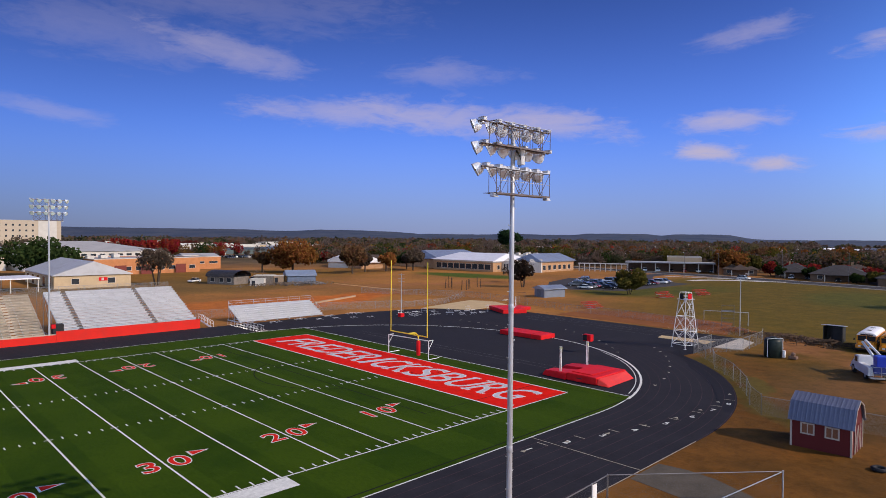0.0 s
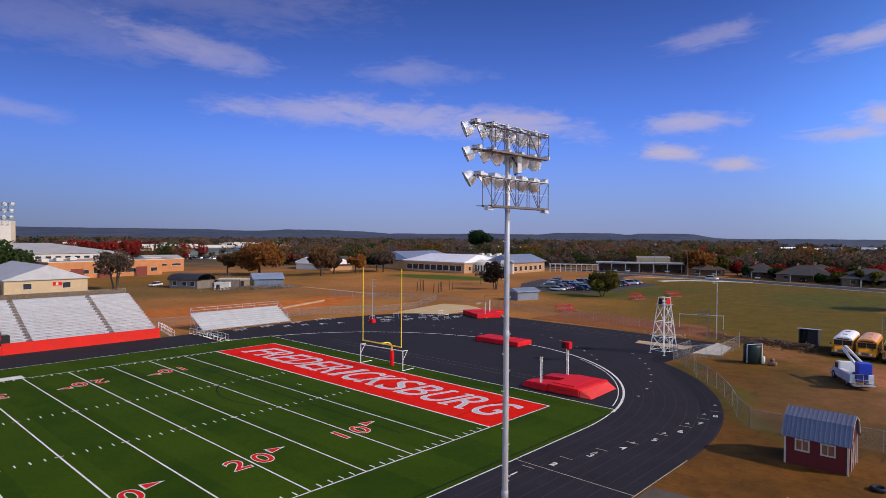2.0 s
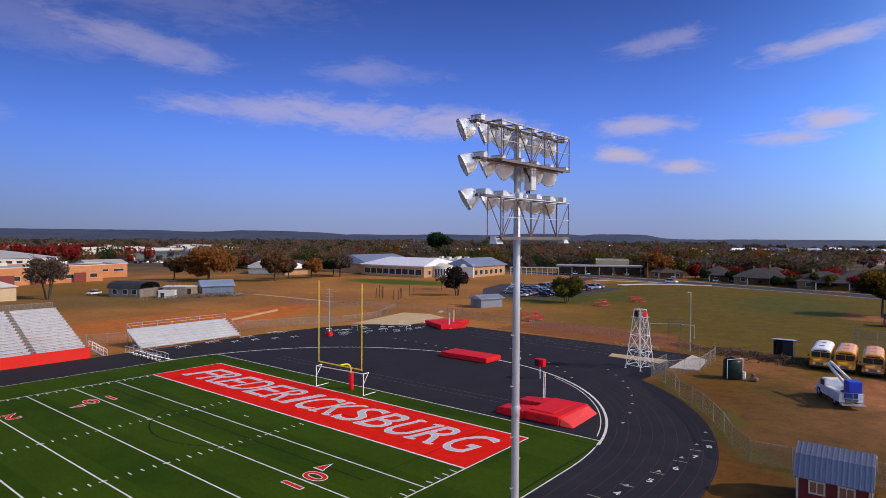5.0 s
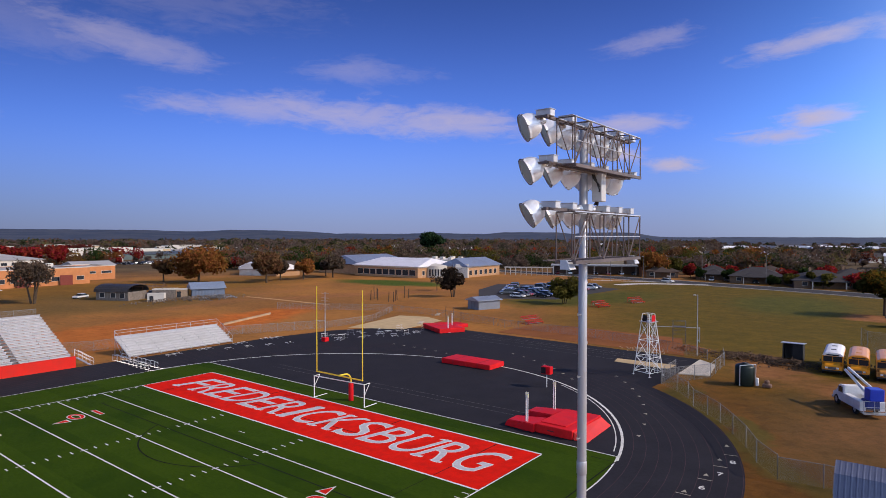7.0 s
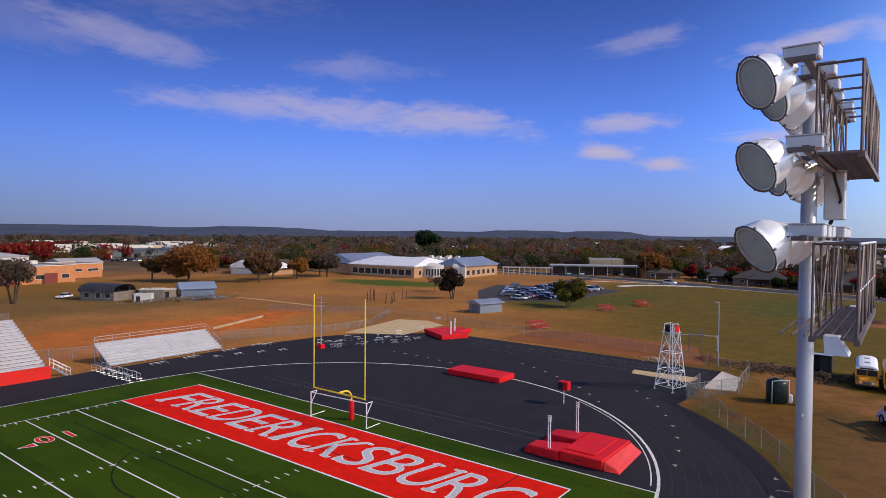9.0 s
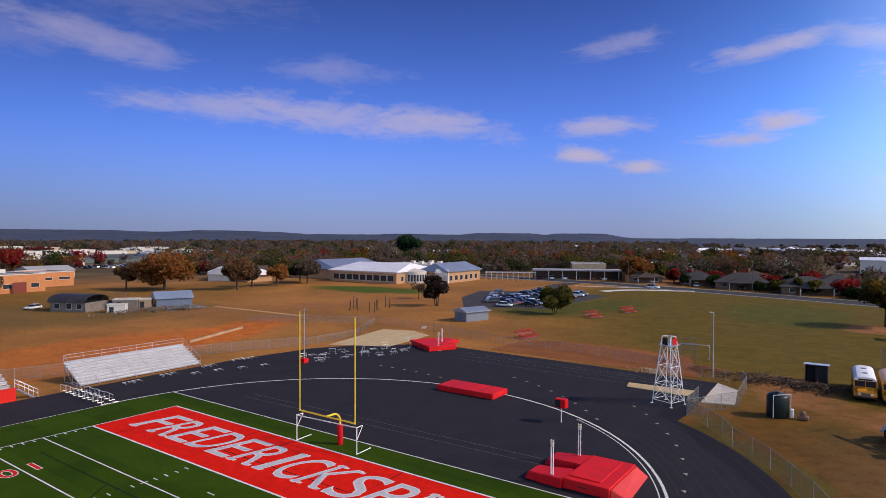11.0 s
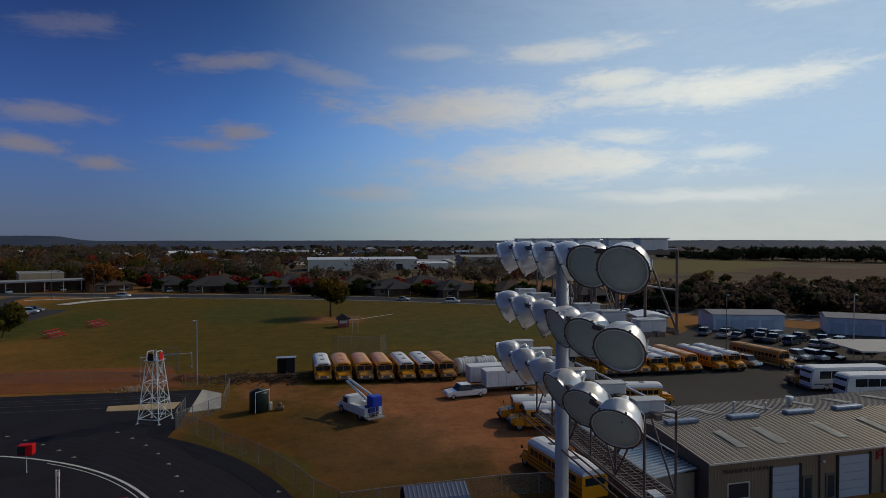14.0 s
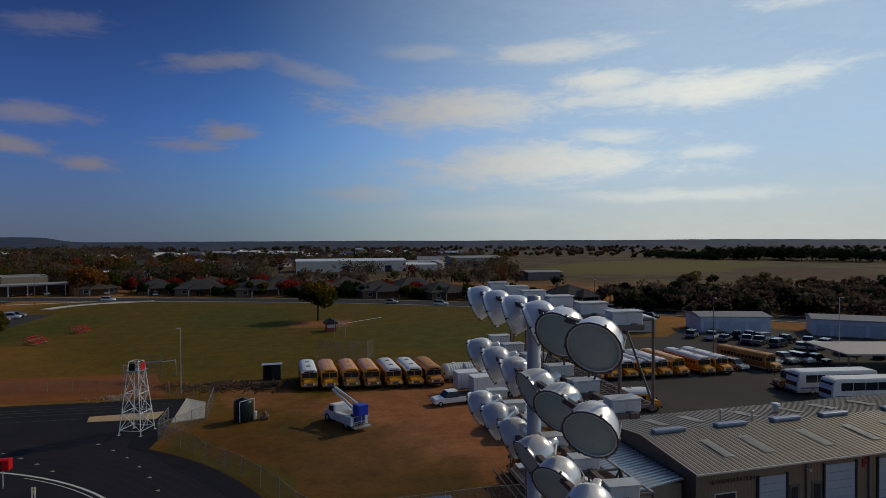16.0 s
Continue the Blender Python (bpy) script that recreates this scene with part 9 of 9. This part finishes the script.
for i in range(700):
    a, r = radians(rng1.uniform(14, 92)), rng1.uniform(620, 1300)
    x, y = -35 + r * math.cos(a), -25 + r * math.sin(a)
    spots[rng1.choice(mixes)].append((x, y, rng1.uniform(10, 17), rng1.uniform(14, 24)))
# brush behind the storage units, scrub along the far road, and the dark pine belt
for i in range(340):
    f = rng1.random()
    x, y = 134 - 62 * f + rng1.uniform(0, 60) * (0.5 + f), -104 - 68 * f + rng1.uniform(-55, 0) * (0.5 + f)
    if y > -110 and x < 118:
        continue
    spots[rng1.choice(("brown", "grey", "green", "grey", "pine", "grey"))].append((x, y, rng1.uniform(3.5, 9.5), rng1.uniform(6, 11)))
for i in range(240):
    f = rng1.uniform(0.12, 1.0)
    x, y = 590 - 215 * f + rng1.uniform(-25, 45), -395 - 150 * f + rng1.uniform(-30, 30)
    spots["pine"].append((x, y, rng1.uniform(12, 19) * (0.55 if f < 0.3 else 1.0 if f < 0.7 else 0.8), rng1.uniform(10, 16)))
for i in range(26):
    f = rng1.random()
    spots["olive" if i % 2 else "brown"].append((230 - 70 * f + rng1.uniform(-8, 8), -180 - 90 * f + rng1.uniform(-8, 8), rng1.uniform(4, 8), rng1.uniform(6, 10)))
for i in range(60):
    spots[("brown", "rust", "grey", "gold")[i % 4]].append((rng1.uniform(150, 235), rng1.uniform(222, 330), rng1.uniform(7, 13), rng1.uniform(8, 13)))
for i in range(40):
    d_ = rng1.uniform(250, 900)
    a_ = radians(rng1.uniform(-20, 85))
    x, y = -35 + d_ * math.cos(a_), -25 + d_ * math.sin(a_)
    if (x > 285 or y > 240) and not any(x0 < x < x1 and y0 < y < y1 for x0, y0, x1, y1 in CLEAR):
        spots["red" if i % 3 else "gold"].append((x, y, rng1.uniform(6, 11), rng1.uniform(8, 13)))
for i in range(16):
    spots["red"].append((175 + rng1.uniform(-60, 60), 560 + rng1.uniform(-20, 20), rng1.uniform(10, 14), rng1.uniform(10, 15)))
WORDS = {"brown": "brown autumn trees across the town", "rust": "rust-coloured oaks across the town", "green": "dark evergreens across the town", "olive": "olive-green trees across the town",
         "grey": "bare trees across the town, greyed by painted-in haze", "red": "dark red autumn trees across the town", "gold": "yellow autumn trees across the town", "pine": "dark belt of pines beyond the meadow"}
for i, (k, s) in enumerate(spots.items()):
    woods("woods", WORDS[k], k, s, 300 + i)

# fuller crowns that stand out at the town's near edge
near = {k: [] for k in ("rust", "brown", "green", "olive", "red", "gold", "grey")}
pick = ("rust",) * 4 + ("brown",) * 4 + ("green",) * 4 + ("olive",) * 4 + ("red",) * 2 + ("gold",) + ("grey",) * 3
count = 0
while count < 240:
    a, r = radians(rng1.uniform(9, 80)), rng1.uniform(262, 470)
    x, y = -35 + r * math.cos(a), -25 + r * math.sin(a)
    if any(x0 < x < x1 and y0 < y < y1 for x0, y0, x1, y1 in CLEAR) or (x < 270 and y < 140) or (y > 140 and r < 335):
        continue
    h = rng1.uniform(8.5, 14.5)
    near[rng1.choice(pick)].append((x, y, h, h * rng1.uniform(1.0, 1.4)))
    count += 1
for i, (k, s) in enumerate(near.items()):
    woods("trees", {"rust": "rust-leaved trees at the town's edge", "brown": "brown-leaved trees at the town's edge", "green": "dark green trees at the town's edge", "olive": "olive-green trees at the town's edge",
                    "red": "dark red trees at the town's edge", "gold": "yellow-leaved trees at the town's edge", "grey": "bare grey trees at the town's edge"}[k], k, s, 400 + i, 480, 0.5, LEAF)

# ---- far houses of the town ----
def far_house_meshes():
    bm = bmesh.new()
    box(bm, -6, -4.5, 0, 6, 4.5, 2.9)
    w_ = mesh_of(bm, "wall")
    bm = bmesh.new()
    hip_roof(bm, -6, -4.5, 6, 4.5, 2.95, 5.2, 0.5, True)
    r_ = mesh_of(bm, "roof")
    return w_, r_


FW, FR = far_house_meshes()
FAR_WALLS = [M_OFFWHITE, M_BUFF, M_BRICK]
FAR_ROOFS = [M_WHITE_ROOF, M_FLAT_ROOF, M_SHINGLE, M_SHINGLE_BROWN, M_GREY_ROOF]
placed = 0
far_meshes = {}
while placed < 170:
    a = radians(rng1.uniform(-40, 88))
    r = 290 + 900 * rng1.random() ** 1.2
    x, y = -35 + r * math.cos(a), -25 + r * math.sin(a)
    if any(x0 - 8 < x < x1 + 8 and y0 - 8 < y < y1 + 8 for x0, y0, x1, y1 in CLEAR) or (x < 285 and y < 135) or (math.degrees(a) < -14 and r > 280) or not open_ground(x, y):
        continue
    wi, ri = rng1.randrange(3), rng1.choice((0, 0, 1, 1, 2, 3, 4))
    for key, me, m_ in ((("w", wi), FW, FAR_WALLS[wi]), (("r", ri), FR, FAR_ROOFS[ri])):
        if key not in far_meshes:
            c = me.copy()
            c.materials.clear()
            c.materials.append(m_)
            far_meshes[key] = c
    t = thing("house", ("white", "buff", "brick")[wi] + " house with a " + ("white metal", "grey", "dark shingle", "brown shingle", "blue-grey metal")[ri] + " roof in the town",
              "house", pose(x, y, 0, 0, 0, rng1.uniform(0, 180)) @ Matrix.Diagonal((rng1.uniform(0.8, 2.6), rng1.uniform(0.8, 1.6), rng1.uniform(0.9, 1.3), 1)), "houses of the town")
    part("wall", far_meshes[("w", wi)], None, t), part("roof", far_meshes[("r", ri)], None, t)
    placed += 1
# shops and halls of the town, pale and flat-roofed
for i in range(16):
    a = radians(58 + 1.5 * i + rng1.uniform(-1, 1))
    r = rng1.uniform(470, 820)
    x, y = -35 + r * math.cos(a), -25 + r * math.sin(a)
    lx, ly = rng1.uniform(18, 44), rng1.uniform(10, 18)
    plain_building("shop", ("pale flat-roofed shop in the town", "tan flat-roofed hall in the town", "grey-roofed white shop in the town")[i % 3], x - lx / 2, y - ly / 2, x + lx / 2, y + ly / 2, rng1.uniform(5.5, 9.0),
                   (M_OFFWHITE, M_BUFF, M_OFFWHITE)[i % 3], (M_WHITE_ROOF, M_FLAT_ROOF, M_FLAT_ROOF)[i % 3], turn=rng1.uniform(-25, 10), wins=(("s", 6, 1.0, 2.4, 2.2),))
